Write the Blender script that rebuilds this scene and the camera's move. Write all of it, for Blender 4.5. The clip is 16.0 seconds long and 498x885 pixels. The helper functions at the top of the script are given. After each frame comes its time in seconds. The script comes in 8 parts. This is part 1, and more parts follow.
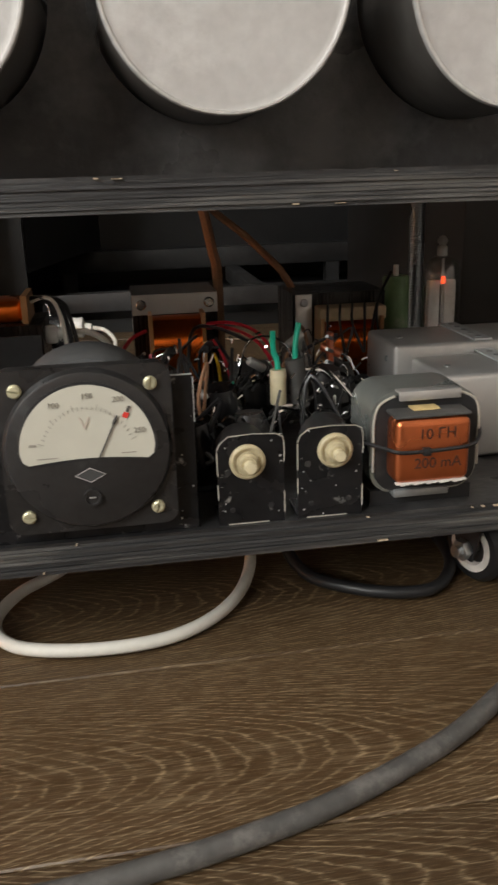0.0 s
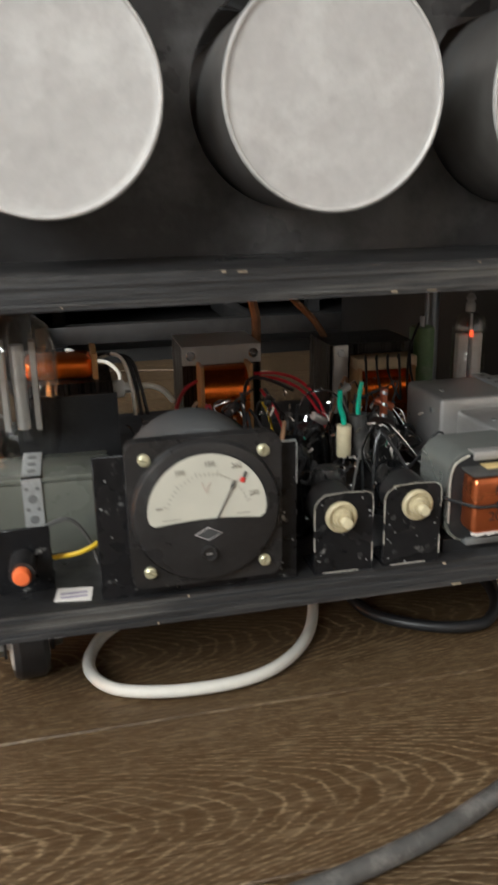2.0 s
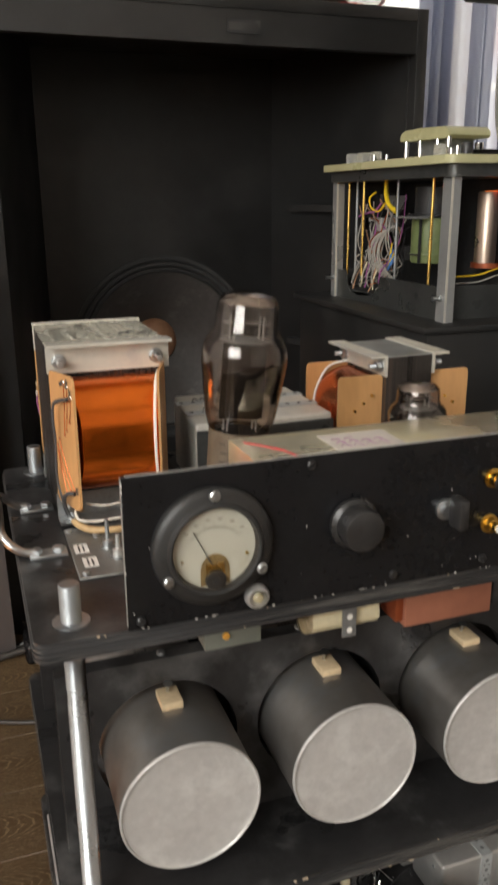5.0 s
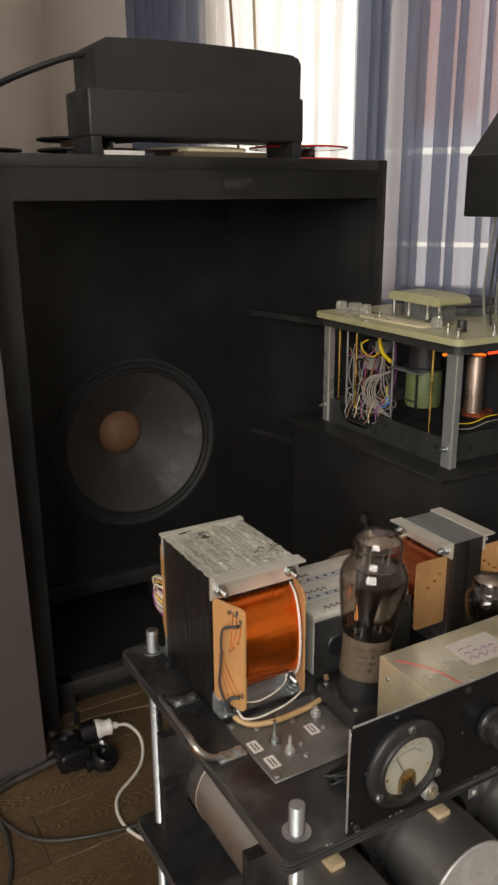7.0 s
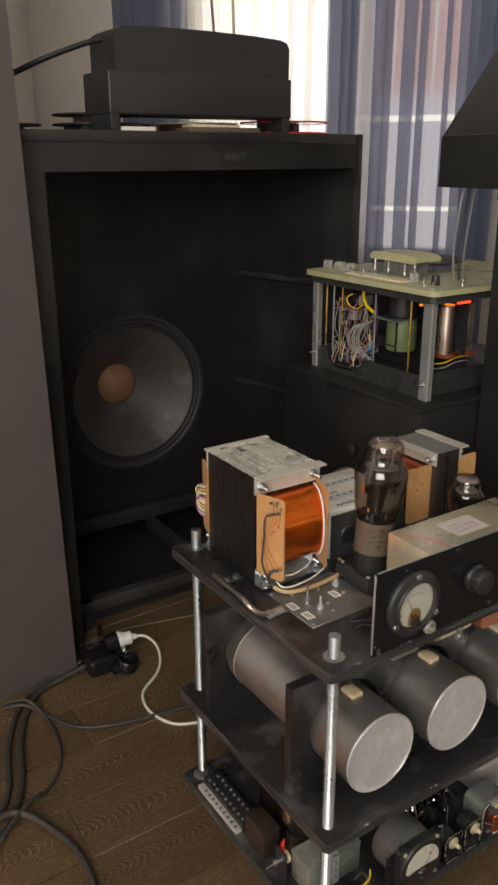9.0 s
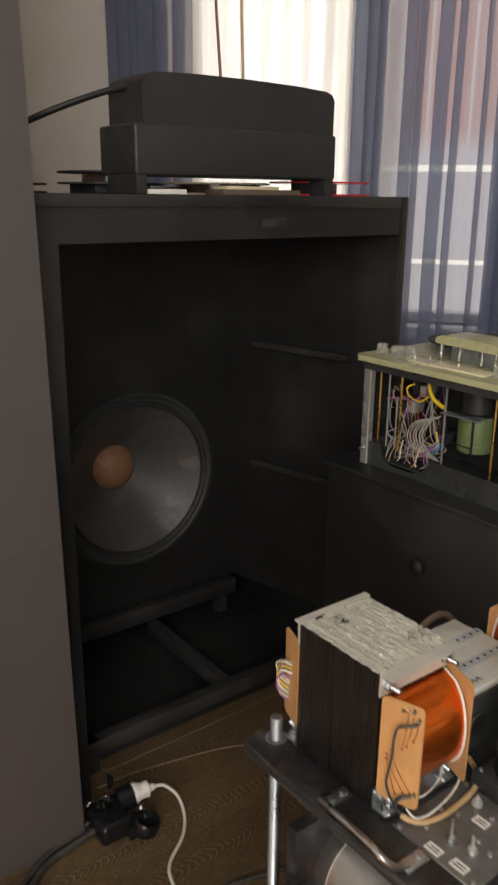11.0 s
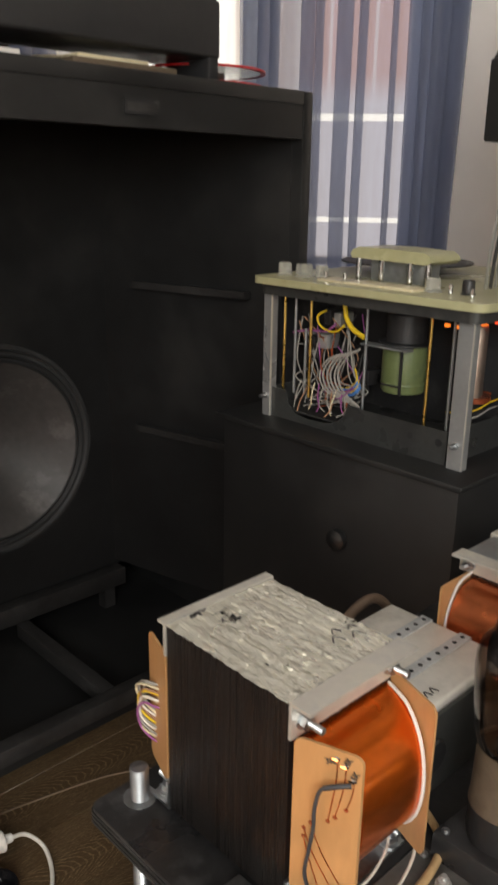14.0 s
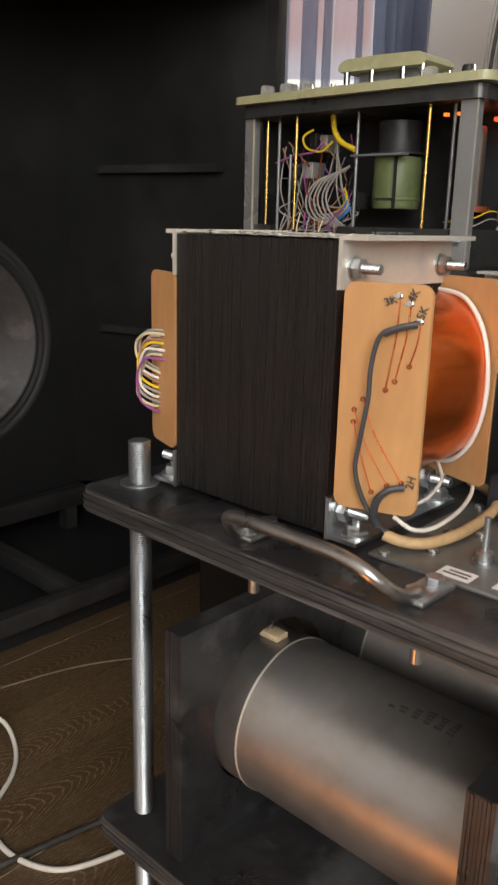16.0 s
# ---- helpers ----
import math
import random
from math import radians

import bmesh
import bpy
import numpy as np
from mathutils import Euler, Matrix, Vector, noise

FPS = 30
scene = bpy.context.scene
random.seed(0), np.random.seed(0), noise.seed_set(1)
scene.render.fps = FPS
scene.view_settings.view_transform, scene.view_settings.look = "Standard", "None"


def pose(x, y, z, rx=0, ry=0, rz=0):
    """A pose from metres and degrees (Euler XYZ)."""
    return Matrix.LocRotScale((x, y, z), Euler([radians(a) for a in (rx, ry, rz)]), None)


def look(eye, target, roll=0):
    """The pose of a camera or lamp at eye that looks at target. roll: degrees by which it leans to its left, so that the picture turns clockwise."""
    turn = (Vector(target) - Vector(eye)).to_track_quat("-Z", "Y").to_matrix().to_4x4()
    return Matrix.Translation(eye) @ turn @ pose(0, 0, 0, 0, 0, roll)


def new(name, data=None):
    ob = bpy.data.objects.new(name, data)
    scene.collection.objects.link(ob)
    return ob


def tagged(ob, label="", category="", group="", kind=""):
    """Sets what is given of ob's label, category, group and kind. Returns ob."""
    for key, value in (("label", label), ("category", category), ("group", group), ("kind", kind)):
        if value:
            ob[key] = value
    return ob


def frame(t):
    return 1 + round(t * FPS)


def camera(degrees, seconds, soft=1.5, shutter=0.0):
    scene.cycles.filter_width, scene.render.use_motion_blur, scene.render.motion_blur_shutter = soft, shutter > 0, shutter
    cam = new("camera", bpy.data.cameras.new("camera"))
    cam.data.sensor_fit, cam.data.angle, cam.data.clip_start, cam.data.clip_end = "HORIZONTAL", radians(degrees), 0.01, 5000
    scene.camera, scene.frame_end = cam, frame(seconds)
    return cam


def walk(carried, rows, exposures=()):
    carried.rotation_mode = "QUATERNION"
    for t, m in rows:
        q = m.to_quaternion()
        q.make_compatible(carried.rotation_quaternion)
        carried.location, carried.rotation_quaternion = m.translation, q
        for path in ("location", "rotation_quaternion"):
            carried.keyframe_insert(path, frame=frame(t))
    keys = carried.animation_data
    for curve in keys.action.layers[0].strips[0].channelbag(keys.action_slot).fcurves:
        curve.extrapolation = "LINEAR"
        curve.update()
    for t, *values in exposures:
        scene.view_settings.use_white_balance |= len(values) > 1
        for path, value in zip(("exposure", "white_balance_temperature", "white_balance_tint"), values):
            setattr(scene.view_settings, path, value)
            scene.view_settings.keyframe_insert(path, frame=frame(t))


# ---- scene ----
cam = camera(34.7, 16.0, soft=2.5, shutter=0.4)
METRES, EYE, TILT, LEAN, TURN = 2.2, 0.2145, 0.0, 0.0, -8.7
ROWS = [
    (0.0, 0.0, 0.0, 0.0, -0.56, -18.48, 1.67),
    (0.5, 0.0051, 0.0007, -0.002, -1.98, -17.73, 1.8),
    (1.0, 0.0001, -0.0032, 0.0023, -3.19, -17.31, 1.56),
    (1.5, -0.0101, -0.0076, 0.0062, -3.87, -17.31, 1.31),
    (2.0, -0.0304, -0.011, 0.015, -4.17, -17.65, 1.12),
    (2.5, -0.0397, -0.0199, 0.0522, -4.6, -18.13, 1.01),
    (3.0, -0.0468, -0.0387, 0.0995, -5.71, -18.74, 0.73),
    (3.5, -0.0609, -0.0505, 0.132, -6.78, -18.78, 0.6),
    (4.0, -0.06, -0.0619, 0.1531, -7.66, -18.35, 0.45),
    (6.5, -0.1472, -0.0481, 0.2902, -18.35, -15.7, 0.49),
    (7.0, -0.1794, -0.0598, 0.3064, -20.86, -17.09, 0.38),
    (7.5, -0.1957, -0.0863, 0.3163, -21.37, -17.9, 0.64),
    (8.0, -0.2176, -0.1237, 0.3167, -21.8, -18.44, 0.83),
    (8.5, -0.2359, -0.1437, 0.3154, -22.87, -19.1, 0.65),
    (9.0, -0.251, -0.1245, 0.314, -24.71, -19.61, 0.22),
    (9.5, -0.2675, -0.083, 0.3122, -26.46, -19.51, -0.13),
    (10.0, -0.2745, -0.0598, 0.318, -27.41, -18.64, -0.36),
    (12.5, -0.2311, 0.0878, 0.3467, -29.9, -16.32, -0.88),
    (13.0, -0.2457, 0.0841, 0.3401, -31.85, -16.74, -0.78),
    (13.5, -0.2246, 0.0821, 0.3096, -33.56, -17.39, -0.78),
    (14.0, -0.191, 0.0919, 0.2757, -34.75, -17.89, -0.82),
    (14.5, -0.1834, 0.1015, 0.2346, -35.7, -18.03, -0.91),
    (15.0, -0.1859, 0.1063, 0.1989, -36.93, -17.65, -1.17),
    (15.5, -0.1953, 0.1073, 0.1766, -37.92, -16.72, -1.4),
    (16.0, -0.2039, 0.1019, 0.1646, -38.38, -15.49, -1.36),
]
EXPOSURES = [(0.0, 0.24, 6330, 8), (1.5, 0.32, 6000, 6), (2.4, 0.42, 6050, 6), (3.0, 0.3, 6150, 6), (4.2, 0.25, 6350, 8), (6.5, -0.3, 6540, 9), (10.2, -0.3, 6540, 9), (13.0, -0.25, 6500, 8), (14.5, -0.12, 6400, 10), (16.0, -0.05, 6300, 10)]
walk(cam, [(t, pose(0, 0, EYE, TILT, LEAN, TURN) @ pose(METRES * x, METRES * y, METRES * z, 90 + pitch, roll, yaw)) for t, x, y, z, yaw, pitch, roll in ROWS], EXPOSURES)

# ---- world and light ----
world = bpy.data.worlds.new("sky")
scene.world = world
world.use_nodes = True
wn = world.node_tree
sky = wn.nodes.new("ShaderNodeTexSky")
sky.sky_type, sky.sun_disc = "NISHITA", False
sky.sun_elevation, sky.sun_rotation = radians(38), radians(200)
wn.links.new(sky.outputs[0], wn.nodes["Background"].inputs[0])
wn.nodes["Background"].inputs[1].default_value = 0.1


def area_lamp(name, eye, target, sx, sy, watts, color):
    d = bpy.data.lights.new(name, "AREA")
    d.shape, d.size, d.size_y, d.energy, d.color = "RECTANGLE", sx, sy, watts, color
    ob = new(name, d)
    ob.matrix_world = look(eye, target)
    return ob


# daylight in the opening of the window behind the camera
ROOM = pose(0.277, 2.253, 0, 0, 0, -50.44)
lamp_eye, lamp_aim = ROOM @ Vector((1.35, -3.46, 1.45)), ROOM @ Vector((1.2, 0.0, 0.9))
area_lamp("window_daylight", lamp_eye, lamp_aim, 1.3, 1.35, 56, (1.0, 0.965, 0.9))

# small warm lamp low at the side of the rack, mirrored in the cans and the handle
warm = bpy.data.lights.new("warm_lamp", "POINT")
warm.energy, warm.color, warm.shadow_soft_size = 2.8, (1.0, 0.36, 0.1), 0.09
new("warm_lamp", warm).location = (-0.64, 0.47, 0.06)

# ---- materials ----


def nodes_of(m):
    return m.node_tree.nodes, m.node_tree.links


def mat(name, base, rough=0.5, metal=0.0, var=0.25, scale=30.0, bump=0.0, bscale=None, second=None, amount=0.0, sscale=6.0,
        spec=0.5, coat=0.0, stretch=(1, 1, 1), rvar=0.1, island=0.0):
    """A surface with grain and blotches; second: the colour of dust, wear, stain or painted-in sheen, over about
    `amount` of it.
    """
    m = bpy.data.materials.new(name)
    m.use_nodes = True
    n, l = nodes_of(m)
    p = n["Principled BSDF"]
    tc = n.new("ShaderNodeTexCoord")
    mp = n.new("ShaderNodeMapping")
    mp.inputs["Scale"].default_value = stretch
    l.new(tc.outputs["Object"], mp.inputs[0])
    fine, broad = n.new("ShaderNodeTexNoise"), n.new("ShaderNodeTexNoise")
    fine.inputs["Scale"].default_value, fine.inputs["Detail"].default_value = scale * 4, 6
    broad.inputs["Scale"].default_value, broad.inputs["Detail"].default_value = scale * 0.5, 5
    for t in (fine, broad):
        l.new(mp.outputs[0], t.inputs["Vector"])
    add = n.new("ShaderNodeMath")
    add.operation = "ADD"
    l.new(fine.outputs[0], add.inputs[0]), l.new(broad.outputs[0], add.inputs[1])
    ramp = n.new("ShaderNodeMapRange")
    ramp.inputs[1].default_value, ramp.inputs[2].default_value = 0.6, 1.4
    ramp.inputs[3].default_value, ramp.inputs[4].default_value = 1 - var, 1 + var
    l.new(add.outputs[0], ramp.inputs[0])
    mul = n.new("ShaderNodeVectorMath")
    mul.operation = "SCALE"
    mul.inputs[0].default_value = base
    l.new(ramp.outputs[0], mul.inputs["Scale"])
    out = mul.outputs[0]
    if second:
        sn = n.new("ShaderNodeTexNoise")
        sn.inputs["Scale"].default_value, sn.inputs["Detail"].default_value, sn.inputs["Roughness"].default_value = sscale, 8, 0.65
        l.new(mp.outputs[0], sn.inputs["Vector"])
        sr = n.new("ShaderNodeMapRange")
        edge = 0.5 + (0.5 - amount) * 0.42
        sr.inputs[1].default_value, sr.inputs[2].default_value = edge - 0.06, edge + 0.09
        l.new(sn.outputs[0], sr.inputs[0])
        mx = n.new("ShaderNodeMix")
        mx.data_type = "RGBA"
        l.new(sr.outputs[0], mx.inputs[0]), l.new(out, mx.inputs[6])
        mx.inputs[7].default_value = (*second, 1)
        out = mx.outputs[2]
    l.new(out, p.inputs["Base Color"])
    rr = n.new("ShaderNodeMapRange")
    rr.inputs[1].default_value, rr.inputs[2].default_value = 0.35, 0.65
    rr.inputs[3].default_value, rr.inputs[4].default_value = max(0.02, rough - rvar), min(1, rough + rvar)
    l.new(broad.outputs[0], rr.inputs[0]), l.new(rr.outputs[0], p.inputs["Roughness"])
    p.inputs["Metallic"].default_value = metal
    p.inputs["Specular IOR Level"].default_value = spec
    p.inputs["Coat Weight"].default_value = coat
    if bump:
        b = n.new("ShaderNodeBump")
        b.inputs["Strength"].default_value, b.inputs["Distance"].default_value = min(1, bump), 0.001
        if bscale:
            bn = n.new("ShaderNodeTexNoise")
            bn.inputs["Scale"].default_value, bn.inputs["Detail"].default_value = bscale, 4
            l.new(mp.outputs[0], bn.inputs["Vector"]), l.new(bn.outputs[0], b.inputs["Height"])
        else:
            l.new(fine.outputs[0], b.inputs["Height"])
        l.new(b.outputs[0], p.inputs["Normal"])
    return m


def wave_bump(m, axis, scale, strength, dist=0.0004, distort=0.0):
    """Ridges along an axis: threads, wound wire, laminations."""
    n, l = nodes_of(m)
    w = n.new("ShaderNodeTexWave")
    w.bands_direction = axis
    w.inputs["Scale"].default_value, w.inputs["Distortion"].default_value = scale, distort
    tc = n.new("ShaderNodeTexCoord")
    l.new(tc.outputs["Object"], w.inputs["Vector"])
    b = n.new("ShaderNodeBump")
    b.inputs["Strength"].default_value, b.inputs["Distance"].default_value = strength, dist
    l.new(w.outputs["Fac"], b.inputs["Height"]), l.new(b.outputs[0], n["Principled BSDF"].inputs["Normal"])
    return m


def glow(name, color, strength):
    m = bpy.data.materials.new(name)
    m.use_nodes = True
    p = m.node_tree.nodes["Principled BSDF"]
    p.inputs["Base Color"].default_value = (*color, 1)
    p.inputs["Emission Color"].default_value, p.inputs["Emission Strength"].default_value = (*color, 1), strength
    return m


def glass(name, tint=(1, 1, 1), rough=0.02):
    m = bpy.data.materials.new(name)
    m.use_nodes = True
    p = m.node_tree.nodes["Principled BSDF"]
    p.inputs["Base Color"].default_value = (*tint, 1)
    p.inputs["Transmission Weight"].default_value, p.inputs["Roughness"].default_value, p.inputs["IOR"].default_value = 1, rough, 1.45
    return m


def cloth(name, color, clear, trans):
    """Woven curtain: diffuse and translucent, with the gaps of the weave open by `clear`."""
    m = bpy.data.materials.new(name)
    m.use_nodes = True
    n, l = nodes_of(m)
    n.remove(n["Principled BSDF"])
    d, t, g = n.new("ShaderNodeBsdfDiffuse"), n.new("ShaderNodeBsdfTranslucent"), n.new("ShaderNodeBsdfTransparent")
    a, b = n.new("ShaderNodeMixShader"), n.new("ShaderNodeMixShader")
    nz = n.new("ShaderNodeTexNoise")
    nz.inputs["Scale"].default_value, nz.inputs["Detail"].default_value = 9, 6
    tc = n.new("ShaderNodeTexCoord")
    mp = n.new("ShaderNodeMapping")
    mp.inputs["Scale"].default_value = (6, 6, 0.8)
    l.new(tc.outputs["Object"], mp.inputs[0]), l.new(mp.outputs[0], nz.inputs["Vector"])
    r = n.new("ShaderNodeMapRange")
    r.inputs[3].default_value, r.inputs[4].default_value = 0.8, 1.2
    l.new(nz.outputs[0], r.inputs[0])
    v = n.new("ShaderNodeVectorMath")
    v.operation, v.inputs[0].default_value = "SCALE", color
    l.new(r.outputs[0], v.inputs["Scale"])
    l.new(v.outputs[0], d.inputs[0]), l.new(v.outputs[0], t.inputs[0])
    a.inputs[0].default_value, b.inputs[0].default_value = trans, clear
    l.new(d.outputs[0], a.inputs[1]), l.new(t.outputs[0], a.inputs[2])
    l.new(a.outputs[0], b.inputs[1]), l.new(g.outputs[0], b.inputs[2])
    l.new(b.outputs[0], n["Material Output"].inputs[0])
    return m


# ply blotches and edge tone: wear, plus some reflected sheen put into the colour
M_PLY = mat("black_ply", (0.021, 0.0205, 0.021), 0.36, var=0.35, scale=40, bump=0.35, bscale=160, second=(0.09, 0.088, 0.087), amount=0.28, sscale=11)
M_PLYEDGE = mat("ply_edge", (0.034, 0.034, 0.035), 0.46, var=0.5, scale=60, bump=0.8, bscale=120, second=(0.11, 0.105, 0.098), amount=0.36, sscale=34, stretch=(0.25, 0.25, 5))
M_CHIPPED = mat("chipped_black_enamel", (0.011, 0.011, 0.012), 0.24, var=0.3, scale=60, bump=0.1, bscale=40, second=(0.36, 0.35, 0.33), amount=0.09, sscale=130, rvar=0.08)
M_STRAP = mat("zinc_strap", (0.62, 0.64, 0.64), 0.42, 0.45, var=0.15, scale=90, second=(0.45, 0.46, 0.46), amount=0.3, sscale=60)
M_CHIP = mat("bare_wood_chip", (0.5, 0.4, 0.28), 0.8, var=0.3, scale=200)
M_BLACK = mat("black_enamel", (0.01, 0.01, 0.011), 0.2, var=0.25, scale=60, bump=0.04, bscale=25, second=(0.014, 0.014, 0.014), amount=0.2, sscale=14, rvar=0.05)
M_BLACKM = mat("black_matt", (0.016, 0.016, 0.017), 0.55, var=0.3, scale=60, bump=0.2, second=(0.05, 0.048, 0.045), amount=0.25, sscale=25)
for black in (M_BLACK, M_CHIPPED):
    nodes_of(black)[0]["Principled BSDF"].inputs["Specular IOR Level"].default_value = 0.32
M_BAKE = mat("black_bakelite", (0.023, 0.022, 0.022), 0.34, var=0.25, scale=80, bump=0.1, second=(0.05, 0.05, 0.05), amount=0.12, sscale=40)
M_BAKEDULL = mat("dull_bakelite", (0.02, 0.0195, 0.019), 0.5, var=0.25, scale=80, bump=0.1, second=(0.032, 0.031, 0.03), amount=0.2, sscale=40)
M_CAN = mat("aluminium_can", (0.28, 0.263, 0.245), 0.4, 0.78, var=0.16, scale=25, bump=0.1, bscale=30, second=(0.28, 0.28, 0.28), amount=0.35, sscale=22)
M_CANFACE = mat("aluminium_can_end", (0.5, 0.482, 0.465), 0.56, 0.2, var=0.12, scale=40, bump=0.5, bscale=95, second=(0.6, 0.585, 0.565), amount=0.35, sscale=32)
M_ALU = mat("brushed_aluminium", (0.72, 0.685, 0.6), 0.42, 0.5, var=0.06, scale=50, bump=0.06, second=(0.6, 0.58, 0.54), amount=0.3, sscale=20)
M_RIM = mat("bright_rolled_rim", (0.6, 0.585, 0.565), 0.38, 0.4, var=0.15, scale=60)
M_ALUCREAM = mat("passivated_aluminium", (0.72, 0.66, 0.5), 0.3, 0.75, var=0.12, scale=25, bump=0.06, second=(0.78, 0.7, 0.45), amount=0.4, sscale=12)
M_ZINC = mat("zinc_steel", (0.52, 0.54, 0.55), 0.38, 1.0, var=0.15, scale=80, bump=0.08, second=(0.4, 0.41, 0.42), amount=0.25, sscale=60)
M_ROD = mat("threaded_steel", (0.42, 0.44, 0.455), 0.34, 1.0, var=0.06, scale=40)
M_HANDLE = mat("worn_steel_bar", (0.42, 0.41, 0.4), 0.32, 1.0, var=0.12, scale=50, second=(0.26, 0.25, 0.25), amount=0.25, sscale=60)
M_CHROME = mat("chrome", (0.72, 0.72, 0.72), 0.12, 1.0, var=0.05, scale=40)
M_GREYMET = mat("grey_metal", (0.3, 0.31, 0.31), 0.42, 0.6, var=0.12, scale=40, bump=0.08, second=(0.2, 0.2, 0.2), amount=0.25, sscale=22)
M_BOXMET = mat("tinned_steel", (0.56, 0.55, 0.53), 0.38, 0.65, var=0.06, scale=30, bump=0.05, second=(0.5, 0.49, 0.47), amount=0.3, sscale=28)
# tinned steel again, with the window's sheen on the lids put into its colour
M_BOXLIT = mat("window_lit_tinned_steel", (0.8, 0.77, 0.7), 0.36, 0.4, var=0.08, scale=30, bump=0.05, second=(0.66, 0.63, 0.56), amount=0.3, sscale=28)
M_POST = mat("dull_aluminium_angle", (0.38, 0.38, 0.372), 0.36, 0.55, var=0.08, scale=40)
M_LAM = wave_bump(mat("varnished_laminations", (0.028, 0.023, 0.02), 0.34, 0.25, var=0.5, scale=6, stretch=(30, 30, 0.4), second=(0.09, 0.06, 0.045), amount=0.2, sscale=3), "X", 420, 0.5, 0.0004, 0.6)
M_LAMY = mat("varnished_laminations_side", (0.0095, 0.0082, 0.0076), 0.3, 0.1, var=0.28, scale=26, stretch=(60, 60, 0.25), second=(0.034, 0.026, 0.021), amount=0.1, sscale=30, bump=0.42, bscale=46)
M_COPPER = wave_bump(mat("copper_winding", (0.84, 0.175, 0.016), 0.26, 0.9, var=0.16, scale=20, coat=0.12), "X", 700, 0.1, 0.0002)
M_COILC = wave_bump(mat("dull_copper_coil", (0.66, 0.19, 0.07), 0.27, 0.92, var=0.2, scale=20, coat=0.1), "Z", 900, 0.12, 0.0002)
M_COPPERD = mat("copper_winding_dark", (0.3, 0.07, 0.025), 0.3, 0.4, var=0.2, scale=20, coat=0.5)
M_PHEN = mat("phenolic_board", (0.53, 0.285, 0.115), 0.42, var=0.12, scale=40, bump=0.08, second=(0.44, 0.225, 0.085), amount=0.3, sscale=15, stretch=(1, 1, 0.3))


def foil_material():
    """Foil tape pressed over the laminations: fine ridges along them, few dark tears."""
    m = mat("creased_foil", (0.93, 0.9, 0.77), 0.27, 0.65, var=0.08, scale=60, stretch=(1, 0.4, 1))
    n, l = nodes_of(m)
    p = n["Principled BSDF"]
    tc, mp = n.new("ShaderNodeTexCoord"), n.new("ShaderNodeMapping")
    mp.inputs["Scale"].default_value = (1, 0.42, 1)
    l.new(tc.outputs["Object"], mp.inputs[0])
    ridge, torn, blot = n.new("ShaderNodeTexNoise"), n.new("ShaderNodeTexNoise"), n.new("ShaderNodeTexNoise")
    for t, sc, de in ((ridge, 330, 4), (torn, 320, 5), (blot, 38, 2)):
        t.inputs["Scale"].default_value, t.inputs["Detail"].default_value = sc, de
    l.new(mp.outputs[0], ridge.inputs["Vector"])
    l.new(tc.outputs["Object"], torn.inputs["Vector"]), l.new(tc.outputs["Object"], blot.inputs["Vector"])
    lim = n.new("ShaderNodeMapRange")
    lim.inputs[1].default_value, lim.inputs[2].default_value, lim.inputs[3].default_value, lim.inputs[4].default_value = 0.6, 0.75, 0.25, 0.6
    l.new(blot.outputs[0], lim.inputs[0])
    less = n.new("ShaderNodeMath")
    less.operation = "LESS_THAN"
    l.new(torn.outputs[0], less.inputs[0]), l.new(lim.outputs[0], less.inputs[1])
    dark = n.new("ShaderNodeMix")
    dark.data_type = "RGBA"
    dark.inputs[7].default_value = (0.07, 0.065, 0.06, 1)
    l.new(less.outputs[0], dark.inputs[0])
    l.new(p.inputs["Base Color"].links[0].from_socket, dark.inputs[6])
    l.new(dark.outputs[2], p.inputs["Base Color"])
    b = n.new("ShaderNodeBump")
    b.inputs["Strength"].default_value, b.inputs["Distance"].default_value = 1.0, 0.0022
    l.new(ridge.outputs[0], b.inputs["Height"]), l.new(b.outputs[0], p.inputs["Normal"])
    return m


M_FOILC = foil_material()
M_TAPE = mat("white_tape", (0.78, 0.75, 0.7), 0.6, var=0.08, scale=60)
M_DIAL = mat("dial_paper", (0.55, 0.53, 0.45), 0.6, var=0.06, scale=20, second=(0.47, 0.42, 0.32), amount=0.12, sscale=50)
M_INK = mat("dial_ink", (0.06, 0.055, 0.05), 0.6)
M_INKFADED = mat("faded_ink", (0.31, 0.285, 0.24), 0.6)
M_RED = mat("red_mark", (0.6, 0.04, 0.03), 0.5)
M_REDW = mat("red_wire", (0.6, 0.025, 0.045), 0.35)
M_GREENW = mat("green_sleeve", (0.01, 0.42, 0.27), 0.4)
M_YELW = mat("yellow_wire", (0.72, 0.5, 0.02), 0.4)
M_BLUEW = mat("blue_wire", (0.08, 0.22, 0.55), 0.4)
M_DULLW = mat("dull_white_wire", (0.3, 0.285, 0.255), 0.5)
M_WHITEW = mat("white_wire", (0.72, 0.68, 0.6), 0.45)
M_PURPW = mat("purple_wire", (0.28, 0.08, 0.24), 0.45)
M_BLACKW = mat("black_wire", (0.015, 0.015, 0.016), 0.4)
M_BROWNW = mat("brown_cloth_wire", (0.33, 0.18, 0.1), 0.8, var=0.3, scale=200, bump=0.4)
M_CREAM = mat("cream_ceramic", (0.68, 0.6, 0.4), 0.35, var=0.12, scale=60, second=(0.5, 0.4, 0.2), amount=0.2, sscale=80)
M_WHITEP = mat("white_plastic", (0.75, 0.74, 0.7), 0.4)
M_PAPER = mat("paper_label", (0.74, 0.7, 0.66), 0.7, var=0.08, scale=30)
M_OLDPAPER = mat("old_paper_label", (0.115, 0.083, 0.053), 0.7, var=0.2, scale=60, second=(0.085, 0.058, 0.036), amount=0.3, sscale=60)
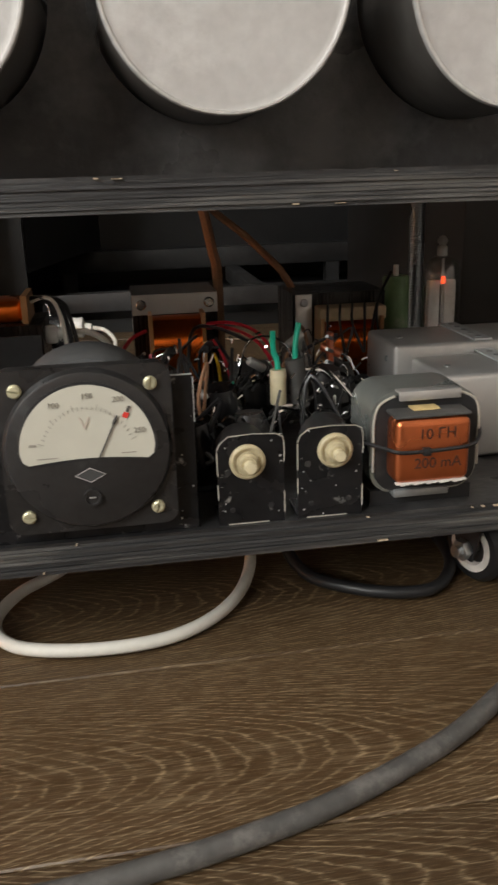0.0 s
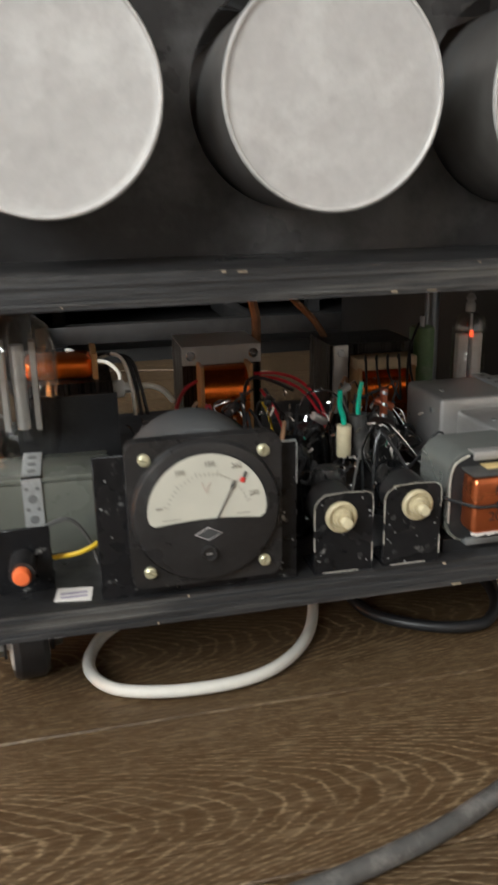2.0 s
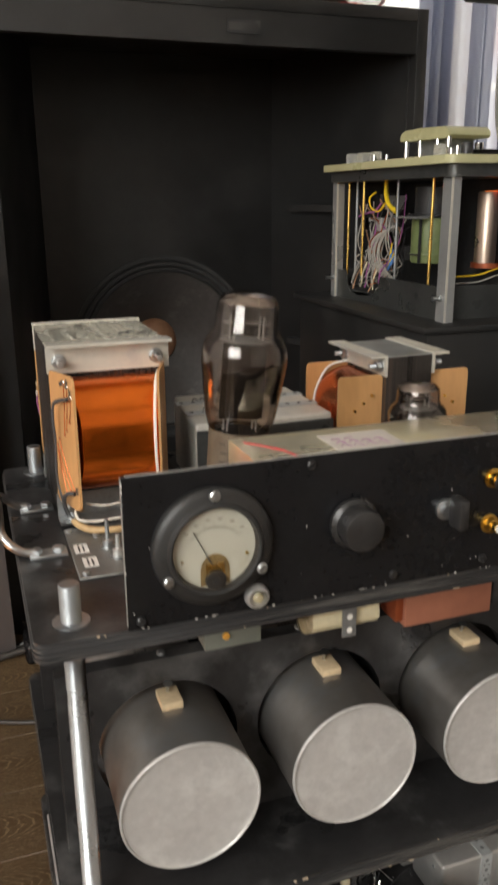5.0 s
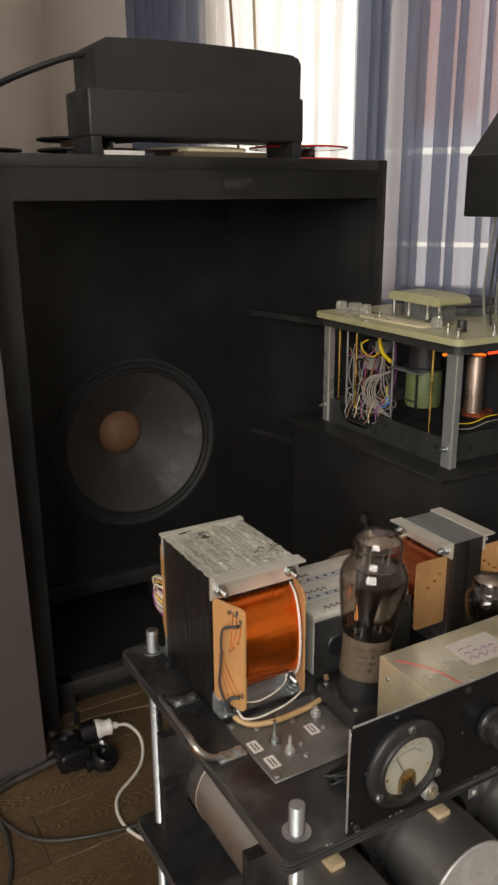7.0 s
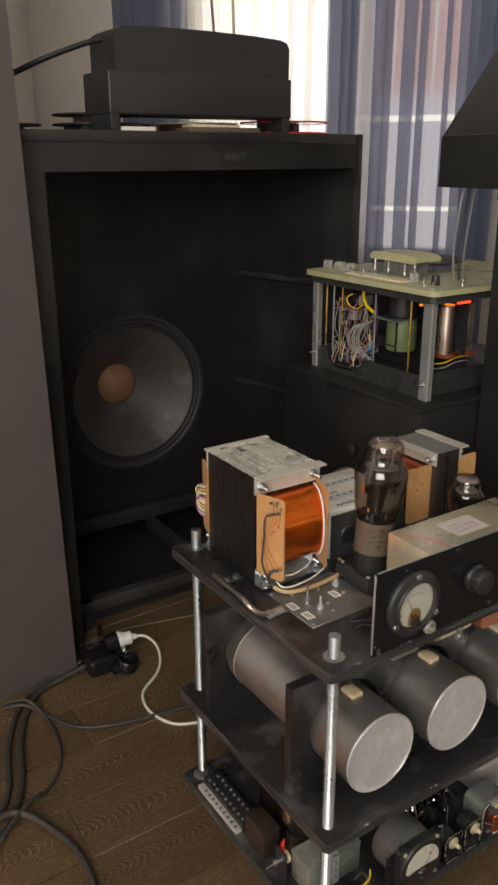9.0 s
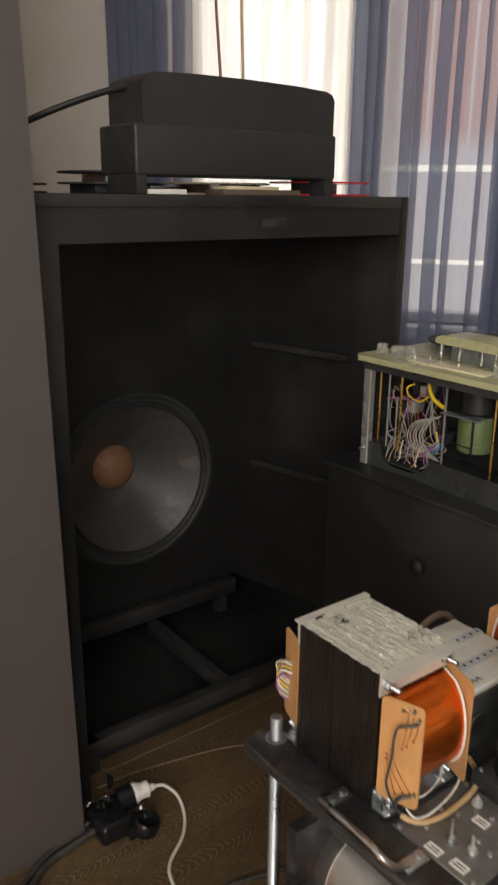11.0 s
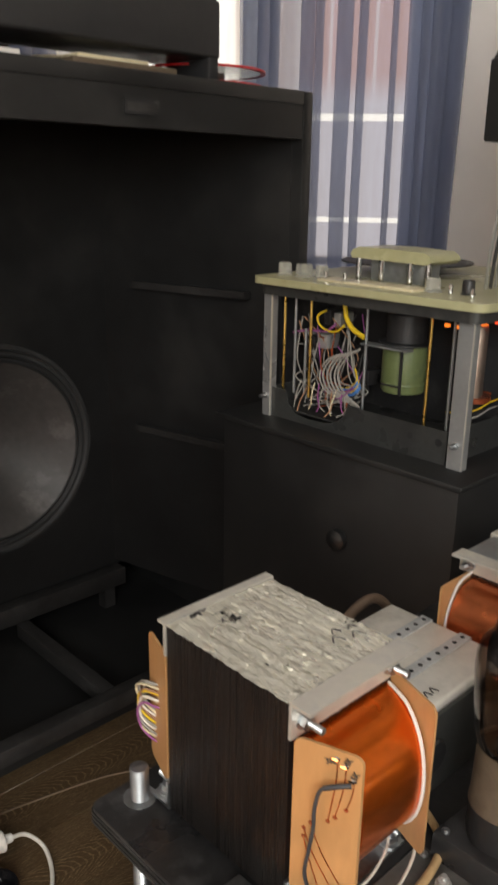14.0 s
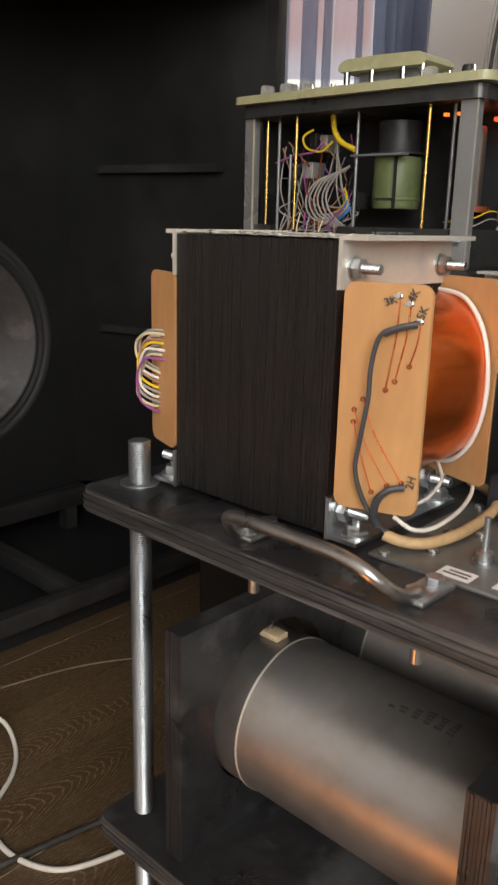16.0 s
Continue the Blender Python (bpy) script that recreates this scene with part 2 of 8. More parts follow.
M_GREENP = mat("grey_green_paint", (0.165, 0.173, 0.147), 0.28, var=0.1, scale=30, bump=0.08, bscale=200, second=(0.13, 0.145, 0.13), amount=0.2, sscale=22)
M_GREENR = mat("green_resistor_enamel", (0.16, 0.27, 0.12), 0.35, var=0.2, scale=40, second=(0.3, 0.33, 0.25), amount=0.25, sscale=40)
M_SALMON = mat("salmon_capacitor_case", (0.31, 0.12, 0.072), 0.45, var=0.1, scale=30, second=(0.26, 0.1, 0.062), amount=0.25, sscale=25)
M_ORANGE = mat("orange_button", (0.85, 0.17, 0.05), 0.4)
M_BRASS = mat("brass", (0.72, 0.48, 0.13), 0.3, 1.0, var=0.15, scale=60)
M_WOODBLK = mat("pale_wood_wedge", (0.62, 0.48, 0.3), 0.7, var=0.2, scale=60, bump=0.2, stretch=(1, 4, 1))
M_GREYCAB = mat("grey_cable_sheath", (0.062, 0.06, 0.057), 0.5, var=0.15, scale=60, bump=0.2, second=(0.11, 0.105, 0.1), amount=0.25, sscale=50)
M_DUSTYCAB = mat("dusty_grey_cable_sheath", (0.08, 0.077, 0.073), 0.5, var=0.3, scale=50, bump=0.25, second=(0.16, 0.15, 0.14), amount=0.3, sscale=70)
M_DARKCAB = mat("dark_cable_sheath", (0.04, 0.036, 0.032), 0.5, var=0.25, scale=60, bump=0.2, second=(0.07, 0.064, 0.058), amount=0.25, sscale=40)
M_WHITECAB = mat("white_cable_sheath", (0.66, 0.64, 0.58), 0.45, var=0.08, scale=40)


def thin_glass(name, tint):
    """Blown glass wall: clear straight through, mirroring more at the rim."""
    m = bpy.data.materials.new(name)
    m.use_nodes = True
    n, l = nodes_of(m)
    n.remove(n["Principled BSDF"])
    t, g, x, f = n.new("ShaderNodeBsdfTransparent"), n.new("ShaderNodeBsdfGlossy"), n.new("ShaderNodeMixShader"), n.new("ShaderNodeLayerWeight")
    t.inputs[0].default_value = (*tint, 1)
    g.inputs["Roughness"].default_value = 0.03
    f.inputs[0].default_value = 0.5
    pw, sc = n.new("ShaderNodeMath"), n.new("ShaderNodeMapRange")
    pw.operation, pw.inputs[1].default_value = "POWER", 4
    sc.inputs[3].default_value, sc.inputs[4].default_value = 0.07, 0.85
    l.new(f.outputs["Facing"], pw.inputs[0]), l.new(pw.outputs[0], sc.inputs[0])
    l.new(sc.outputs[0], x.inputs[0]), l.new(t.outputs[0], x.inputs[1]), l.new(g.outputs[0], x.inputs[2])
    l.new(x.outputs[0], n["Material Output"].inputs[0])
    return m


M_GLASS = thin_glass("tube_glass", (0.8, 0.75, 0.71))
M_METERGLASS = thin_glass("meter_glass", (0.97, 0.97, 0.96))
M_GETTER = mat("getter_mirror", (0.9, 0.88, 0.84), 0.24, 0.95, var=0.35, scale=70)
M_FILM = mat("dark_getter_film", (0.1, 0.09, 0.085), 0.12, 0.9, var=0.3, scale=50)
M_PLATE = mat("tube_anode", (0.02, 0.017, 0.015), 0.35, 0.3, var=0.3, scale=60)
M_PLATEL = mat("tube_anode_light", (0.76, 0.75, 0.73), 0.6, 0.0, var=0.2, scale=60)
M_HEAT = glow("heater_glow", (1.0, 0.08, 0.02), 1.6)
M_AMBER = glow("amber_lamp", (1.0, 0.22, 0.02), 1.3)
M_BIN = mat("black_cabinet_paint", (0.016, 0.016, 0.016), 0.4, var=0.25, scale=8, bump=0.12, bscale=30, second=(0.024, 0.0235, 0.0225), amount=0.3, sscale=4)
M_DUST = mat("dusty_black_timber", (0.021, 0.02, 0.0195), 0.55, var=0.4, scale=20, bump=0.2, second=(0.042, 0.04, 0.038), amount=0.3, sscale=12)
M_MOULD = mat("moulded_black_plastic", (0.02, 0.02, 0.021), 0.5, var=0.15, scale=30, bump=0.15, second=(0.026, 0.026, 0.026), amount=0.3, sscale=6)
M_YPAPER = mat("yellowed_paper", (0.52, 0.47, 0.42), 0.5, var=0.08, scale=40)
M_GREYTAG = mat("greyed_marking_strip", (0.4, 0.38, 0.37), 0.7, var=0.2, scale=60)
M_WARMCAN = mat("warm_bright_can", (0.5, 0.4, 0.33), 0.36, 0.9, var=0.1, scale=40)
M_CONE = mat("paper_cone", (0.072, 0.066, 0.063), 0.48, var=0.2, scale=20, bump=0.1, second=(0.14, 0.13, 0.125), amount=0.25, sscale=14)
M_SURR = mat("cloth_surround", (0.03, 0.03, 0.03), 0.6)
M_DUSTCAP = mat("brown_dust_cap", (0.3, 0.155, 0.085), 0.55, var=0.15, scale=30, second=(0.24, 0.11, 0.06), amount=0.25, sscale=20)
M_PANEL = mat("grey_panel_paint", (0.075, 0.066, 0.064), 0.55, var=0.08, scale=5, bump=0.06, second=(0.06, 0.053, 0.051), amount=0.3, sscale=2.5)
M_WALL = mat("plaster_wall", (0.84, 0.78, 0.73), 0.9, var=0.05, scale=4, bump=0.1, second=(0.78, 0.71, 0.65), amount=0.25, sscale=2)
M_CEIL = mat("ceiling_paint", (0.8, 0.79, 0.77), 0.9, var=0.03, scale=4)
M_DECKTOP = mat("cream_enamel", (0.44, 0.42, 0.24), 0.32, var=0.1, scale=20, bump=0.05, second=(0.38, 0.35, 0.19), amount=0.25, sscale=14)
M_OLIVE = mat("olive_motor_paint", (0.13, 0.165, 0.065), 0.45, var=0.15, scale=30, second=(0.1, 0.13, 0.06), amount=0.25, sscale=25)
M_CLEARP = glass("clear_plastic", (0.85, 0.85, 0.8), 0.15)
M_KNOB = mat("clear_plastic_knob", (0.78, 0.77, 0.71), 0.16, var=0.15, scale=60)
nodes_of(M_KNOB)[0]["Principled BSDF"].inputs["Transmission Weight"].default_value = 0.75
M_FRAMEW = mat("window_frame_paint", (0.76, 0.75, 0.73), 0.5)
M_TRAY = mat("dull_chassis_steel", (0.075, 0.076, 0.073), 0.36, 0.5, var=0.15, scale=40, bump=0.08, second=(0.05, 0.05, 0.05), amount=0.3, sscale=18)
BACKDROP = 3.4
M_SHEER = cloth("sheer_white_curtain", (0.88, 0.86, 0.8), 0.14, 0.78)
M_BLUECUR = cloth("blue_curtain", (0.24, 0.27, 0.38), 0.42, 0.5)

# ---- helpers for meshes ----


def bm_new():
    return bmesh.new()


def box(bm, x0, x1, y0, y1, z0, z1, bev=0.0, seg=2):
    vs = [bm.verts.new((x, y, z)) for x in (x0, x1) for y in (y0, y1) for z in (z0, z1)]
    fs = [bm.faces.new([vs[i] for i in q]) for q in ((0, 1, 3, 2), (4, 6, 7, 5), (0, 4, 5, 1), (2, 3, 7, 6), (0, 2, 6, 4), (1, 5, 7, 3))]
    if bev:
        es = list({e for f in fs for e in f.edges})
        bmesh.ops.bevel(bm, geom=es, offset=bev, segments=seg, affect="EDGES", profile=0.5)
    return bm


def axes_of(d):
    d = Vector(d).normalized()
    u = d.orthogonal().normalized() if abs(d.z) > 0.99 else Vector((0, 0, 1)).cross(d).normalized()
    return d, u, d.cross(u)


def lathe(bm, prof, at, axis=(0, 0, 1), seg=32, arc=(0, 360)):
    """Turn a profile of (radius, height) about an axis."""
    d, u, v = axes_of(axis)
    at = Vector(at)
    full = abs(arc[1] - arc[0]) >= 360
    n = seg if full else seg + 1
    rings = []
    for r, h in prof:
        if r < 1e-7:
            rings.append([bm.verts.new(at + d * h)])
        else:
            rings.append([bm.verts.new(at + d * h + (u * math.cos(a) + v * math.sin(a)) * r)
                          for a in (radians(arc[0] + (arc[1] - arc[0]) * i / seg) for i in range(n))])
    for a, b in zip(rings, rings[1:]):
        for i in range(seg):
            j = (i + 1) % n
            q = [a[i % len(a)], a[j % len(a)], b[j % len(b)], b[i % len(b)]]
            q = list(dict.fromkeys(q))
            if len(q) > 2:
                bm.faces.new(q)
    return bm


def cyl(bm, a, b, r, seg=20, r2=None):
    a, b = Vector(a), Vector(b)
    h = (b - a).length
    return lathe(bm, [(0, 0), (r, 0), (r if r2 is None else r2, h), (0, h)], a, b - a, seg)


def hexnut(bm, at, axis, r, h):
    return lathe(bm, [(0, 0), (r * 0.96, 0), (r, h * 0.12), (r, h * 0.88), (r * 0.96, h), (0, h)], at, axis, 6)


def smooth_path(pts, res=8):
    pts = [Vector(p) for p in pts]
    if len(pts) < 3:
        return pts
    out = []
    for i in range(len(pts) - 1):
        p0, p1, p2, p3 = pts[max(i - 1, 0)], pts[i], pts[i + 1], pts[min(i + 2, len(pts) - 1)]
        for k in range(res):
            t = k / res
            out.append(0.5 * ((2 * p1) + (p2 - p0) * t + (2 * p0 - 5 * p1 + 4 * p2 - p3) * t * t + (3 * p1 - p0 - 3 * p2 + p3) * t ** 3))
    return out + [pts[-1]]


def tube(bm, pts, r, seg=8, res=8):
    """A round wire or cable along a smooth path."""
    path = smooth_path(pts, res)
    d = (path[1] - path[0]).normalized()
    u = d.orthogonal().normalized()
    prev = None
    first = None
    for i, p in enumerate(path):
        nd = (path[min(i + 1, len(path) - 1)] - path[max(i - 1, 0)]).normalized()
        u = (u - nd * u.dot(nd)).normalized()
        v = nd.cross(u)
        ring = [bm.verts.new(p + (u * math.cos(k * math.tau / seg) + v * math.sin(k * math.tau / seg)) * r) for k in range(seg)]
        if prev:
            for k in range(seg):
                bm.faces.new((prev[k], prev[(k + 1) % seg], ring[(k + 1) % seg], ring[k]))
        else:
            first = ring
        prev = ring
    bm.faces.new(first[::-1]), bm.faces.new(prev)
    return bm


def prism(bm, outline, axis, a, b):
    """Extrude a flat outline from a to b along an axis; the outline is in the other two axes, in order."""
    def at(p, h):
        return {"x": (h, p[0], p[1]), "y": (p[0], h, p[1]), "z": (p[0], p[1], h)}[axis]
    lo, hi = [bm.verts.new(at(p, a)) for p in outline], [bm.verts.new(at(p, b)) for p in outline]
    n = len(outline)
    for i in range(n):
        bm.faces.new((lo[i], lo[(i + 1) % n], hi[(i + 1) % n], hi[i]))
    bm.faces.new(lo[::-1]), bm.faces.new(hi)
    bmesh.ops.recalc_face_normals(bm, faces=bm.faces)
    return bm


def rounded(x0, x1, y0, y1, r, seg=6):
    out = []
    for cx, cy, s in ((x1 - r, y1 - r, 0), (x0 + r, y1 - r, 90), (x0 + r, y0 + r, 180), (x1 - r, y0 + r, 270)):
        out += [(cx + r * math.cos(radians(s + 90 * i / seg)), cy + r * math.sin(radians(s + 90 * i / seg))) for i in range(seg + 1)]
    return out


def holed_plate(bm, x0, x1, z0, z1, y0, y1, holes, r, seg=48):
    """An upright board with round holes in a row, the holes given as (x, z)."""
    cuts = [x0] + [(a[0] + b[0]) / 2 for a, b in zip(holes, holes[1:])] + [x1]
    for (hx, hz), a, b in zip(holes, cuts, cuts[1:]):
        rings = {}
        angles = sorted({math.tau * i / seg for i in range(seg)} | {math.atan2(z - hz, x - hx) % math.tau for x in (a, b) for z in (z0, z1)})
        for y in (y0, y1):
            inner, outer = [], []
            for t in angles:
                c, s = math.cos(t), math.sin(t)
                k = min((b - hx) / c if c > 1e-9 else (a - hx) / c if c < -1e-9 else 9, (z1 - hz) / s if s > 1e-9 else (z0 - hz) / s if s < -1e-9 else 9)
                inner.append(bm.verts.new((hx + r * c, y, hz + r * s)))
                outer.append(bm.verts.new((hx + k * c, y, hz + k * s)))
            rings[y] = inner, outer
        n = len(angles)
        for i in range(n):
            j = (i + 1) % n
            (i0, o0), (i1, o1) = rings[y0], rings[y1]
            bm.faces.new((i0[i], i0[j], o0[j], o0[i]))
            bm.faces.new((i1[i], o1[i], o1[j], i1[j]))
            bm.faces.new((i0[i], i1[i], i1[j], i0[j]))
            if abs(o0[i].co.x - o0[j].co.x) > 1e-6 or abs(o0[i].co.x - x0) < 1e-6 or abs(o0[i].co.x - x1) < 1e-6:
                bm.faces.new((o0[i], o0[j], o1[j], o1[i]))
    bmesh.ops.remove_doubles(bm, verts=bm.verts, dist=1e-6)
    bmesh.ops.recalc_face_normals(bm, faces=bm.faces)
    return bm


def finish(ob, bm, material, angle=38):
    bmesh.ops.recalc_face_normals(bm, faces=bm.faces)
    bm.to_mesh(ob.data)
    bm.free()
    for p in ob.data.polygons:
        p.use_smooth = True
    ob.data.set_sharp_from_angle(angle=radians(angle))
    if material:
        ob.data.materials.append(material)
    return ob


def thing(name, label, category, at=(0, 0, 0), group="", kind=""):
    ob = new(name)
    ob.empty_display_size = 0.02
    ob.location = at
    return tagged(ob, label, category, group, kind)


def part(name, bm, material, parent, label=""):
    """One mesh under a thing or a part, drawn in the world's own coordinates."""
    ob = finish(new(name, bpy.data.meshes.new(name)), bm, material)
    ob.parent = parent
    if parent.type == "EMPTY":
        ob.matrix_parent_inverse = Matrix.Translation(-Vector(parent.location))
    if name == "bulb":
        ob.visible_shadow = False
    return tagged(ob, label)


def solid(name, bm, material, label, category, group="", kind=""):
    """A thing that is one mesh."""
    return tagged(finish(new(name, bpy.data.meshes.new(name)), bm, material), label, category, group, kind)


def lettering(name, text, size, m, material, parent, depth=0.0002):
    """Writing in the built-in font, as a mesh, at the pose m."""
    cu = bpy.data.curves.new(name, "FONT")
    cu.body, cu.size, cu.extrude, cu.align_x, cu.align_y = text, size, depth, "CENTER", "CENTER"
    tmp = bpy.data.objects.new(name, cu)
    me = bpy.data.meshes.new_from_object(tmp)
    bpy.data.objects.remove(tmp)
    me.transform(m)
    me.materials.clear()
    me.materials.append(material)
    ob = new(name, me)
    ob.parent = parent
    if parent.type == "EMPTY":
        ob.matrix_parent_inverse = Matrix.Translation(-Vector(parent.location))
    return ob


def joined(*makers):
    bm = bm_new()
    for f in makers:
        f(bm)
    return bm


def screw(name, at, axis, r, parent, material=None, turn=0.6):
    """A slotted pan-head screw: a rim and two crowns with the slot between them."""
    bm = bm_new()
    d, u, v = axes_of(axis)
    at = Vector(at)
    lathe(bm, [(0, 0), (r, 0), (r, r * 0.32), (0, r * 0.32)], at, axis, 18)
    c, k = math.cos(turn + at.x * 90), math.sin(turn + at.x * 90)
    p, q = u * c + v * k, v * c - u * k
    for side in (-1, 1):
        rings = []
        for f, h in ((1.0, 0.32), (0.98, 0.5), (0.72, 0.72)):
            a0 = math.asin(0.14 / f)
            rings.append([bm.verts.new(at + d * (r * h) + p * (r * f * math.cos(a0 + (math.pi - 2 * a0) * i / 8)) + q * (side * r * f * math.sin(a0 + (math.pi - 2 * a0) * i / 8))) for i in range(9)])
        for lo, hi in zip(rings, rings[1:]):
            for i in range(9):
                bm.faces.new((lo[i], lo[(i + 1) % 9], hi[(i + 1) % 9], hi[i]))
        bm.faces.new(rings[-1])
    bmesh.ops.recalc_face_normals(bm, faces=bm.faces)
    return part(name, bm, material or M_ZINC, parent)

# ---- the room: its walls stand at an angle to the rack ----
RX, RY, ZC = 3.6, -3.5, 2.55


def placed(ob):
    ob.matrix_basis = ROOM
    return ob


def wall_with_opening(name, y0, y1, o0, o1, z0, z1):
    """A wall along the room's length, with one window opening."""
    bm = bm_new()
    for p, q, lo, hi in ((-0.15, o0, 0, ZC), (o1, RX + 0.15, 0, ZC), (o0, o1, 0, z0), (o0, o1, z1, ZC)):
        box(bm, p, q, y0, y1, lo, hi)
    return placed(solid(name, bm, M_WALL, "pale plastered room wall with a window opening", "wall", kind="structure"))


wall_with_opening("wall_north", 0, 0.18, 0.43, 1.27, 0.65, 2.2)
wall_with_opening("wall_south", RY - 0.18, RY, 0.65, 2.05, 0.75, 2.15)
for name, a, b in (("wall_west", -0.15, 0), ("wall_east", RX, RX + 0.15)):
    placed(solid(name, box(bm_new(), a, b, RY, 0, 0, ZC), M_WALL, "pale plastered room wall", "wall", kind="structure"))
placed(solid("ceiling", box(bm_new(), -0.15, RX + 0.15, RY - 0.18, 0.18, ZC, ZC + 0.1), M_CEIL, "white painted ceiling", "ceiling", kind="structure"))
floor = solid("floor", prism(bm_new(), [tuple((ROOM @ Vector(c))[:2]) for c in ((-0.15, 0.18, 0), (RX + 0.15, 0.18, 0), (RX + 0.15, RY - 0.18, 0), (-0.15, RY - 0.18, 0))], "z", -0.06, -0.0125), M_BLACKM, "dark brown oak plank floor", "floor", kind="structure")

# window behind the curtains: frame, rails, sill
window = tagged(new("window_1"), "white framed window behind curtains", "window", kind="structure")
part("window_frame", joined(lambda b: box(b, 0.43, 0.48, 0.06, 0.12, 0.65, 2.2), lambda b: box(b, 1.22, 1.27, 0.06, 0.12, 0.65, 2.2),
                            lambda b: box(b, 0.48, 1.22, 0.06, 0.12, 0.65, 0.67), lambda b: box(b, 0.48, 1.22, 0.06, 0.12, 2.15, 2.2)), M_FRAMEW, window)
part("window_mullion", box(bm_new(), 0.86, 0.9, 0.065, 0.115, 0.67, 2.15), M_FRAMEW, window)
part("window_sill", box(bm_new(), 0.4, 1.3, -0.06, 0.06, 0.62, 0.65, 0.006), M_FRAMEW, window)
window.matrix_basis = ROOM


def backdrop_material():
    """Overcast sky over a distant brick front, giving off its daylight."""
    m = bpy.data.materials.new("daylight_outside")
    m.use_nodes = True
    n, l = nodes_of(m)
    n.remove(n["Principled BSDF"])
    e = n.new("ShaderNodeEmission")
    tc, sep = n.new("ShaderNodeTexCoord"), n.new("ShaderNodeSeparateXYZ")
    l.new(tc.outputs["Object"], sep.inputs[0])
    br = n.new("ShaderNodeTexBrick")
    br.inputs["Color1"].default_value, br.inputs["Color2"].default_value, br.inputs["Mortar"].default_value = (0.31, 0.185, 0.15, 1), (0.27, 0.17, 0.14, 1), (0.33, 0.27, 0.245, 1)
    br.inputs["Scale"].default_value = 3.2
    l.new(tc.outputs["Object"], br.inputs["Vector"])
    low = n.new("ShaderNodeMapRange")
    low.inputs[1].default_value, low.inputs[2].default_value = 1.1, 1.2
    l.new(sep.outputs[2], low.inputs[0])
    m1 = n.new("ShaderNodeMix")
    m1.data_type = "RGBA"
    m1.inputs[6].default_value = (0.32, 0.29, 0.285, 1)
    l.new(low.outputs[0], m1.inputs[0]), l.new(br.outputs[0], m1.inputs[7])
    side = n.new("ShaderNodeMapRange")
    side.inputs[1].default_value, side.inputs[2].default_value = 0.6, 0.68
    l.new(sep.outputs[0], side.inputs[0])
    m2 = n.new("ShaderNodeMix")
    m2.data_type = "RGBA"
    m2.inputs[6].default_value = (1.0, 0.98, 0.95, 1)
    l.new(side.outputs[0], m2.inputs[0]), l.new(m1.outputs[2], m2.inputs[7])
    # pale ledges along the facade
    out = m2.outputs[2]
    for z, h in ((1.056, 0.012), (0.705, 0.009)):
        c, mx = n.new("ShaderNodeMath"), n.new("ShaderNodeMix")
        c.operation, mx.data_type = "COMPARE", "RGBA"
        c.inputs[1].default_value, c.inputs[2].default_value = z, h
        l.new(sep.outputs[2], c.inputs[0]), l.new(c.outputs[0], mx.inputs[0]), l.new(out, mx.inputs[6])
        mx.inputs[7].default_value = (0.7, 0.65, 0.56, 1)
        out = mx.outputs[2]
    l.new(out, e.inputs[0])
    e.inputs[1].default_value = BACKDROP
    l.new(e.outputs[0], n["Material Output"].inputs[0])
    return m


bd = bm_new()
bd.faces.new([bd.verts.new(p) for p in ((-2.5, 1.3, -1), (4.5, 1.3, -1), (4.5, 1.3, 3.6), (-2.5, 1.3, 3.6))])
placed(solid("backdrop", bd, backdrop_material(), "bright overcast daylight and a brick facade outside", "backdrop", kind="structure"))


def curtain(name, x0, x1, y, folds, depth, material, label, over=0.0, seed=0):
    """A hanging cloth with pleats that lean over themselves."""
    rng = random.Random(seed)
    bm = bm_new()
    n = folds * 14
    jitter = [rng.uniform(0.6, 1.3) for _ in range(folds + 2)]
    rows = []
    for z in (0.04, 0.5, 1.0, 1.5, 2.0, 2.38):
        row = []
        for i in range(n + 1):
            u = i / n
            ph = u * folds
            k = ph - int(ph)
            amp = depth * (jitter[int(ph)] * (1 - k) + jitter[int(ph) + 1] * k) * (1.15 - 0.12 * z)
            x = x0 + (x1 - x0) * u + over * math.sin(2 * math.tau * ph) * (x1 - x0) / folds + 0.006 * math.sin(z * 3 + ph * 2)
            row.append(bm.verts.new((x, y + amp * math.sin(math.tau * ph), z)))
        rows.append(row)
    for a, b in zip(rows, rows[1:]):
        for i in range(n):
            bm.faces.new((a[i], a[i + 1], b[i + 1], b[i]))
    return placed(solid(name, bm, material, label, "curtain", "window curtains"))


def draped(name, x0, x1, y, overs, material, label, seed=0):
    """A hanging cloth that doubles back on itself over each stretch (a, b)."""
    rng = random.Random(seed)
    path = [(x0, y)]
    for a, b in overs:
        path += [(b - 0.002, y + rng.uniform(0.004, 0.008)), (b, y + 0.001), ((a + b) / 2, y - 0.006), (a, y - 0.011), (a + 0.003, y - 0.015), (b, y - 0.012 + rng.uniform(-0.003, 0.003))]
    flat = smooth_path([(px, py, 0) for px, py in path + [(x1, y)]], 5)
    bm = bm_new()
    rows = [[bm.verts.new((v.x + 0.004 * math.sin(z * 2.6 + v.x * 31) + 0.01 * (1.2 - z) * math.sin(v.x * 23), v.y + 0.004 * math.sin(z * 2 + v.x * 40), z)) for v in flat] for z in (0.04, 0.4, 0.8, 1.2, 1.6, 2.0, 2.38)]
    for a, b in zip(rows, rows[1:]):
        for i in range(len(flat) - 1):
            bm.faces.new((a[i], a[i + 1], b[i + 1], b[i]))
    return placed(solid(name, bm, material, label, "curtain", "window curtains"))


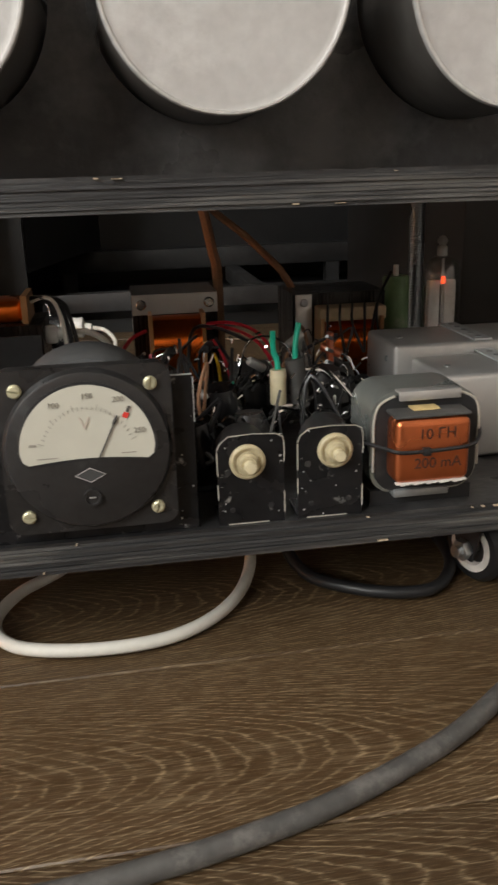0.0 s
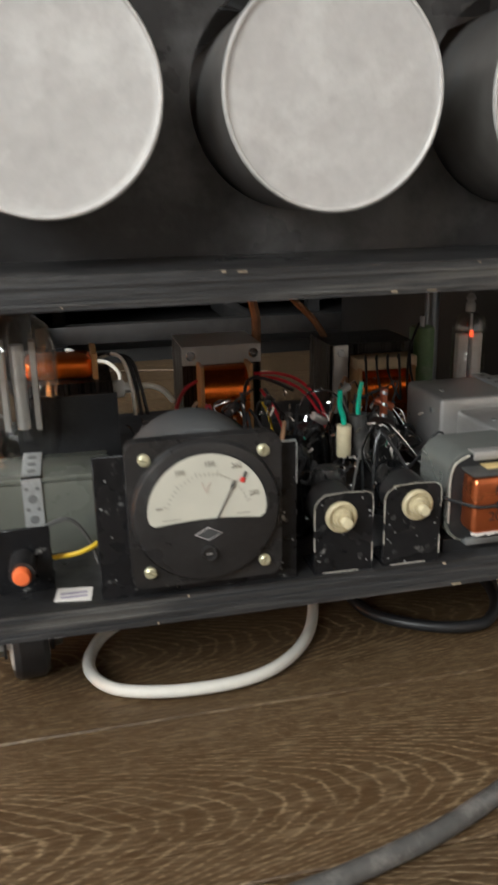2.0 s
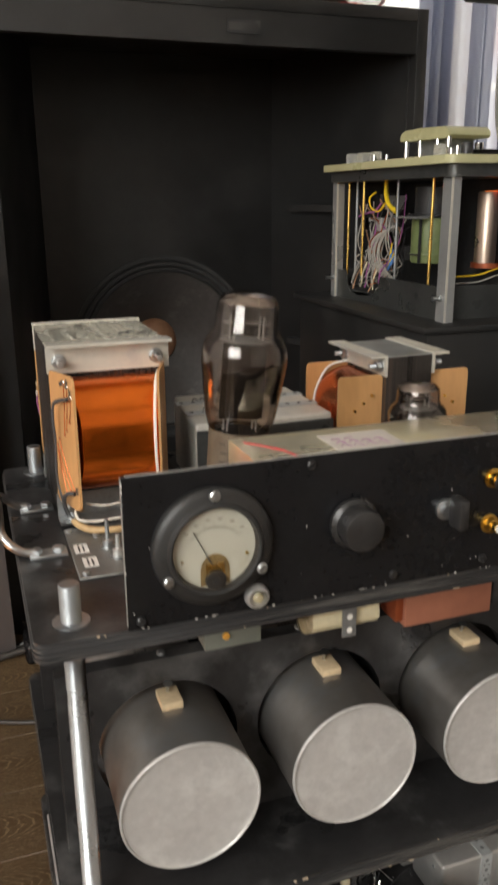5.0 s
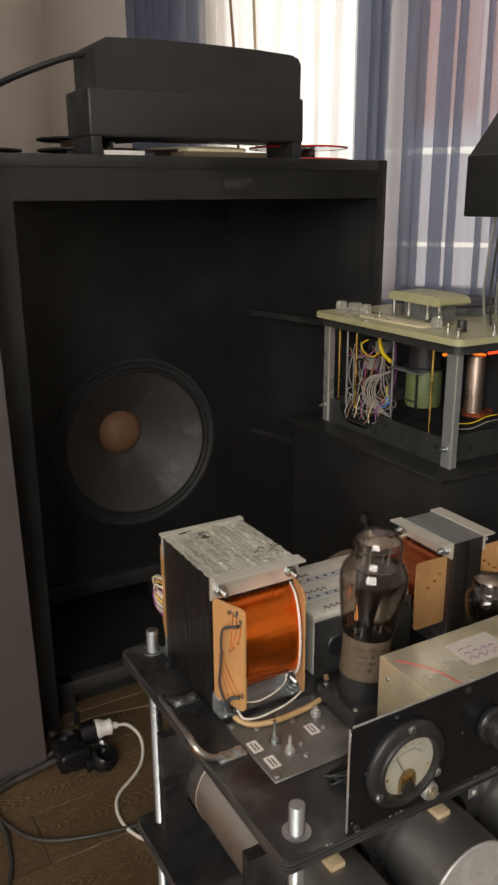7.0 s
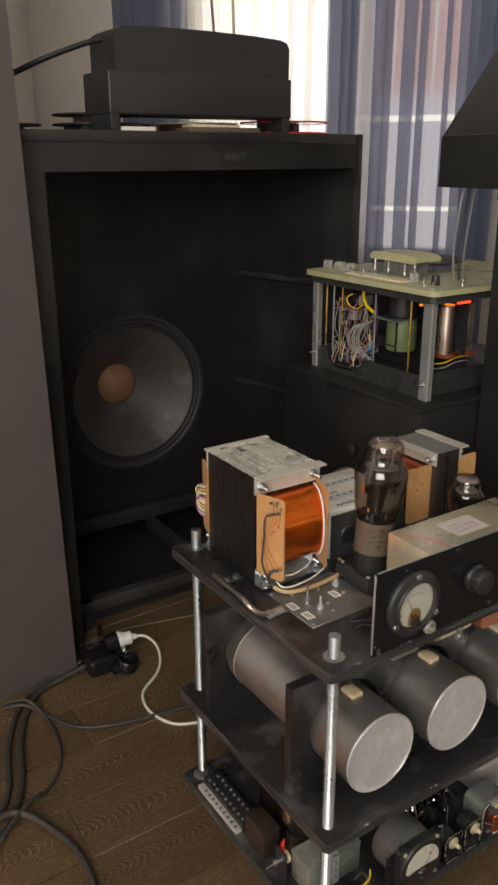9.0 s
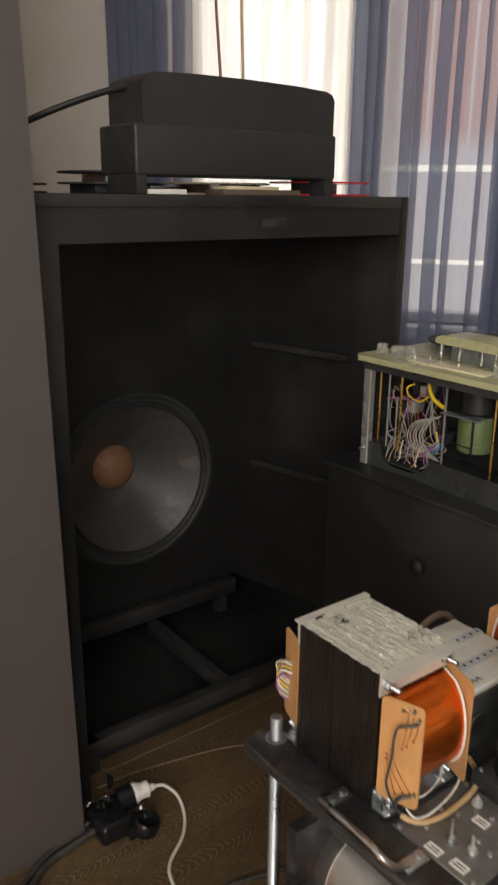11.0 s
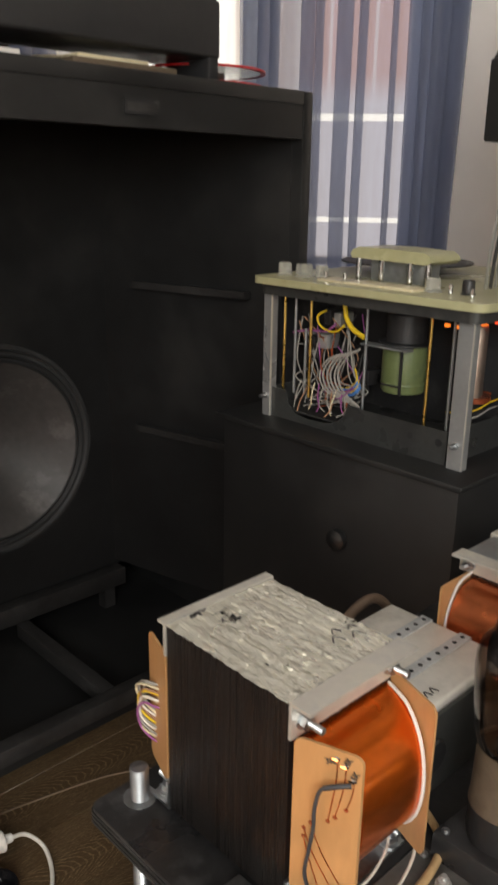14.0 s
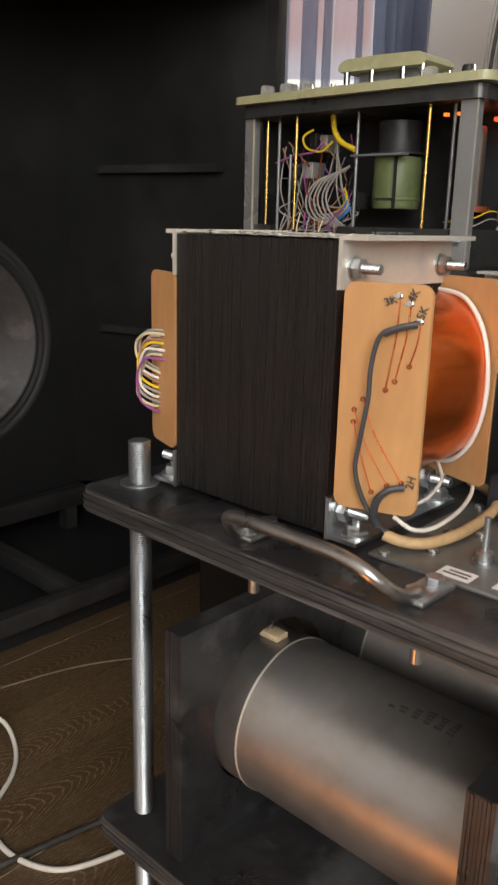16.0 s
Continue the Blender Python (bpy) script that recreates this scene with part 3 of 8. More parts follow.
curtain("sheer_curtain", 0.46, 1.0, -0.05, 11, 0.012, M_SHEER, "sheer white curtain lit by the window behind it", 0.03, 3)
draped("blue_curtain", 0.325, 0.53, -0.13, [(0.33, 0.36), (0.355, 0.39), (0.385, 0.41), (0.405, 0.45), (0.445, 0.47), (0.49, 0.51)], M_BLUECUR, "grey-blue curtain drawn to the side of the window", 5)
draped("blue_curtain", 0.892, 1.31, -0.14, [(0.9, 0.93), (0.925, 0.955), (0.945, 0.962), (1.005, 1.028), (1.034, 1.05), (1.076, 1.1), (1.112, 1.126), (1.166, 1.176), (1.198, 1.226), (1.222, 1.25), (1.246, 1.275), (1.262, 1.3), (1.28, 1.308)], M_BLUECUR, "thin grey-blue curtain with brick showing through its folds", 8)
for x, dx in ((0.565, 0.02), (0.63, 0.008)):
    cord = tube(bm_new(), [(x - dx, -0.09, 2.38), (x, -0.085, 1.7), (x + dx * 0.4, -0.088, 1.4), (x + dx, -0.085, 1.2), (x + dx * 1.4, -0.086, 1.0)], 0.0035, 8)
    placed(solid("hanging_string", cord, M_WOODBLK if dx < 0.01 else M_BROWNW, "brown string hanging before the sheer curtain", "string", "hanging strings"))
rod = thing("curtain_rail", "white curtain rail above the window", "curtain rail", (0, 0, 0))
part("rail", box(bm_new(), 0.25, 1.45, -0.16, -0.03, 2.385, 2.41, 0.004), M_FRAMEW, rod)
for x in (0.3, 1.4):
    part("bracket", box(bm_new(), x, x + 0.02, -0.03, 0, 2.39, 2.405), M_FRAMEW, rod)
rod.matrix_basis = ROOM

# ---- the rack of three plywood shelves on threaded rods ----
RX0, RX1, RY0, RY1 = -0.161, 0.256, 0.314, 0.64
SHELVES = {"lower_shelf": (0.056, 0.070), "middle_shelf": (0.2025, 0.216), "upper_shelf": (0.421, 0.434)}
LT, MT, UT = 0.070, 0.216, 0.434
rack = thing("amplifier_rack", "black painted plywood rack of three shelves on threaded steel rods", "rack", (0.0475, 0.477, 0))
for name, (z0, z1) in SHELVES.items():
    left = -0.166 if name == "upper_shelf" else RX0
    shelf = part(name, prism(bm_new(), rounded(left + 0.0008, RX1 - 0.0008, RY0 + 0.0008, RY1 - 0.0008, 0.007, 4), "z", z0 + 0.0002, z1), M_PLY, rack, "black painted birch plywood shelf")
    rng = random.Random(len(name))
    veneers = bm_new()
    n = 7
    for i in range(n):
        a, b = z0 + (z1 - z0 - 0.001) * i / n, z0 + (z1 - z0 - 0.001) * (i + 0.82) / n
        k = rng.uniform(-0.0001, 0.0006) if i % 2 else rng.uniform(-0.0008, -0.0002)
        prism(veneers, rounded(left - k, RX1 + k, RY0 - k, RY1 + k, 0.007, 4), "z", a, b)
    part("veneer_edge", veneers, M_PLYEDGE, shelf, "worn layered plywood edge")
    chips = bm_new()
    for _ in range(11):
        w, x = rng.choice((0.0008, 0.0014, 0.0022, 0.004)) * rng.uniform(0.7, 1.2), rng.uniform(RX0 + 0.01, RX1 - 0.015)
        z = rng.choice((z1 - 0.0012, z1 - 0.001, z0 + 0.001))
        box(chips, x, x + w, RY0 - 0.0009, RY0 + 0.002, z, z + rng.uniform(0.0002, 0.0006))
    part("chip", chips, M_CHIP, shelf, "small bare-wood chips along the edge")["kind"] = "stuff"

RODS = ((-0.142, 0.336), (-0.137, 0.622), (0.237, 0.336), (0.235, 0.622))
for rx, ry in RODS:
    r = part("threaded_rod", lathe(bm_new(), [(0, 0.046)] + [(0.0058 if k % 2 == 0 else 0.0064, 0.046 + 0.000625 * k) for k in range(661)] + [(0, 0.459)], (rx, ry, 0), seg=16), M_ROD, rack, "zinc-plated threaded rod")
    for z, up, name in ((LT + 0.002, 1, "nut"), (0.421, -1, "nut"), (UT, 1, "washer"), (0.2025, -1, "nut")):
        if name == "nut":
            part("nut", hexnut(bm_new(), (rx, ry, z), (0, 0, up), 0.0115, 0.008), M_ZINC, r, "hexagon nut")
            part("washer", lathe(bm_new(), [(0.0064, 0), (0.0135, 0), (0.0135, 0.0016), (0.0064, 0.0016)], (rx, ry, LT if up > 0 else z), (0, 0, 1), 24), M_ZINC, r)
        else:
            part("washer", lathe(bm_new(), [(0.0064, 0), (0.0112, 0), (0.0112, 0.0006), (0.0064, 0.0006)], (rx, ry, z), (0, 0, 1), 24), M_ZINC, r)

# upright boards that carry the capacitors
CANS = (-0.074, 0.047, 0.168)
CZ, CR = 0.2855, 0.048
for name, y0, y1 in (("front_board", 0.392, 0.405), ("back_board", 0.572, 0.585)):
    part(name, holed_plate(bm_new(), -0.151, 0.245, MT, 0.362, y0, y1, [(x, CZ + 0.0044) for x in CANS], 0.0525), M_PLY, rack, "black plywood board with round holes")
for y0 in (0.392, 0.572):
    for i in range(7):
        k = 0.0002 + 0.0005 * ((i * 3) % 4) / 3
        part("veneer_edge", box(bm_new(), -0.151 - k, -0.1505, y0 + 0.0001 + i * 0.00184, y0 + 0.0016 + i * 0.00184, MT + 0.0005, 0.3615), M_PLY, rack)
for x in (-0.076, 0.03, 0.047, 0.165):
    screw("board_screw", (x, 0.3985, 0.362), (0, 0, 1), 0.0032, rack)

# side handle on the upper shelf
handle = part("handle", tube(bm_new(), [(-0.152, 0.5255, 0.4375), (-0.16, 0.5255, 0.4395), (-0.167, 0.5235, 0.446), (-0.172, 0.517, 0.4515), (-0.174, 0.503, 0.4535), (-0.1745, 0.478, 0.4535), (-0.175, 0.455, 0.453),
                                      (-0.1745, 0.443, 0.45), (-0.169, 0.4365, 0.4435), (-0.161, 0.4345, 0.4385), (-0.153, 0.4335, 0.4375)], 0.0031, 14, 8), M_HANDLE, rack, "bent worn steel bar handle")
for y in (0.524, 0.434):
    foot = part("handle_foot", box(bm_new(), -0.158, -0.132, y - 0.0065, y + 0.0065, UT, UT + 0.0028, 0.001), M_ZINC, handle)
    for x in (-0.153, -0.138):
        part("bolt", hexnut(bm_new(), (x, y, UT + 0.0028), (0, 0, 1), 0.0042, 0.003), M_ZINC, foot)
    part("bolt_end", cyl(bm_new(), (-0.148, y, 0.405), (-0.148, y, 0.421), 0.0028, 12), M_ZINC, handle)


def caster(x, y, spin):
    c = part("caster", joined(lambda b: box(b, x - 0.02, x + 0.02, y - 0.018, y + 0.018, 0.0535, 0.056),
                              lambda b: cyl(b, (x, y, 0.046), (x, y, 0.0535), 0.012, 20)), M_ZINC, rack, "swivel caster")
    d = Vector((math.cos(spin), math.sin(spin), 0))
    f = Vector((-d.y, d.x, 0))
    hub = Vector((x, y, 0.0205)) + f * 0.006
    for s in (-1, 1):
        bm = bm_new()
        q = [hub + d * s * 0.0115 + w for w in (f * -0.005 + Vector((0, 0, -0.006)), f * 0.005 + Vector((0, 0, -0.006)), f * 0.014 + Vector((0, 0, 0.026)), f * -0.014 + Vector((0, 0, 0.026)))]
        a, b = [bm.verts.new(p) for p in q], [bm.verts.new(p + d * s * 0.0015) for p in q]
        for i in range(4):
            bm.faces.new((a[i], a[(i + 1) % 4], b[(i + 1) % 4], b[i]))
        bm.faces.new(a), bm.faces.new(b)
        part("fork", bm, M_BLACKM, c, "black fork plate")
    part("tyre", lathe(bm_new(), [(0.0138, -0.009), (0.0178, -0.009), (0.0202, -0.006), (0.0202, 0.006), (0.0178, 0.009), (0.0138, 0.009)], hub, d, 32), M_BLACKW, c, "black rubber tyre")
    part("rim", lathe(bm_new(), [(0.0092, -0.006), (0.0102, -0.0095), (0.014, -0.0095), (0.014, 0.0095), (0.0102, 0.0095), (0.0092, 0.006)], hub, d, 32), M_WHITEP, c, "pale plastic rim")
    part("hub", lathe(bm_new(), [(0, -0.005), (0.0094, -0.0055), (0.0094, 0.0055), (0, 0.005)], hub, d, 28), M_BLACKM, c)
    part("axle", joined(lambda b: cyl(b, hub - d * 0.0205, hub + d * 0.0205, 0.0032, 14), lambda b: hexnut(b, hub + d * 0.013, d, 0.006, 0.0045), lambda b: hexnut(b, hub - d * 0.013, -d, 0.006, 0.0045)), M_ZINC, c, "zinc axle bolt and nuts")


for x, y, spin in ((0.1825, 0.377, radians(200)), (-0.105, 0.372, radians(10)), (-0.112, 0.6, radians(60)), (0.2, 0.6, radians(20))):
    caster(x, y, spin)

# ---- three large capacitor cans through the boards ----
for i, x in enumerate(CANS):
    can = thing("capacitor_can", "large dull aluminium capacitor can wedged in a round hole", "capacitor", (x, 0.46, CZ - CR), "capacitor cans in the rack")
    part("shell", lathe(bm_new(), [(0.0465, 0.0026), (0.0466, 0.0012), (0.0474, 0.0006), (CR, 0.0008), (CR, 0.225), (0.0487, 0.2265), (0.0487, 0.2285), (CR, 0.23), (CR, 0.262), (0.046, 0.268), (0.0, 0.268)],
                        (x, 0.33, CZ), (0, 1, 0), 64), M_CAN, can, "dull grey aluminium shell")
    part("end_cap", lathe(bm_new(), [(0, 0.001), (0.02, 0.001), (0.044, 0.0009), (0.0462, 0.0006), (0.0468, 0.0003)], (x, 0.33, CZ), (0, 1, 0), 64), M_CANFACE, can, "pale scuffed can end")
    part("rim", lathe(bm_new(), [(0.0467, 0.0003), (0.0472, -0.0004), (0.0481, -0.0004), (0.0487, 0.0004), (0.0487, 0.0016), (0.0483, 0.0018)], (x, 0.33, CZ), (0, 1, 0), 64), M_RIM, can, "bright rolled rim")
    part("bead", lathe(bm_new(), [(0.0481, 0.2262), (0.0489, 0.2267), (0.0489, 0.228), (0.0481, 0.2285)], (x, 0.33, CZ), (0, 1, 0), 64), M_ALU, can)
    rng = random.Random(i)
    marks = bm_new()
    for row in range(4):
        a = radians(103 - row * 3.2)
        for k in range(6 - row):
            y = 0.444 + k * 0.007
            c, s = math.cos(a), math.sin(a)
            p = Vector((x + c * (CR + 0.0002), y, CZ + s * (CR + 0.0002)))
            t, w = Vector((-s, 0, c)) * 0.0011, Vector((0, rng.uniform(0.0025, 0.005), 0))
            marks.faces.new([marks.verts.new(q) for q in (p - t, p - t + w, p + t + w, p + t)])
    part("printed_mark", marks, M_INK, can)["kind"] = "stuff"
    for y, k in ((0.383, 0.9), (0.573, 0.62)):
        wx = x - 0.001
        w = thing("wooden_wedge", "small pale wooden wedge on the capacitor can, with a screw", "wedge", (wx, y, CZ + CR), "wedges on the capacitor cans")
        part("block", box(bm_new(), wx - 0.0085 * k, wx + 0.0085 * k, y - 0.013 * k, y + 0.010 * k, CZ + CR - 0.0005, CZ + CR + 0.0058 * k, 0.0008), M_WOODBLK, w)
        part("screw", lathe(bm_new(), [(0, 0), (0.0012, 0), (0.0012, 0.005), (0.0034, 0.0075), (0, 0.008)], (wx, y + 0.004 * k, CZ + CR + 0.0055 * k), (0, -0.25, 1), 12), M_ZINC, w)

# ---- on the upper shelf ----


def stud(at, axis, length, parent, r=0.0026, nut=0.005):
    """A threaded stud with a washer and nut at its root."""
    at, d = Vector(at), Vector(axis).normalized()
    part("washer", lathe(bm_new(), [(0, 0), (nut * 1.22, 0), (nut * 1.22, 0.0008), (0, 0.0008)], at, axis, 20), M_ZINC, parent)
    part("nut", hexnut(bm_new(), at + d * 0.001, axis, nut, nut * 0.85), M_ZINC, parent)
    n = max(4, int(length / 0.0011))
    prof = [(0, 0)] + [(r * (1.0 if k % 2 else 0.84), length * k / (2 * n)) for k in range(2 * n + 1)] + [(0, length)]
    part("stud", lathe(bm_new(), prof, at, axis, 12), M_ZINC, parent)


def coil_half(x0, x1, y_in, y_out, z0, z1, power=2.4, seg=28):
    """The bulging half of a wound coil, its axis along x."""
    zc, hz = (z0 + z1) / 2, (z1 - z0) / 2
    pts = [(y_in, z0)]
    for i in range(seg + 1):
        a = -math.pi / 2 + math.pi * i / seg
        c, s = math.cos(a), math.sin(a)
        pts.append((y_in + (y_out - y_in) * abs(c) ** (2 / power), zc + hz * math.copysign(abs(s) ** (2 / power), s)))
    pts.append((y_in, z1))
    clean = [p for i, p in enumerate(pts) if i == 0 or math.dist(p, pts[i - 1]) > 1e-5]
    return prism(bm_new(), clean, "x", x0, x1)


# output transformer with a laminated core
TX0, TX1, TY0, TY1, TZ0, TZ1 = -0.130, -0.0425, 0.4965, 0.599, 0.4375, 0.570
tr = thing("output_transformer", "large transformer, dark laminated core, orange winding, foil-taped top", "transformer", ((TX0 + TX1) / 2, 0.54, UT))
core = part("core", box(bm_new(), TX0, TX1, TY0, TY1, TZ0, TZ1), M_LAMY, tr, "dark varnished lamination stack")
foil = bm_new()
rng = random.Random(4)
nx, ny = 60, 50
ridge = [rng.uniform(0, 0.0009) for _ in range(nx + 1)]
grid = [[foil.verts.new((TX0 - 0.0008 + (TX1 - TX0 + 0.0016) * i / nx + (rng.uniform(-0.0012, 0.0012) if 0 < i < nx else rng.uniform(-0.0012, 0)), TY0 + 0.001 + (TY1 - TY0 - 0.002) * j / ny,
                         TZ1 + 0.0005 + ridge[i] + rng.uniform(0, 0.0005) + (0.0008 if rng.random() < 0.015 else 0))) for j in range(ny + 1)] for i in range(nx + 1)]
for i in range(nx):
    for j in range(ny):
        foil.faces.new((grid[i][j], grid[i + 1][j], grid[i + 1][j + 1], grid[i][j + 1]))
part("foil_tape", foil, M_FOILC, core, "crinkled silver foil tape")
scrawl = bm_new()
for a, b, c in ((-0.073, 0.517, 0.008), (-0.066, 0.524, 0.006), (-0.06, 0.513, 0.009), (-0.055, 0.521, 0.006)):
    tube(scrawl, [(a, b, TZ1 + 0.0028), (a + c * 0.6, b + c * 0.5, TZ1 + 0.0028), (a + c, b - c * 0.3, TZ1 + 0.0028)], 0.0005, 5, 5)
part("pen_mark", scrawl, M_INK, core)
for y, s, lip in ((TY0, -1, 0.0145), (TY1, 1, 0.007)):
    br = part("bracket", joined(lambda b: box(b, TX0 - 0.001, TX1 + 0.003, min(y, y + s * 0.002), max(y, y + s * 0.002), TZ1 - 0.0205, TZ1 + 0.0022),
                                lambda b: box(b, TX0 - 0.001, TX1 + 0.003, min(y + s * 0.002, y + s * lip), max(y + s * 0.002, y + s * lip), TZ1 + 0.0002, TZ1 + 0.0022)), M_ALU, tr, "bare aluminium angle bracket")
    for x in (TX0 + 0.008, TX1 - 0.007):
        stud((x, y + s * 0.002, TZ1 - 0.0115), (0, s, 0), 0.014 if s < 0 else 0.009, br, 0.0024, 0.0045)
    ft = part("foot", joined(lambda b: box(b, TX0 - 0.001, TX1 + 0.001, min(y, y + s * 0.002), max(y, y + s * 0.002), UT + 0.0015, UT + 0.022),
                             lambda b: box(b, TX0 - 0.001, TX1 + 0.001, min(y + s * 0.002, y + s * 0.018), max(y + s * 0.002, y + s * 0.018), UT + 0.0022, UT + 0.0042)), M_ZINC, tr, "zinc-plated mounting angle")
    for x in (TX0 + 0.008, TX1 - 0.007):
        stud((x, y + s * 0.002, UT + 0.0148), (0, s, 0), 0.017, ft, 0.0027, 0.0056)
        part("washer", lathe(bm_new(), [(0, 0), (0.0076, 0), (0.0076, 0.0012), (0, 0.0012)], (x + 0.001, y + s * 0.0115, UT + 0.0042), seg=24), M_ZINC, ft)
        part("bolt", joined(lambda b: hexnut(b, (x + 0.001, y + s * 0.0115, UT + 0.0054), (0, 0, 1), 0.0056, 0.0042), lambda b: cyl(b, (x + 0.001, y + s * 0.0115, UT + 0.009), (x + 0.001, y + s * 0.0115, UT + 0.012), 0.0026, 12)), M_ZINC, ft)
CZ0, CZ1 = 0.4605, 0.5455
for y_in, y_out in ((TY0, 0.459), (TY1, 0.631)):
    w = part("winding", coil_half(TX0 + 0.005, TX1 - 0.003, y_in, y_out, CZ0, CZ1), M_COPPER, tr, "glossy orange copper winding")
    for v in w.data.vertices:
        out = max(0.0, TY0 - v.co.y, v.co.y - TY1)
        v.co.x += 0.33 * out * (1 if v.co.x < (TX0 + TX1) / 2 else -1)
for x, s in ((TX1 - 0.005, -1),):
    edge = [(x + s * 0.33 * (TY0 - y), y, z) for x, y, z in ((x, TY0 - 0.002, CZ1 + 0.001), (x, 0.4765, CZ1 - 0.002), (x, 0.463, 0.528), (x, 0.458, 0.503), (x, 0.463, 0.478), (x, 0.4765, CZ0 + 0.002), (x, TY0 - 0.002, CZ0 - 0.001))]
    part("tape_edge", tube(bm_new(), edge, 0.0012, 6, 6), M_TAPE, tr, "white tape along the edge of the winding")


def cheek(x, y_in, y_out, z0, z1, parent):
    o = rounded(min(y_in, y_out), max(y_in, y_out), z0, z1, 0.005, 4)
    return part("cheek_board", prism(bm_new(), o, "x", x - 0.0009, x + 0.0009), M_PHEN, parent, "tan phenolic end board")


SPL = 0.34


def splay(ob, side, shift):
    """Lean a board, or what lies on it, towards the winding the farther it stands from the core."""
    for v in ob.data.vertices:
        out = max(0.0, TY0 - v.co.y, v.co.y - TY1)
        v.co.x += shift + side * SPL * out
    return ob


ck = splay(cheek(TX0 + 0.0085, TY0 - 0.0035, 0.4575, 0.453, 0.5535, tr), 1, -0.0088)
splay(cheek(TX1 - 0.0055, TY0 - 0.0005, 0.4555, 0.453, 0.5535, tr), -1, 0.0045)
splay(cheek(TX0 + 0.0085, TY1 + 0.0005, 0.63, 0.4565, 0.5505, tr), 1, -0.0088)
splay(cheek(TX1 - 0.0055, TY1 + 0.0005, 0.63, 0.4565, 0.5505, tr), -1, 0.0045)
xb = TX0 + 0.0085 - 0.0014
# solder tags at the upper ends of the leads, small holes at their lower ends
LEADS = (((0.4700, 0.5485), (0.4705, 0.532), (0.4735, 0.5085)), ((0.4655, 0.5455), (0.4665, 0.531), (0.4700, 0.5125)), ((0.4612, 0.5385), (0.4620, 0.529), (0.4645, 0.5195)),
         ((0.4860, 0.4985), (0.4800, 0.483), (0.4700, 0.466)), ((0.4860, 0.493), (0.4825, 0.48), (0.4765, 0.462)), ((0.4825, 0.5035), (0.4760, 0.487), (0.4640, 0.468)))
tags, holes = bm_new(), bm_new()
for k, pts in enumerate(LEADS):
    for j in (0, 2):
        y, z = pts[j]
        if k < 3 and j == 0:
            lathe(tags, [(0, 0), (0.0016, 0), (0.0013, 0.0007), (0, 0.0011)], (xb + 0.0006, y + 0.0004, z), (-1, 0, 0.2), 10)
            box(tags, xb - 0.0006, xb + 0.0006, y - 0.0004, y + 0.0026, z - 0.0006, z + 0.0006)
        else:
            lathe(holes, [(0.0004, 0), (0.0012, 0), (0.0012, 0.0004), (0.0004, 0.0005)], (xb + 0.0006, y, z), (-1, 0, 0), 12)
splay(part("solder_tag", tags, M_CHROME, ck, "tinned solder tags"), 1, -0.0088)["kind"] = "stuff"
splay(part("eyelet", holes, M_COPPERD, ck), 1, -0.0088)["kind"] = "stuff"
for pts in LEADS:
    splay(part("lead", tube(bm_new(), [(xb + 0.0002, y, z) for y, z in pts], 0.0003, 6, 5), M_COILC, ck), 1, -0.0088)
M_SLEEVE = mat("dark_grey_sleeve", (0.045, 0.045, 0.048), 0.5)
splay(part("lead", tube(bm_new(), [(xb - 0.002, 0.4612, 0.5375), (xb - 0.0045, 0.4665, 0.5365), (xb - 0.006, 0.4735, 0.5325), (xb - 0.006, 0.4765, 0.52), (xb - 0.005, 0.4775, 0.505), (xb - 0.0045, 0.4800, 0.487), (xb - 0.004, 0.4815, 0.472), (xb - 0.003, 0.4770, 0.457), (xb - 0.001, 0.4700, 0.446), (xb + 0.006, 0.4640, 0.4405)], 0.00095, 8, 8), M_SLEEVE, tr, "dark sleeved lead"), 1, -0.0088)
splay(part("sleeve", tube(bm_new(), [(xb - 0.002, 0.4612, 0.5375), (xb - 0.0045, 0.4665, 0.5362), (xb - 0.0055, 0.4725, 0.5332)], 0.0015, 8, 6), M_SLEEVE, tr, "grey insulating sleeve"), 1, -0.0088)
splay(part("lead", tube(bm_new(), [(xb - 0.001, 0.4620, 0.4665), (xb - 0.004, 0.4665, 0.4655), (xb - 0.005, 0.4705, 0.461), (xb - 0.004, 0.4725, 0.454), (xb - 0.002, 0.4715, 0.447)], 0.0016, 8, 6), M_SLEEVE, tr, "grey sleeved lead"), 1, -0.0088)
for word, y, z, turn in (("3K", 0.4735, 0.5462, 20), ("4K", 0.4645, 0.549, 65), ("5K", 0.4605, 0.5422, 70), ("2H", 0.4598, 0.469, 80)):
    splay(lettering("pencil_note", word, 0.0048, pose(xb - 0.0002, y, z, 90, 0, -90) @ pose(0, 0, 0, 0, 0, turn), M_INK, ck), 1, -0.0088)
part("lead", tube(bm_new(), [(-0.122, 0.47, 0.443), (-0.118, 0.463, 0.4405), (-0.11, 0.4555, 0.4395), (-0.091, 0.4505, 0.4395), (-0.063, 0.4515, 0.4395), (-0.038, 0.4565, 0.4395), (-0.022, 0.468, 0.4395), (-0.012, 0.485, 0.4395)], 0.0027, 10, 8), mat("tan_sleeve", (0.5, 0.33, 0.16), 0.6, var=0.15, scale=60), tr, "tan cotton-sleeved lead")
part("lead", tube(bm_new(), [(-0.121, 0.466, 0.452), (-0.12, 0.4575, 0.4485), (-0.112, 0.454, 0.447), (-0.098, 0.4535, 0.447), (-0.075, 0.4565, 0.448), (-0.055, 0.4625, 0.452), (-0.046, 0.472, 0.461)], 0.001, 8, 8), M_WHITEW, tr, "white lead under the winding")
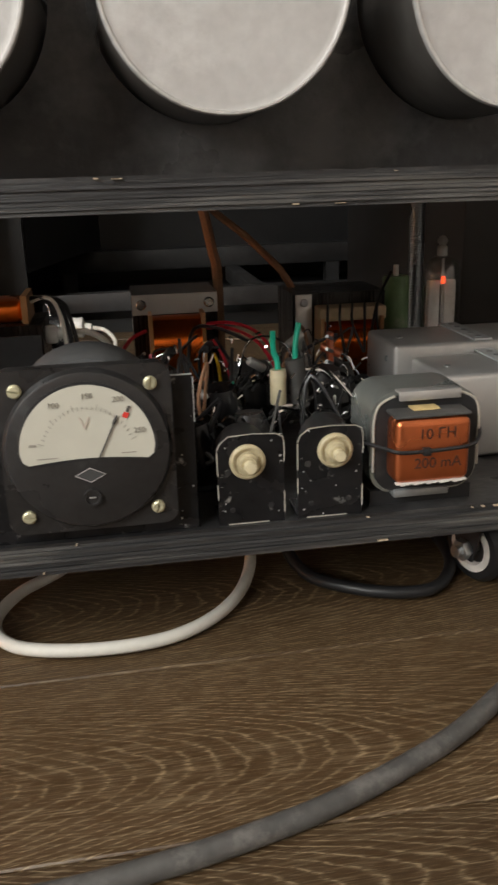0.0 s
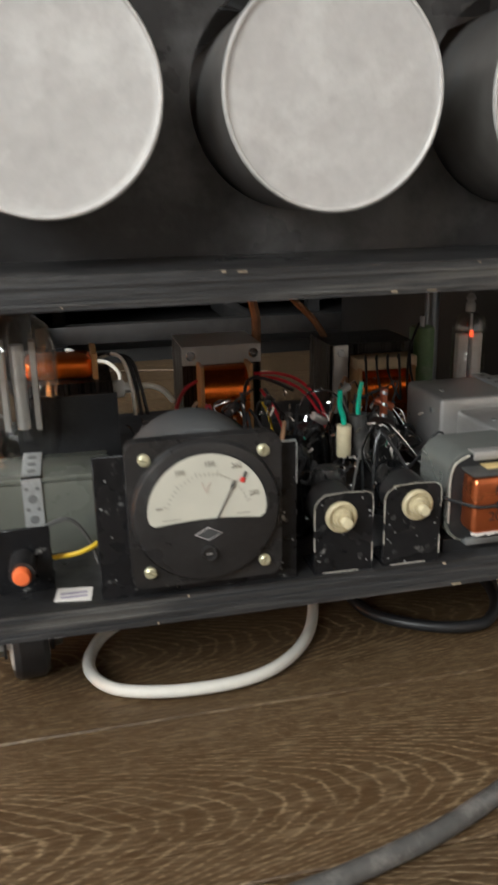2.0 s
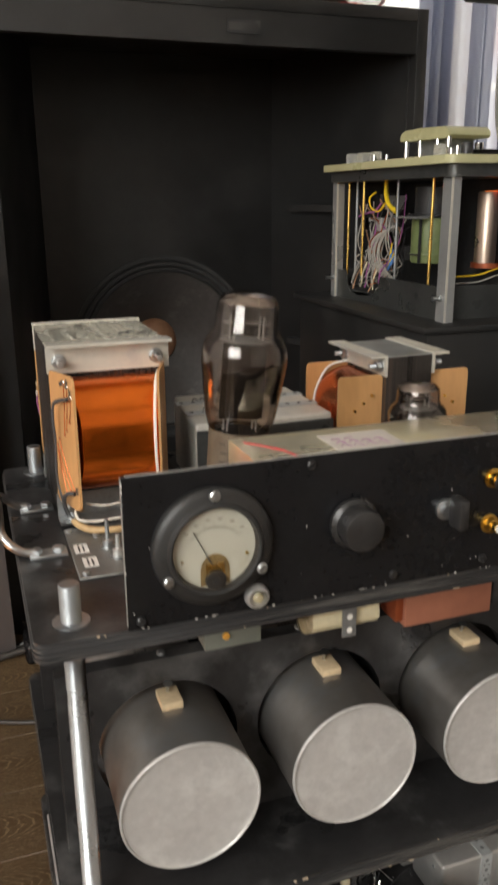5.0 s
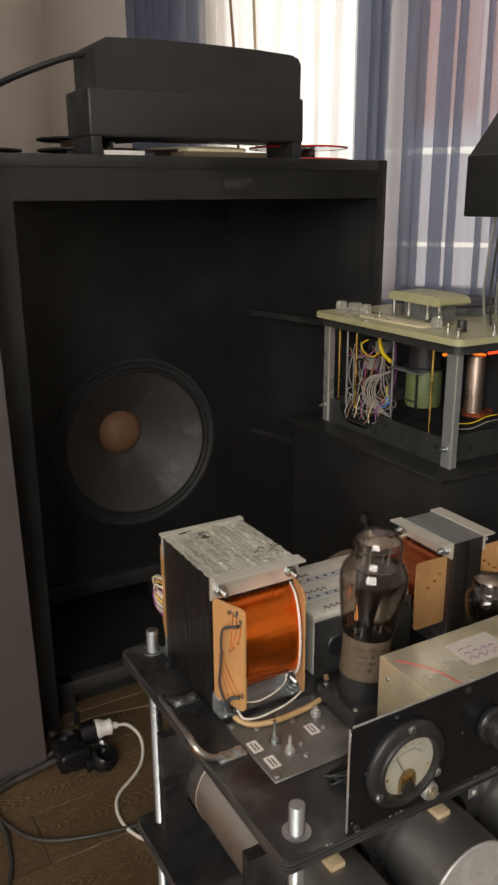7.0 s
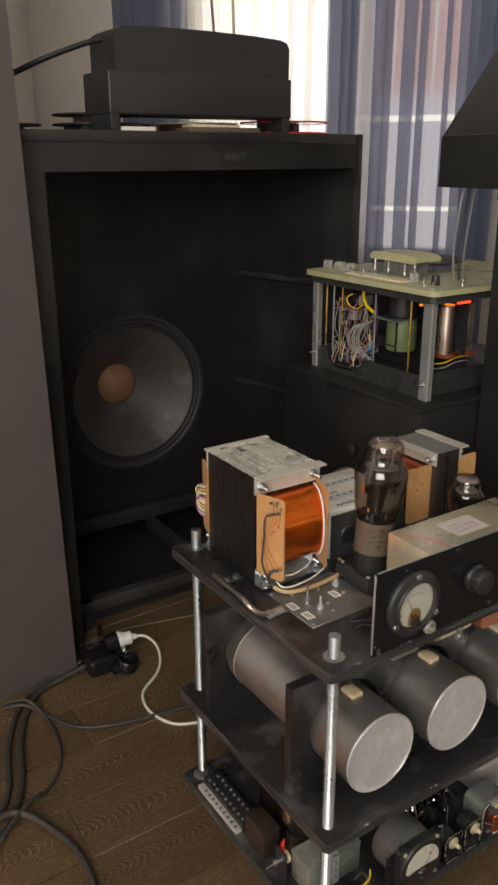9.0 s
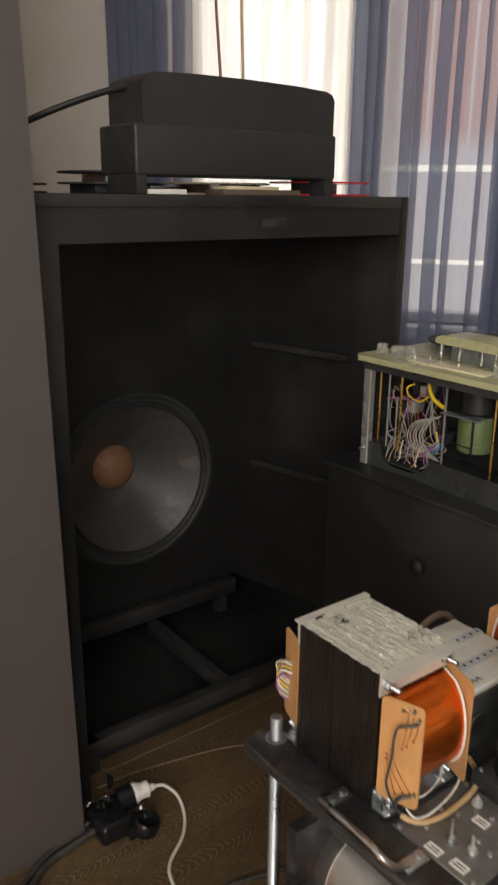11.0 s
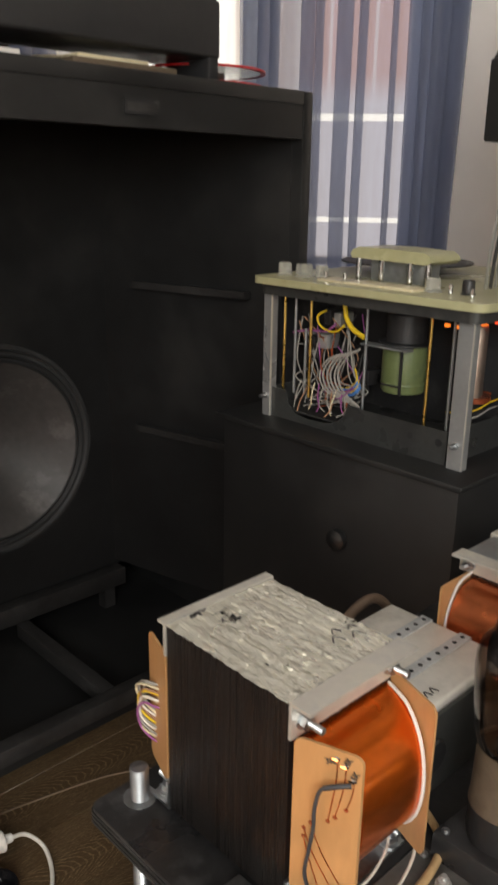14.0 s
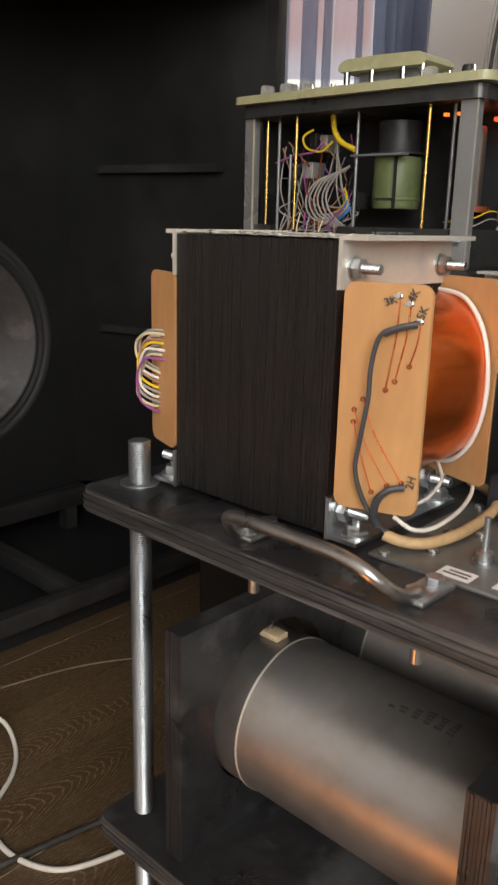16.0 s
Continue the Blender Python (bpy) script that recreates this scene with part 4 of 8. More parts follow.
part("lead", tube(bm_new(), [(-0.112, 0.47, 0.455), (-0.1, 0.467, 0.453), (-0.085, 0.468, 0.454), (-0.068, 0.473, 0.457), (-0.058, 0.482, 0.462)], 0.0009, 8, 8), M_WHITEW, tr, "white lead under the winding")
for i, m in enumerate((M_DULLW, M_CREAM, M_WHITEW, M_BROWNW, M_YELW, M_DULLW, M_WHITEW, M_DULLW, M_CREAM, M_PURPW)):
    z = 0.5175 - i * 0.0017
    out = -0.127 - 0.0022 * math.sin(i * 2.3)
    part("lead", tube(bm_new(), [(-0.1225, 0.607, z), (out + 0.001, 0.616, z + 0.0015), (out - 0.001, 0.6245 + 0.001 * math.sin(i), z + 0.0005), (out, 0.632 + 0.002 * math.sin(i * 1.7), z - 0.005 - 0.0006 * i), (-0.1265, 0.632 + 0.0015 * (i % 3), z - 0.014 - 0.0012 * i), (-0.124, 0.622 - 0.004 * (i % 2), z - 0.02 - 0.001 * i), (-0.12, 0.614, z - 0.022)], 0.0008, 6, 6), m, tr)

# second transformer, turned a quarter, its winding towards the first
t2 = thing("choke_transformer", "transformer with grey core, pale bracket strips and amber copper winding", "transformer", (0.168, 0.514, UT))
part("core", box(bm_new(), 0.1475, 0.1905, 0.474, 0.553, UT + 0.003, 0.5445), M_LAM, t2, "dark laminated core")
part("core_top", box(bm_new(), 0.1475, 0.1905, 0.4745, 0.5525, 0.5445, 0.5452), M_GREYMET, t2, "grey core top")
for x, s in ((0.1475, -1), (0.1905, 1)):
    br = part("bracket", joined(lambda b: box(b, min(x, x + s * 0.002), max(x, x + s * 0.002), 0.472, 0.556, 0.529, 0.5464),
                                lambda b: box(b, min(x + s * 0.002, x + s * 0.0155), max(x + s * 0.002, x + s * 0.0155), 0.472, 0.556, 0.5446, 0.5464)), M_ALU, t2, "pale aluminium angle bracket")
    for y in (0.481, 0.547):
        stud((x + s * 0.002, y, 0.5365), (s, 0, 0), 0.011, br, 0.0024, 0.0046)
    part("foot", joined(lambda b: box(b, min(x, x + s * 0.002), max(x, x + s * 0.002), 0.474, 0.553, UT, UT + 0.02),
                        lambda b: box(b, min(x + s * 0.002, x + s * 0.016), max(x + s * 0.002, x + s * 0.016), 0.474, 0.553, UT, UT + 0.002)), M_ZINC, t2)


def coil_half_x(y0, y1, x_in, x_out, z0, z1, seg=24):
    zc, hz = (z0 + z1) / 2, (z1 - z0) / 2
    pts = [(x_in, z0)]
    for i in range(seg + 1):
        a = -math.pi / 2 + math.pi * i / seg
        pts.append((x_in + (x_out - x_in) * math.cos(a) ** 0.8 if math.cos(a) > 0 else x_in, zc + hz * math.sin(a)))
    clean = [p for i, p in enumerate(pts) if i == 0 or math.dist(p, pts[i - 1]) > 1e-5]
    return prism(bm_new(), clean, "y", y0, y1)


for s, xi in ((-1, 0.1475), (1, 0.1905)):
    part("winding", coil_half_x(0.485, 0.543, xi, xi + s * 0.034, 0.459, 0.526), M_COILC, t2, "amber copper winding")
    for y in (0.481, 0.547):
        b = part("cheek_board", prism(bm_new(), rounded(min(xi, xi + s * 0.041), max(xi, xi + s * 0.041), 0.453, 0.5295, 0.004, 4), "y", y - 0.0009, y + 0.0009), M_PHEN, t2, "tan phenolic end board")
        part("terminal", joined(*[lambda bm, k=k: cyl(bm, (xi + s * (0.01 + 0.008 * k), y - 0.0009, 0.512 - 0.006 * k), (xi + s * (0.01 + 0.008 * k), y - 0.0035, 0.512 - 0.006 * k), 0.0011, 8) for k in range(3)]), M_BRASS, b)
    part("tape_edge", tube(bm_new(), [(xi, 0.5445, 0.53), (xi + s * 0.022, 0.5445, 0.524), (xi + s * 0.0345, 0.5445, 0.494), (xi + s * 0.022, 0.5445, 0.465), (xi, 0.5445, 0.459)], 0.0011, 6, 6), M_TAPE, t2)

t2.location = (0.164, 0.524, UT)

# three metal-cased capacitors behind the tube, tied down with perforated strap
for i in range(3):
    y0 = 0.498 + i * 0.0345
    c = thing("boxed_capacitor", "tinned steel boxed capacitor held by perforated strap", "capacitor", (0.046, y0 + 0.016, UT), "boxed capacitors on the upper shelf")
    part("case", box(bm_new(), -0.019 + 0.004 * i, 0.1015 - 0.0005 * i, y0, y0 + 0.0335, UT, 0.499 + 0.0006 * (i % 2), 0.003, 3), M_BOXLIT, c)
    part("pen_mark", joined(*[lambda b, k=k: tube(b, [(0.0 + k * 0.007, y0 + 0.008, 0.5), (0.003 + k * 0.007, y0 + 0.013, 0.5), (0.005 + k * 0.007, y0 + 0.007, 0.5)], 0.0005, 5, 4) for k in range(4)]), M_INK, c)
part_cable = thing("bent_cable", "thick brown cloth cable arching behind boxed capacitors", "cable", (0.09, 0.635, UT))
part("sheath", tube(bm_new(), [(0.03, 0.628, UT + 0.0035), (0.05, 0.634, UT + 0.006), (0.075, 0.64, 0.454), (0.1, 0.642, 0.469), (0.124, 0.641, 0.476), (0.14, 0.638, 0.47), (0.15, 0.632, 0.452), (0.152, 0.626, UT + 0.0035)], 0.0046, 12, 8), mat("dull_brown_cable", (0.15, 0.1, 0.068), 0.7, var=0.25, scale=150, bump=0.3), part_cable)
# added sheet: the shade on the grey capacitor fronts, put in as dark metal
solid("shade_sheet", box(bm_new(), -0.0185, 0.101, 0.4935, 0.4968, UT, 0.4945, 0.001), M_TRAY, "added dark sheet standing in for shade on the capacitor fronts", "cover")
for k, y in enumerate((0.5305, 0.565)):
    st = bm_new()
    box(st, -0.018, 0.1, y - 0.005, y + 0.005, 0.4998, 0.5008)
    strap = solid("perforated_strap", st, M_STRAP, "perforated zinc strap over the boxed capacitors", "strap", "perforated straps")
    dots = bm_new()
    for j in range(11):
        lathe(dots, [(0, 0), (0.0018, 0), (0.0018, 0.0003), (0, 0.0003)], (-0.013 + j * 0.0108, y, 0.5008), (0, 0, 1), 10)
    part("hole", dots, M_BLACKM, strap)["kind"] = "stuff"
ring = thing("cable_grommet", "dark round grommet on the side of a metal capacitor", "grommet", (0.006, 0.4955, 0.466))
part("ring", lathe(bm_new(), [(0, 0), (0.012, 0), (0.0125, 0.002), (0.011, 0.0035), (0, 0.0035)], (0.006, 0.4935, 0.466), (0, -1, 0), 24), M_BLACKM, ring)


def power_tube(name, at, s, label, paper=True):
    """A large glass triode: square socket, paper-wrapped base, shouldered bulb with a mirrored crown, anode and mica."""
    x, y, z = at
    tb = thing(name, label, "vacuum tube", at)
    w = 0.029 * s
    sk = part("socket", box(bm_new(), x - w, x + w, y - w, y + w, z, z + 0.018 * s, 0.002 * s), M_BAKE, tb, "square black tube socket")
    for dx, dy in ((-1, -1), (1, -1), (-1, 1), (1, 1)):
        screw("socket_screw", (x + dx * w * 0.8, y + dy * w * 0.8, z + 0.018 * s), (0, 0, 1), 0.0026 * s, sk)
    base = part("base", lathe(bm_new(), [(0, 0.018 * s), (0.0202 * s, 0.018 * s), (0.021 * s, 0.021 * s), (0.0212 * s, 0.074 * s), (0.0205 * s, 0.0765 * s), (0, 0.0765 * s)], at, seg=36), M_BAKE, tb, "black bakelite base")
    if paper:
        part("paper_label", lathe(bm_new(), [(0.0208 * s, 0.0405 * s), (0.0224 * s, 0.0405 * s), (0.0222 * s, 0.0445 * s), (0.0218 * s, 0.0455 * s), (0.0222 * s, 0.079 * s), (0.0212 * s, 0.079 * s)], at, seg=36), M_OLDPAPER, base, "brown paper label with faded print")
        lines = bm_new()
        for k in range(4):
            h = (0.0505 + 0.0066 * k) * s
            for j in range(6):
                a = 168 + j * 25 + (k * 7) % 5
                lathe(lines, [(0.0218 * s, h), (0.0223 * s, h), (0.02235 * s, h + 0.0012 + 0.0022 * (j % 3 == 1)), (0.0219 * s, h + 0.0012 + 0.0022 * (j % 3 == 1))], at, seg=4, arc=(a, a + 8 + (k * 5 + j * 3) % 11))
        part("printed_line", lines, mat("faint_brown_print", (0.055, 0.038, 0.024), 0.7), base)
    outer = [(0.0203, 0.075), (0.0233, 0.081), (0.0258, 0.09), (0.0276, 0.102), (0.0292, 0.115), (0.0305, 0.127), (0.0306, 0.1345), (0.0293, 0.1405), (0.0265, 0.1455), (0.0238, 0.149), (0.0225, 0.154), (0.0223, 0.163), (0.0213, 0.1695), (0.0178, 0.1742), (0.0095, 0.1765), (0, 0.177)]
    part("bulb", lathe(bm_new(), [(r * s, h * s) for r, h in outer] + [(max(0, r - 0.0011) * s, (h - 0.0011) * s) for r, h in outer[::-1]], at, seg=48), M_GLASS, tb, "clear glass bulb with a shoulder")
    crown = [(max(0, r - 0.0016), h - 0.0014) for r, h in outer[12:]]
    part("getter", lathe(bm_new(), [(r * s, h * s) for r, h in crown] + [(max(0, r - 0.0003) * s, (h - 0.0003) * s) for r, h in crown[::-1]], at, seg=32), M_GETTER, tb, "silver mirror coating inside the crown")
    smoke = [(r - 0.0016, h - 0.001) for r, h in outer[3:9]]
    part("coating", lathe(bm_new(), [(r * s, h * s) for r, h in smoke] + [((r - 0.0003) * s, h * s) for r, h in smoke[::-1]], at, seg=28, arc=(255, 400)), M_FILM, tb, "dark mirror film on the glass")
    part("anode", joined(lambda b: box(b, x - 0.0125 * s, x + 0.0145 * s, y - 0.0085 * s, y + 0.0085 * s, z + 0.086 * s, z + 0.14 * s, 0.004 * s),
                         lambda b: box(b, x - 0.0165 * s, x + 0.0165 * s, y - 0.0012, y + 0.0012, z + 0.086 * s, z + 0.14 * s)), M_PLATE, tb, "dark anode plates")
    part("mica", joined(lambda b: lathe(b, [(0, 0.1425 * s), (0.0185 * s, 0.1425 * s), (0.0185 * s, 0.1432 * s), (0, 0.1432 * s)], at, seg=24),
                        lambda b: box(b, x - 0.016 * s, x + 0.016 * s, y - 0.005 * s, y + 0.005 * s, z + 0.1545 * s, z + 0.1552 * s)), M_GREYMET, tb)
    part("support", joined(*[lambda b, a=a: cyl(b, (x + math.cos(a) * 0.0135 * s, y + math.sin(a) * 0.007 * s, z + 0.077 * s), (x + math.cos(a) * 0.0135 * s, y + math.sin(a) * 0.007 * s, z + 0.16 * s), 0.0009, 8) for a in (0.6, 2.5, 3.8, 5.7)]), M_GREYMET, tb)
    return tb


big = power_tube("vacuum_tube", (-0.0105, 0.4335, UT), 1.0, "large shouldered glass vacuum tube on a paper-labelled base")
big.rotation_euler = (0, radians(5.0), 0)
small = power_tube("vacuum_tube", (0.14, 0.427, UT), 0.74, "smaller clear glass vacuum tube behind the chassis box", False)
small.scale = (1, 1, 0.78)

# terminal plate in front of the transformer
M_TERM = mat("stained_plate_steel", (0.185, 0.18, 0.168), 0.42, 0.5, var=0.2, scale=30, bump=0.08, second=(0.1, 0.096, 0.088), amount=0.35, sscale=14)
tp = thing("terminal_plate", "grey metal terminal plate with studs and typed labels", "terminal plate", (-0.08, 0.428, UT))
part("plate", box(bm_new(), -0.130, -0.034, 0.386, 0.4725, UT, UT + 0.002, 0.0006, 1), M_TERM, tp)
for x, y, w in ((-0.1225, 0.4325, 0.015), (-0.1195, 0.4085, 0.015), (-0.0665, 0.428, 0.014)):
    lb = part("label", box(bm_new(), x - 0.0048, x + 0.0048, y - w / 2, y + w / 2, UT + 0.002, UT + 0.0023), M_PAPER, tp, "small white printed label")
    part("printed_line", joined(*[lambda b, k=k: box(b, x - 0.0022 + 0.003 * k, x - 0.001 + 0.003 * k, y - w * 0.38, y + w * (0.38 - 0.1 * k), UT + 0.0023, UT + 0.0025) for k in range(2)]), M_INK, lb)
for x, y, h, rr in ((-0.104, 0.43, 0.02, 0.0014), (-0.1, 0.4115, 0.015, 0.0014)):
    part("washer", lathe(bm_new(), [(0, 0), (0.0052, 0), (0.0052, 0.0015), (0, 0.0015)], (x, y, UT + 0.002), seg=20), M_ZINC, tp)
    part("terminal", lathe(bm_new(), [(0, 0), (0.0038, 0), (0.0038, 0.004), (0.0016, 0.005), (0.0014, h), (0, h)], (x, y, UT + 0.0035), seg=16), M_BOXMET if y < 0.42 else M_ZINC, tp)
part("terminal", lathe(bm_new(), [(0, 0), (0.005, 0), (0.005, 0.003), (0.0036, 0.0035), (0.0036, 0.006), (0.0018, 0.0065), (0.0018, 0.009), (0, 0.009)], (-0.052, 0.4435, UT + 0.002), seg=20), M_BOXMET, tp, "tinned terminal")
for x, y in ((-0.125, 0.391), (-0.127, 0.466), (-0.09, 0.401), (-0.056, 0.425), (-0.086, 0.416), (-0.109, 0.452), (-0.075, 0.446), (-0.04, 0.465), (-0.083, 0.4585)):
    screw("plate_screw", (x, y, UT + 0.002), (0, 0, 1), 0.0026, tp)
wires = thing("wire_bundle", "loose bundle of black wires behind the front panel", "wires", (-0.075, 0.36, UT))
rng = random.Random(9)
for k in range(9):
    pts = [(-0.05 + rng.uniform(-0.01, 0.01), 0.33 + rng.uniform(0, 0.006), UT + 0.012), (-0.07 + rng.uniform(-0.012, 0.012), 0.352 + rng.uniform(-0.008, 0.008), UT + 0.003 + rng.uniform(0, 0.012)),
           (-0.088 + rng.uniform(-0.008, 0.008), 0.366 + rng.uniform(-0.008, 0.008), UT + 0.002 + rng.uniform(0, 0.006)), (-0.055 + rng.uniform(-0.02, 0.02), 0.377 + rng.uniform(-0.004, 0.004), UT + 0.003)]
    part("wire", tube(bm_new(), pts, 0.001, 6, 6), M_BLACKW, wires)

# front panel with its meter and controls
PY = 0.3125
fp = thing("front_panel_unit", "glossy black metal front panel with a round meter and knobs", "amplifier panel", (0.045, 0.35, UT))
pan = part("front_panel", box(bm_new(), -0.1125, 0.2075, PY, PY + 0.0022, UT, 0.5275, 0.0004, 1), M_BLACK, fp, "glossy black enamelled steel panel")
chips = bm_new()
rng = random.Random(21)
for _ in range(24):
    x, w = rng.uniform(-0.112, 0.2), rng.uniform(0.0004, 0.0018)
    box(chips, x, x + w, PY - 0.0002, PY + 0.001, UT + rng.choice((0.0006, 0.0002, 0.0008)), UT + 0.001)
for _ in range(13):
    x, z, s = rng.uniform(-0.11, 0.2), rng.uniform(UT + 0.004, 0.526), rng.uniform(0.0003, 0.0008)
    box(chips, x, x + s, PY - 0.0001, PY + 0.0004, z, z + s * rng.uniform(0.8, 2.4))
for _ in range(3):
    z = rng.uniform(UT + 0.004, 0.526)
    box(chips, -0.1128, -0.112, PY - 0.0001, PY + 0.002, z, z + rng.uniform(0.0006, 0.0025))
part("worn_edge", joined(lambda b: box(b, -0.1129, -0.1125, PY, PY + 0.002, UT + 0.003, 0.527), lambda b: box(b, -0.11, 0.207, PY + 0.0002, PY + 0.002, 0.5275, 0.5279)), M_BOXMET, pan, "bare metal edge")
part("chip", chips, M_TAPE, pan, "small pale paint chips")["kind"] = "stuff"
part("chassis_box", box(bm_new(), -0.027, 0.205, PY + 0.0022, 0.388, UT, 0.5195, 0.0012, 2), M_ALUCREAM, fp, "yellowish bare aluminium chassis box")
diag = part("diagram_label", box(bm_new(), 0.03, 0.078, 0.338, 0.372, 0.5195, 0.5198), M_YPAPER, fp, "paper label with a small wiring drawing")
part("printed_line", joined(*[lambda b, k=k: tube(b, [(0.035 + 0.009 * (k % 4), 0.344 + 0.008 * (k // 4), 0.52), (0.039 + 0.009 * (k % 4), 0.349 + 0.006 * (k // 4), 0.52), (0.042 + 0.009 * (k % 4), 0.343 + 0.009 * (k // 4), 0.52)], 0.0003, 4, 4) for k in range(10)]), M_PURPW, diag)
part("pen_mark", tube(bm_new(), [(-0.02, 0.376, 0.5197), (-0.002, 0.35, 0.5197), (0.004, 0.322, 0.5197)], 0.0004, 5, 6), M_REDW, fp)
for x, y in ((-0.0275, 0.33), (-0.0275, 0.375)):
    screw("side_screw", (x, y, 0.505), (-1, 0, 0), 0.002, fp)

MX, MZ = -0.0615, 0.4805
mt = part("meter", lathe(bm_new(), [(0, 0), (0.0362, 0), (0.0366, 0.0012), (0.0363, 0.0038), (0.035, 0.0056), (0.0318, 0.0068), (0.0288, 0.0078), (0.0278, 0.0096), (0.0268, 0.01), (0.0258, 0.0096), (0.0252, 0.0068), (0.0247, 0.0042), (0, 0.004)], (MX, PY, MZ), (0, -1, 0), 64), M_BAKEDULL, fp, "round black bakelite panel meter")
part("dial", lathe(bm_new(), [(0, 0.0042), (0.0248, 0.0042), (0.0248, 0.0046), (0, 0.0046)], (MX, PY, MZ), (0, -1, 0), 48), M_DIAL, mt, "yellowed white meter dial")
yd = PY - 0.0048
scale = bm_new()
for k in range(31):
    a = radians(140 - 100 * k / 30)
    r0, r1 = 0.0185, 0.0198 if k % 5 else 0.0213
    p = [(MX + math.cos(a) * r, MZ - 0.006 + math.sin(a) * r) for r in (r0, r1)]
    tube(scale, [(p[0][0], yd, p[0][1]), (p[1][0], yd, p[1][1])], 0.00016, 4)
tube(scale, [(MX + math.cos(radians(140 - 5 * k)) * 0.0185, yd, MZ - 0.006 + math.sin(radians(140 - 5 * k)) * 0.0185) for k in range(21)], 0.00018, 4, 2)
for k in range(6):
    a = radians(135 - 18 * k)
    cx, cz = MX + math.cos(a) * 0.0236, MZ - 0.006 + math.sin(a) * 0.0238
    box(scale, cx - 0.0013, cx + 0.0013, yd - 0.0001, yd, cz - 0.0006, cz + 0.0006)
part("scale", scale, M_INKFADED, mt, "faded printed scale")
part("needle", tube(bm_new(), [(MX, yd - 0.0008, MZ - 0.014), (MX - 0.0125, yd - 0.0008, MZ + 0.0115)], 0.00028, 5), M_INK, mt)
window_cut = prism(bm_new(), [(MX + 0.0088 * math.cos(radians(a)), MZ - 0.014 + 0.0105 * math.sin(radians(a))) for a in range(0, 181, 12)] + [(MX - 0.0088, MZ - 0.0228), (MX + 0.0088, MZ - 0.0228)], "y", yd - 0.0003, yd)
part("movement_window", window_cut, mat("brown_movement", (0.28, 0.19, 0.08), 0.4, 0.3, var=0.5, scale=200), mt, "brass movement seen through the dial")
part("movement", joined(lambda b: box(b, MX - 0.0055, MX - 0.002, yd - 0.001, yd - 0.0003, MZ - 0.016, MZ - 0.0095), lambda b: box(b, MX + 0.002, MX + 0.0055, yd - 0.001, yd - 0.0003, MZ - 0.016, MZ - 0.0095), lambda b: cyl(b, (MX, yd - 0.0003, MZ - 0.013), (MX, yd - 0.0012, MZ - 0.013), 0.003, 14)), M_BRASS, mt)
part("adjuster", lathe(bm_new(), [(0, 0), (0.0062, 0), (0.006, 0.002), (0.0025, 0.0024), (0.0025, 0.0034), (0, 0.0034)], (MX, yd - 0.0004, MZ - 0.0195), (0, -1, 0), 24), M_BAKE, mt)
for x in (-0.0195, 0.0195):
    part("dial_rivet", cyl(bm_new(), (MX + x, yd, MZ - 0.006), (MX + x, yd - 0.0006, MZ - 0.006), 0.001, 10), M_BRASS, mt)
part("meter_glass", lathe(bm_new(), [(0, 0.0086), (0.0256, 0.0086), (0.0256, 0.0078), (0, 0.0078)], (MX, PY, MZ), (0, -1, 0), 48), M_METERGLASS, mt, "clear meter glass").visible_shadow = False
for a in (90, 210, 330):
    screw("meter_screw", (MX + 0.0323 * math.cos(radians(a)), PY - 0.0064, MZ + 0.0323 * math.sin(radians(a))), (0, -1, 0), 0.0034, mt)
ind = part("indicator_lamp", lathe(bm_new(), [(0, 0), (0.0078, 0), (0.0078, 0.002), (0.0066, 0.0042), (0.0058, 0.0045), (0.0056, 0.003), (0, 0.003)], (-0.0345, PY, 0.4432), (0, -1, 0), 28), M_BOXMET, fp, "bare metal ring of a pilot lamp")
part("bulb_tip", lathe(bm_new(), [(0, 0.003), (0.0024, 0.003), (0.002, 0.0048), (0, 0.0054)], (-0.0345, PY, 0.4432), (0, -1, 0), 14), M_CREAM, ind)
part("lens", lathe(bm_new(), [(0.0056, 0.003), (0.005, 0.0058), (0.003, 0.0076), (0, 0.008)], (-0.0345, PY, 0.4432), (0, -1, 0), 20), M_CLEARP, ind, "clear faceted lens")
kb = part("knob", lathe(bm_new(), [(0, 0), (0.0152, 0), (0.016, 0.0015), (0.016, 0.004), (0.0148, 0.0055), (0.0135, 0.0065), (0.0138, 0.015), (0.0125, 0.0178), (0.0105, 0.0186), (0, 0.019)], (0.0275, PY - 0.001, 0.4825), (0, -1, 0), 40), M_BAKE, fp, "round black bakelite knob")
part("pointer", box(bm_new(), 0.0115, 0.016, PY - 0.006, PY - 0.002, 0.4812, 0.4838, 0.0006), M_BAKE, kb)
sw = part("rotary_switch", lathe(bm_new(), [(0, 0), (0.007, 0), (0.007, 0.002), (0.0052, 0.0028), (0.0052, 0.0065), (0, 0.0065)], (0.0935, PY, 0.4815), (0, -1, 0), 24), M_ZINC, fp, "nickel switch bushing")
part("lever", box(bm_new(), 0.0925, 0.1, PY - 0.019, PY - 0.005, 0.4725, 0.4925, 0.0022), M_BAKE, sw, "black bar lever")
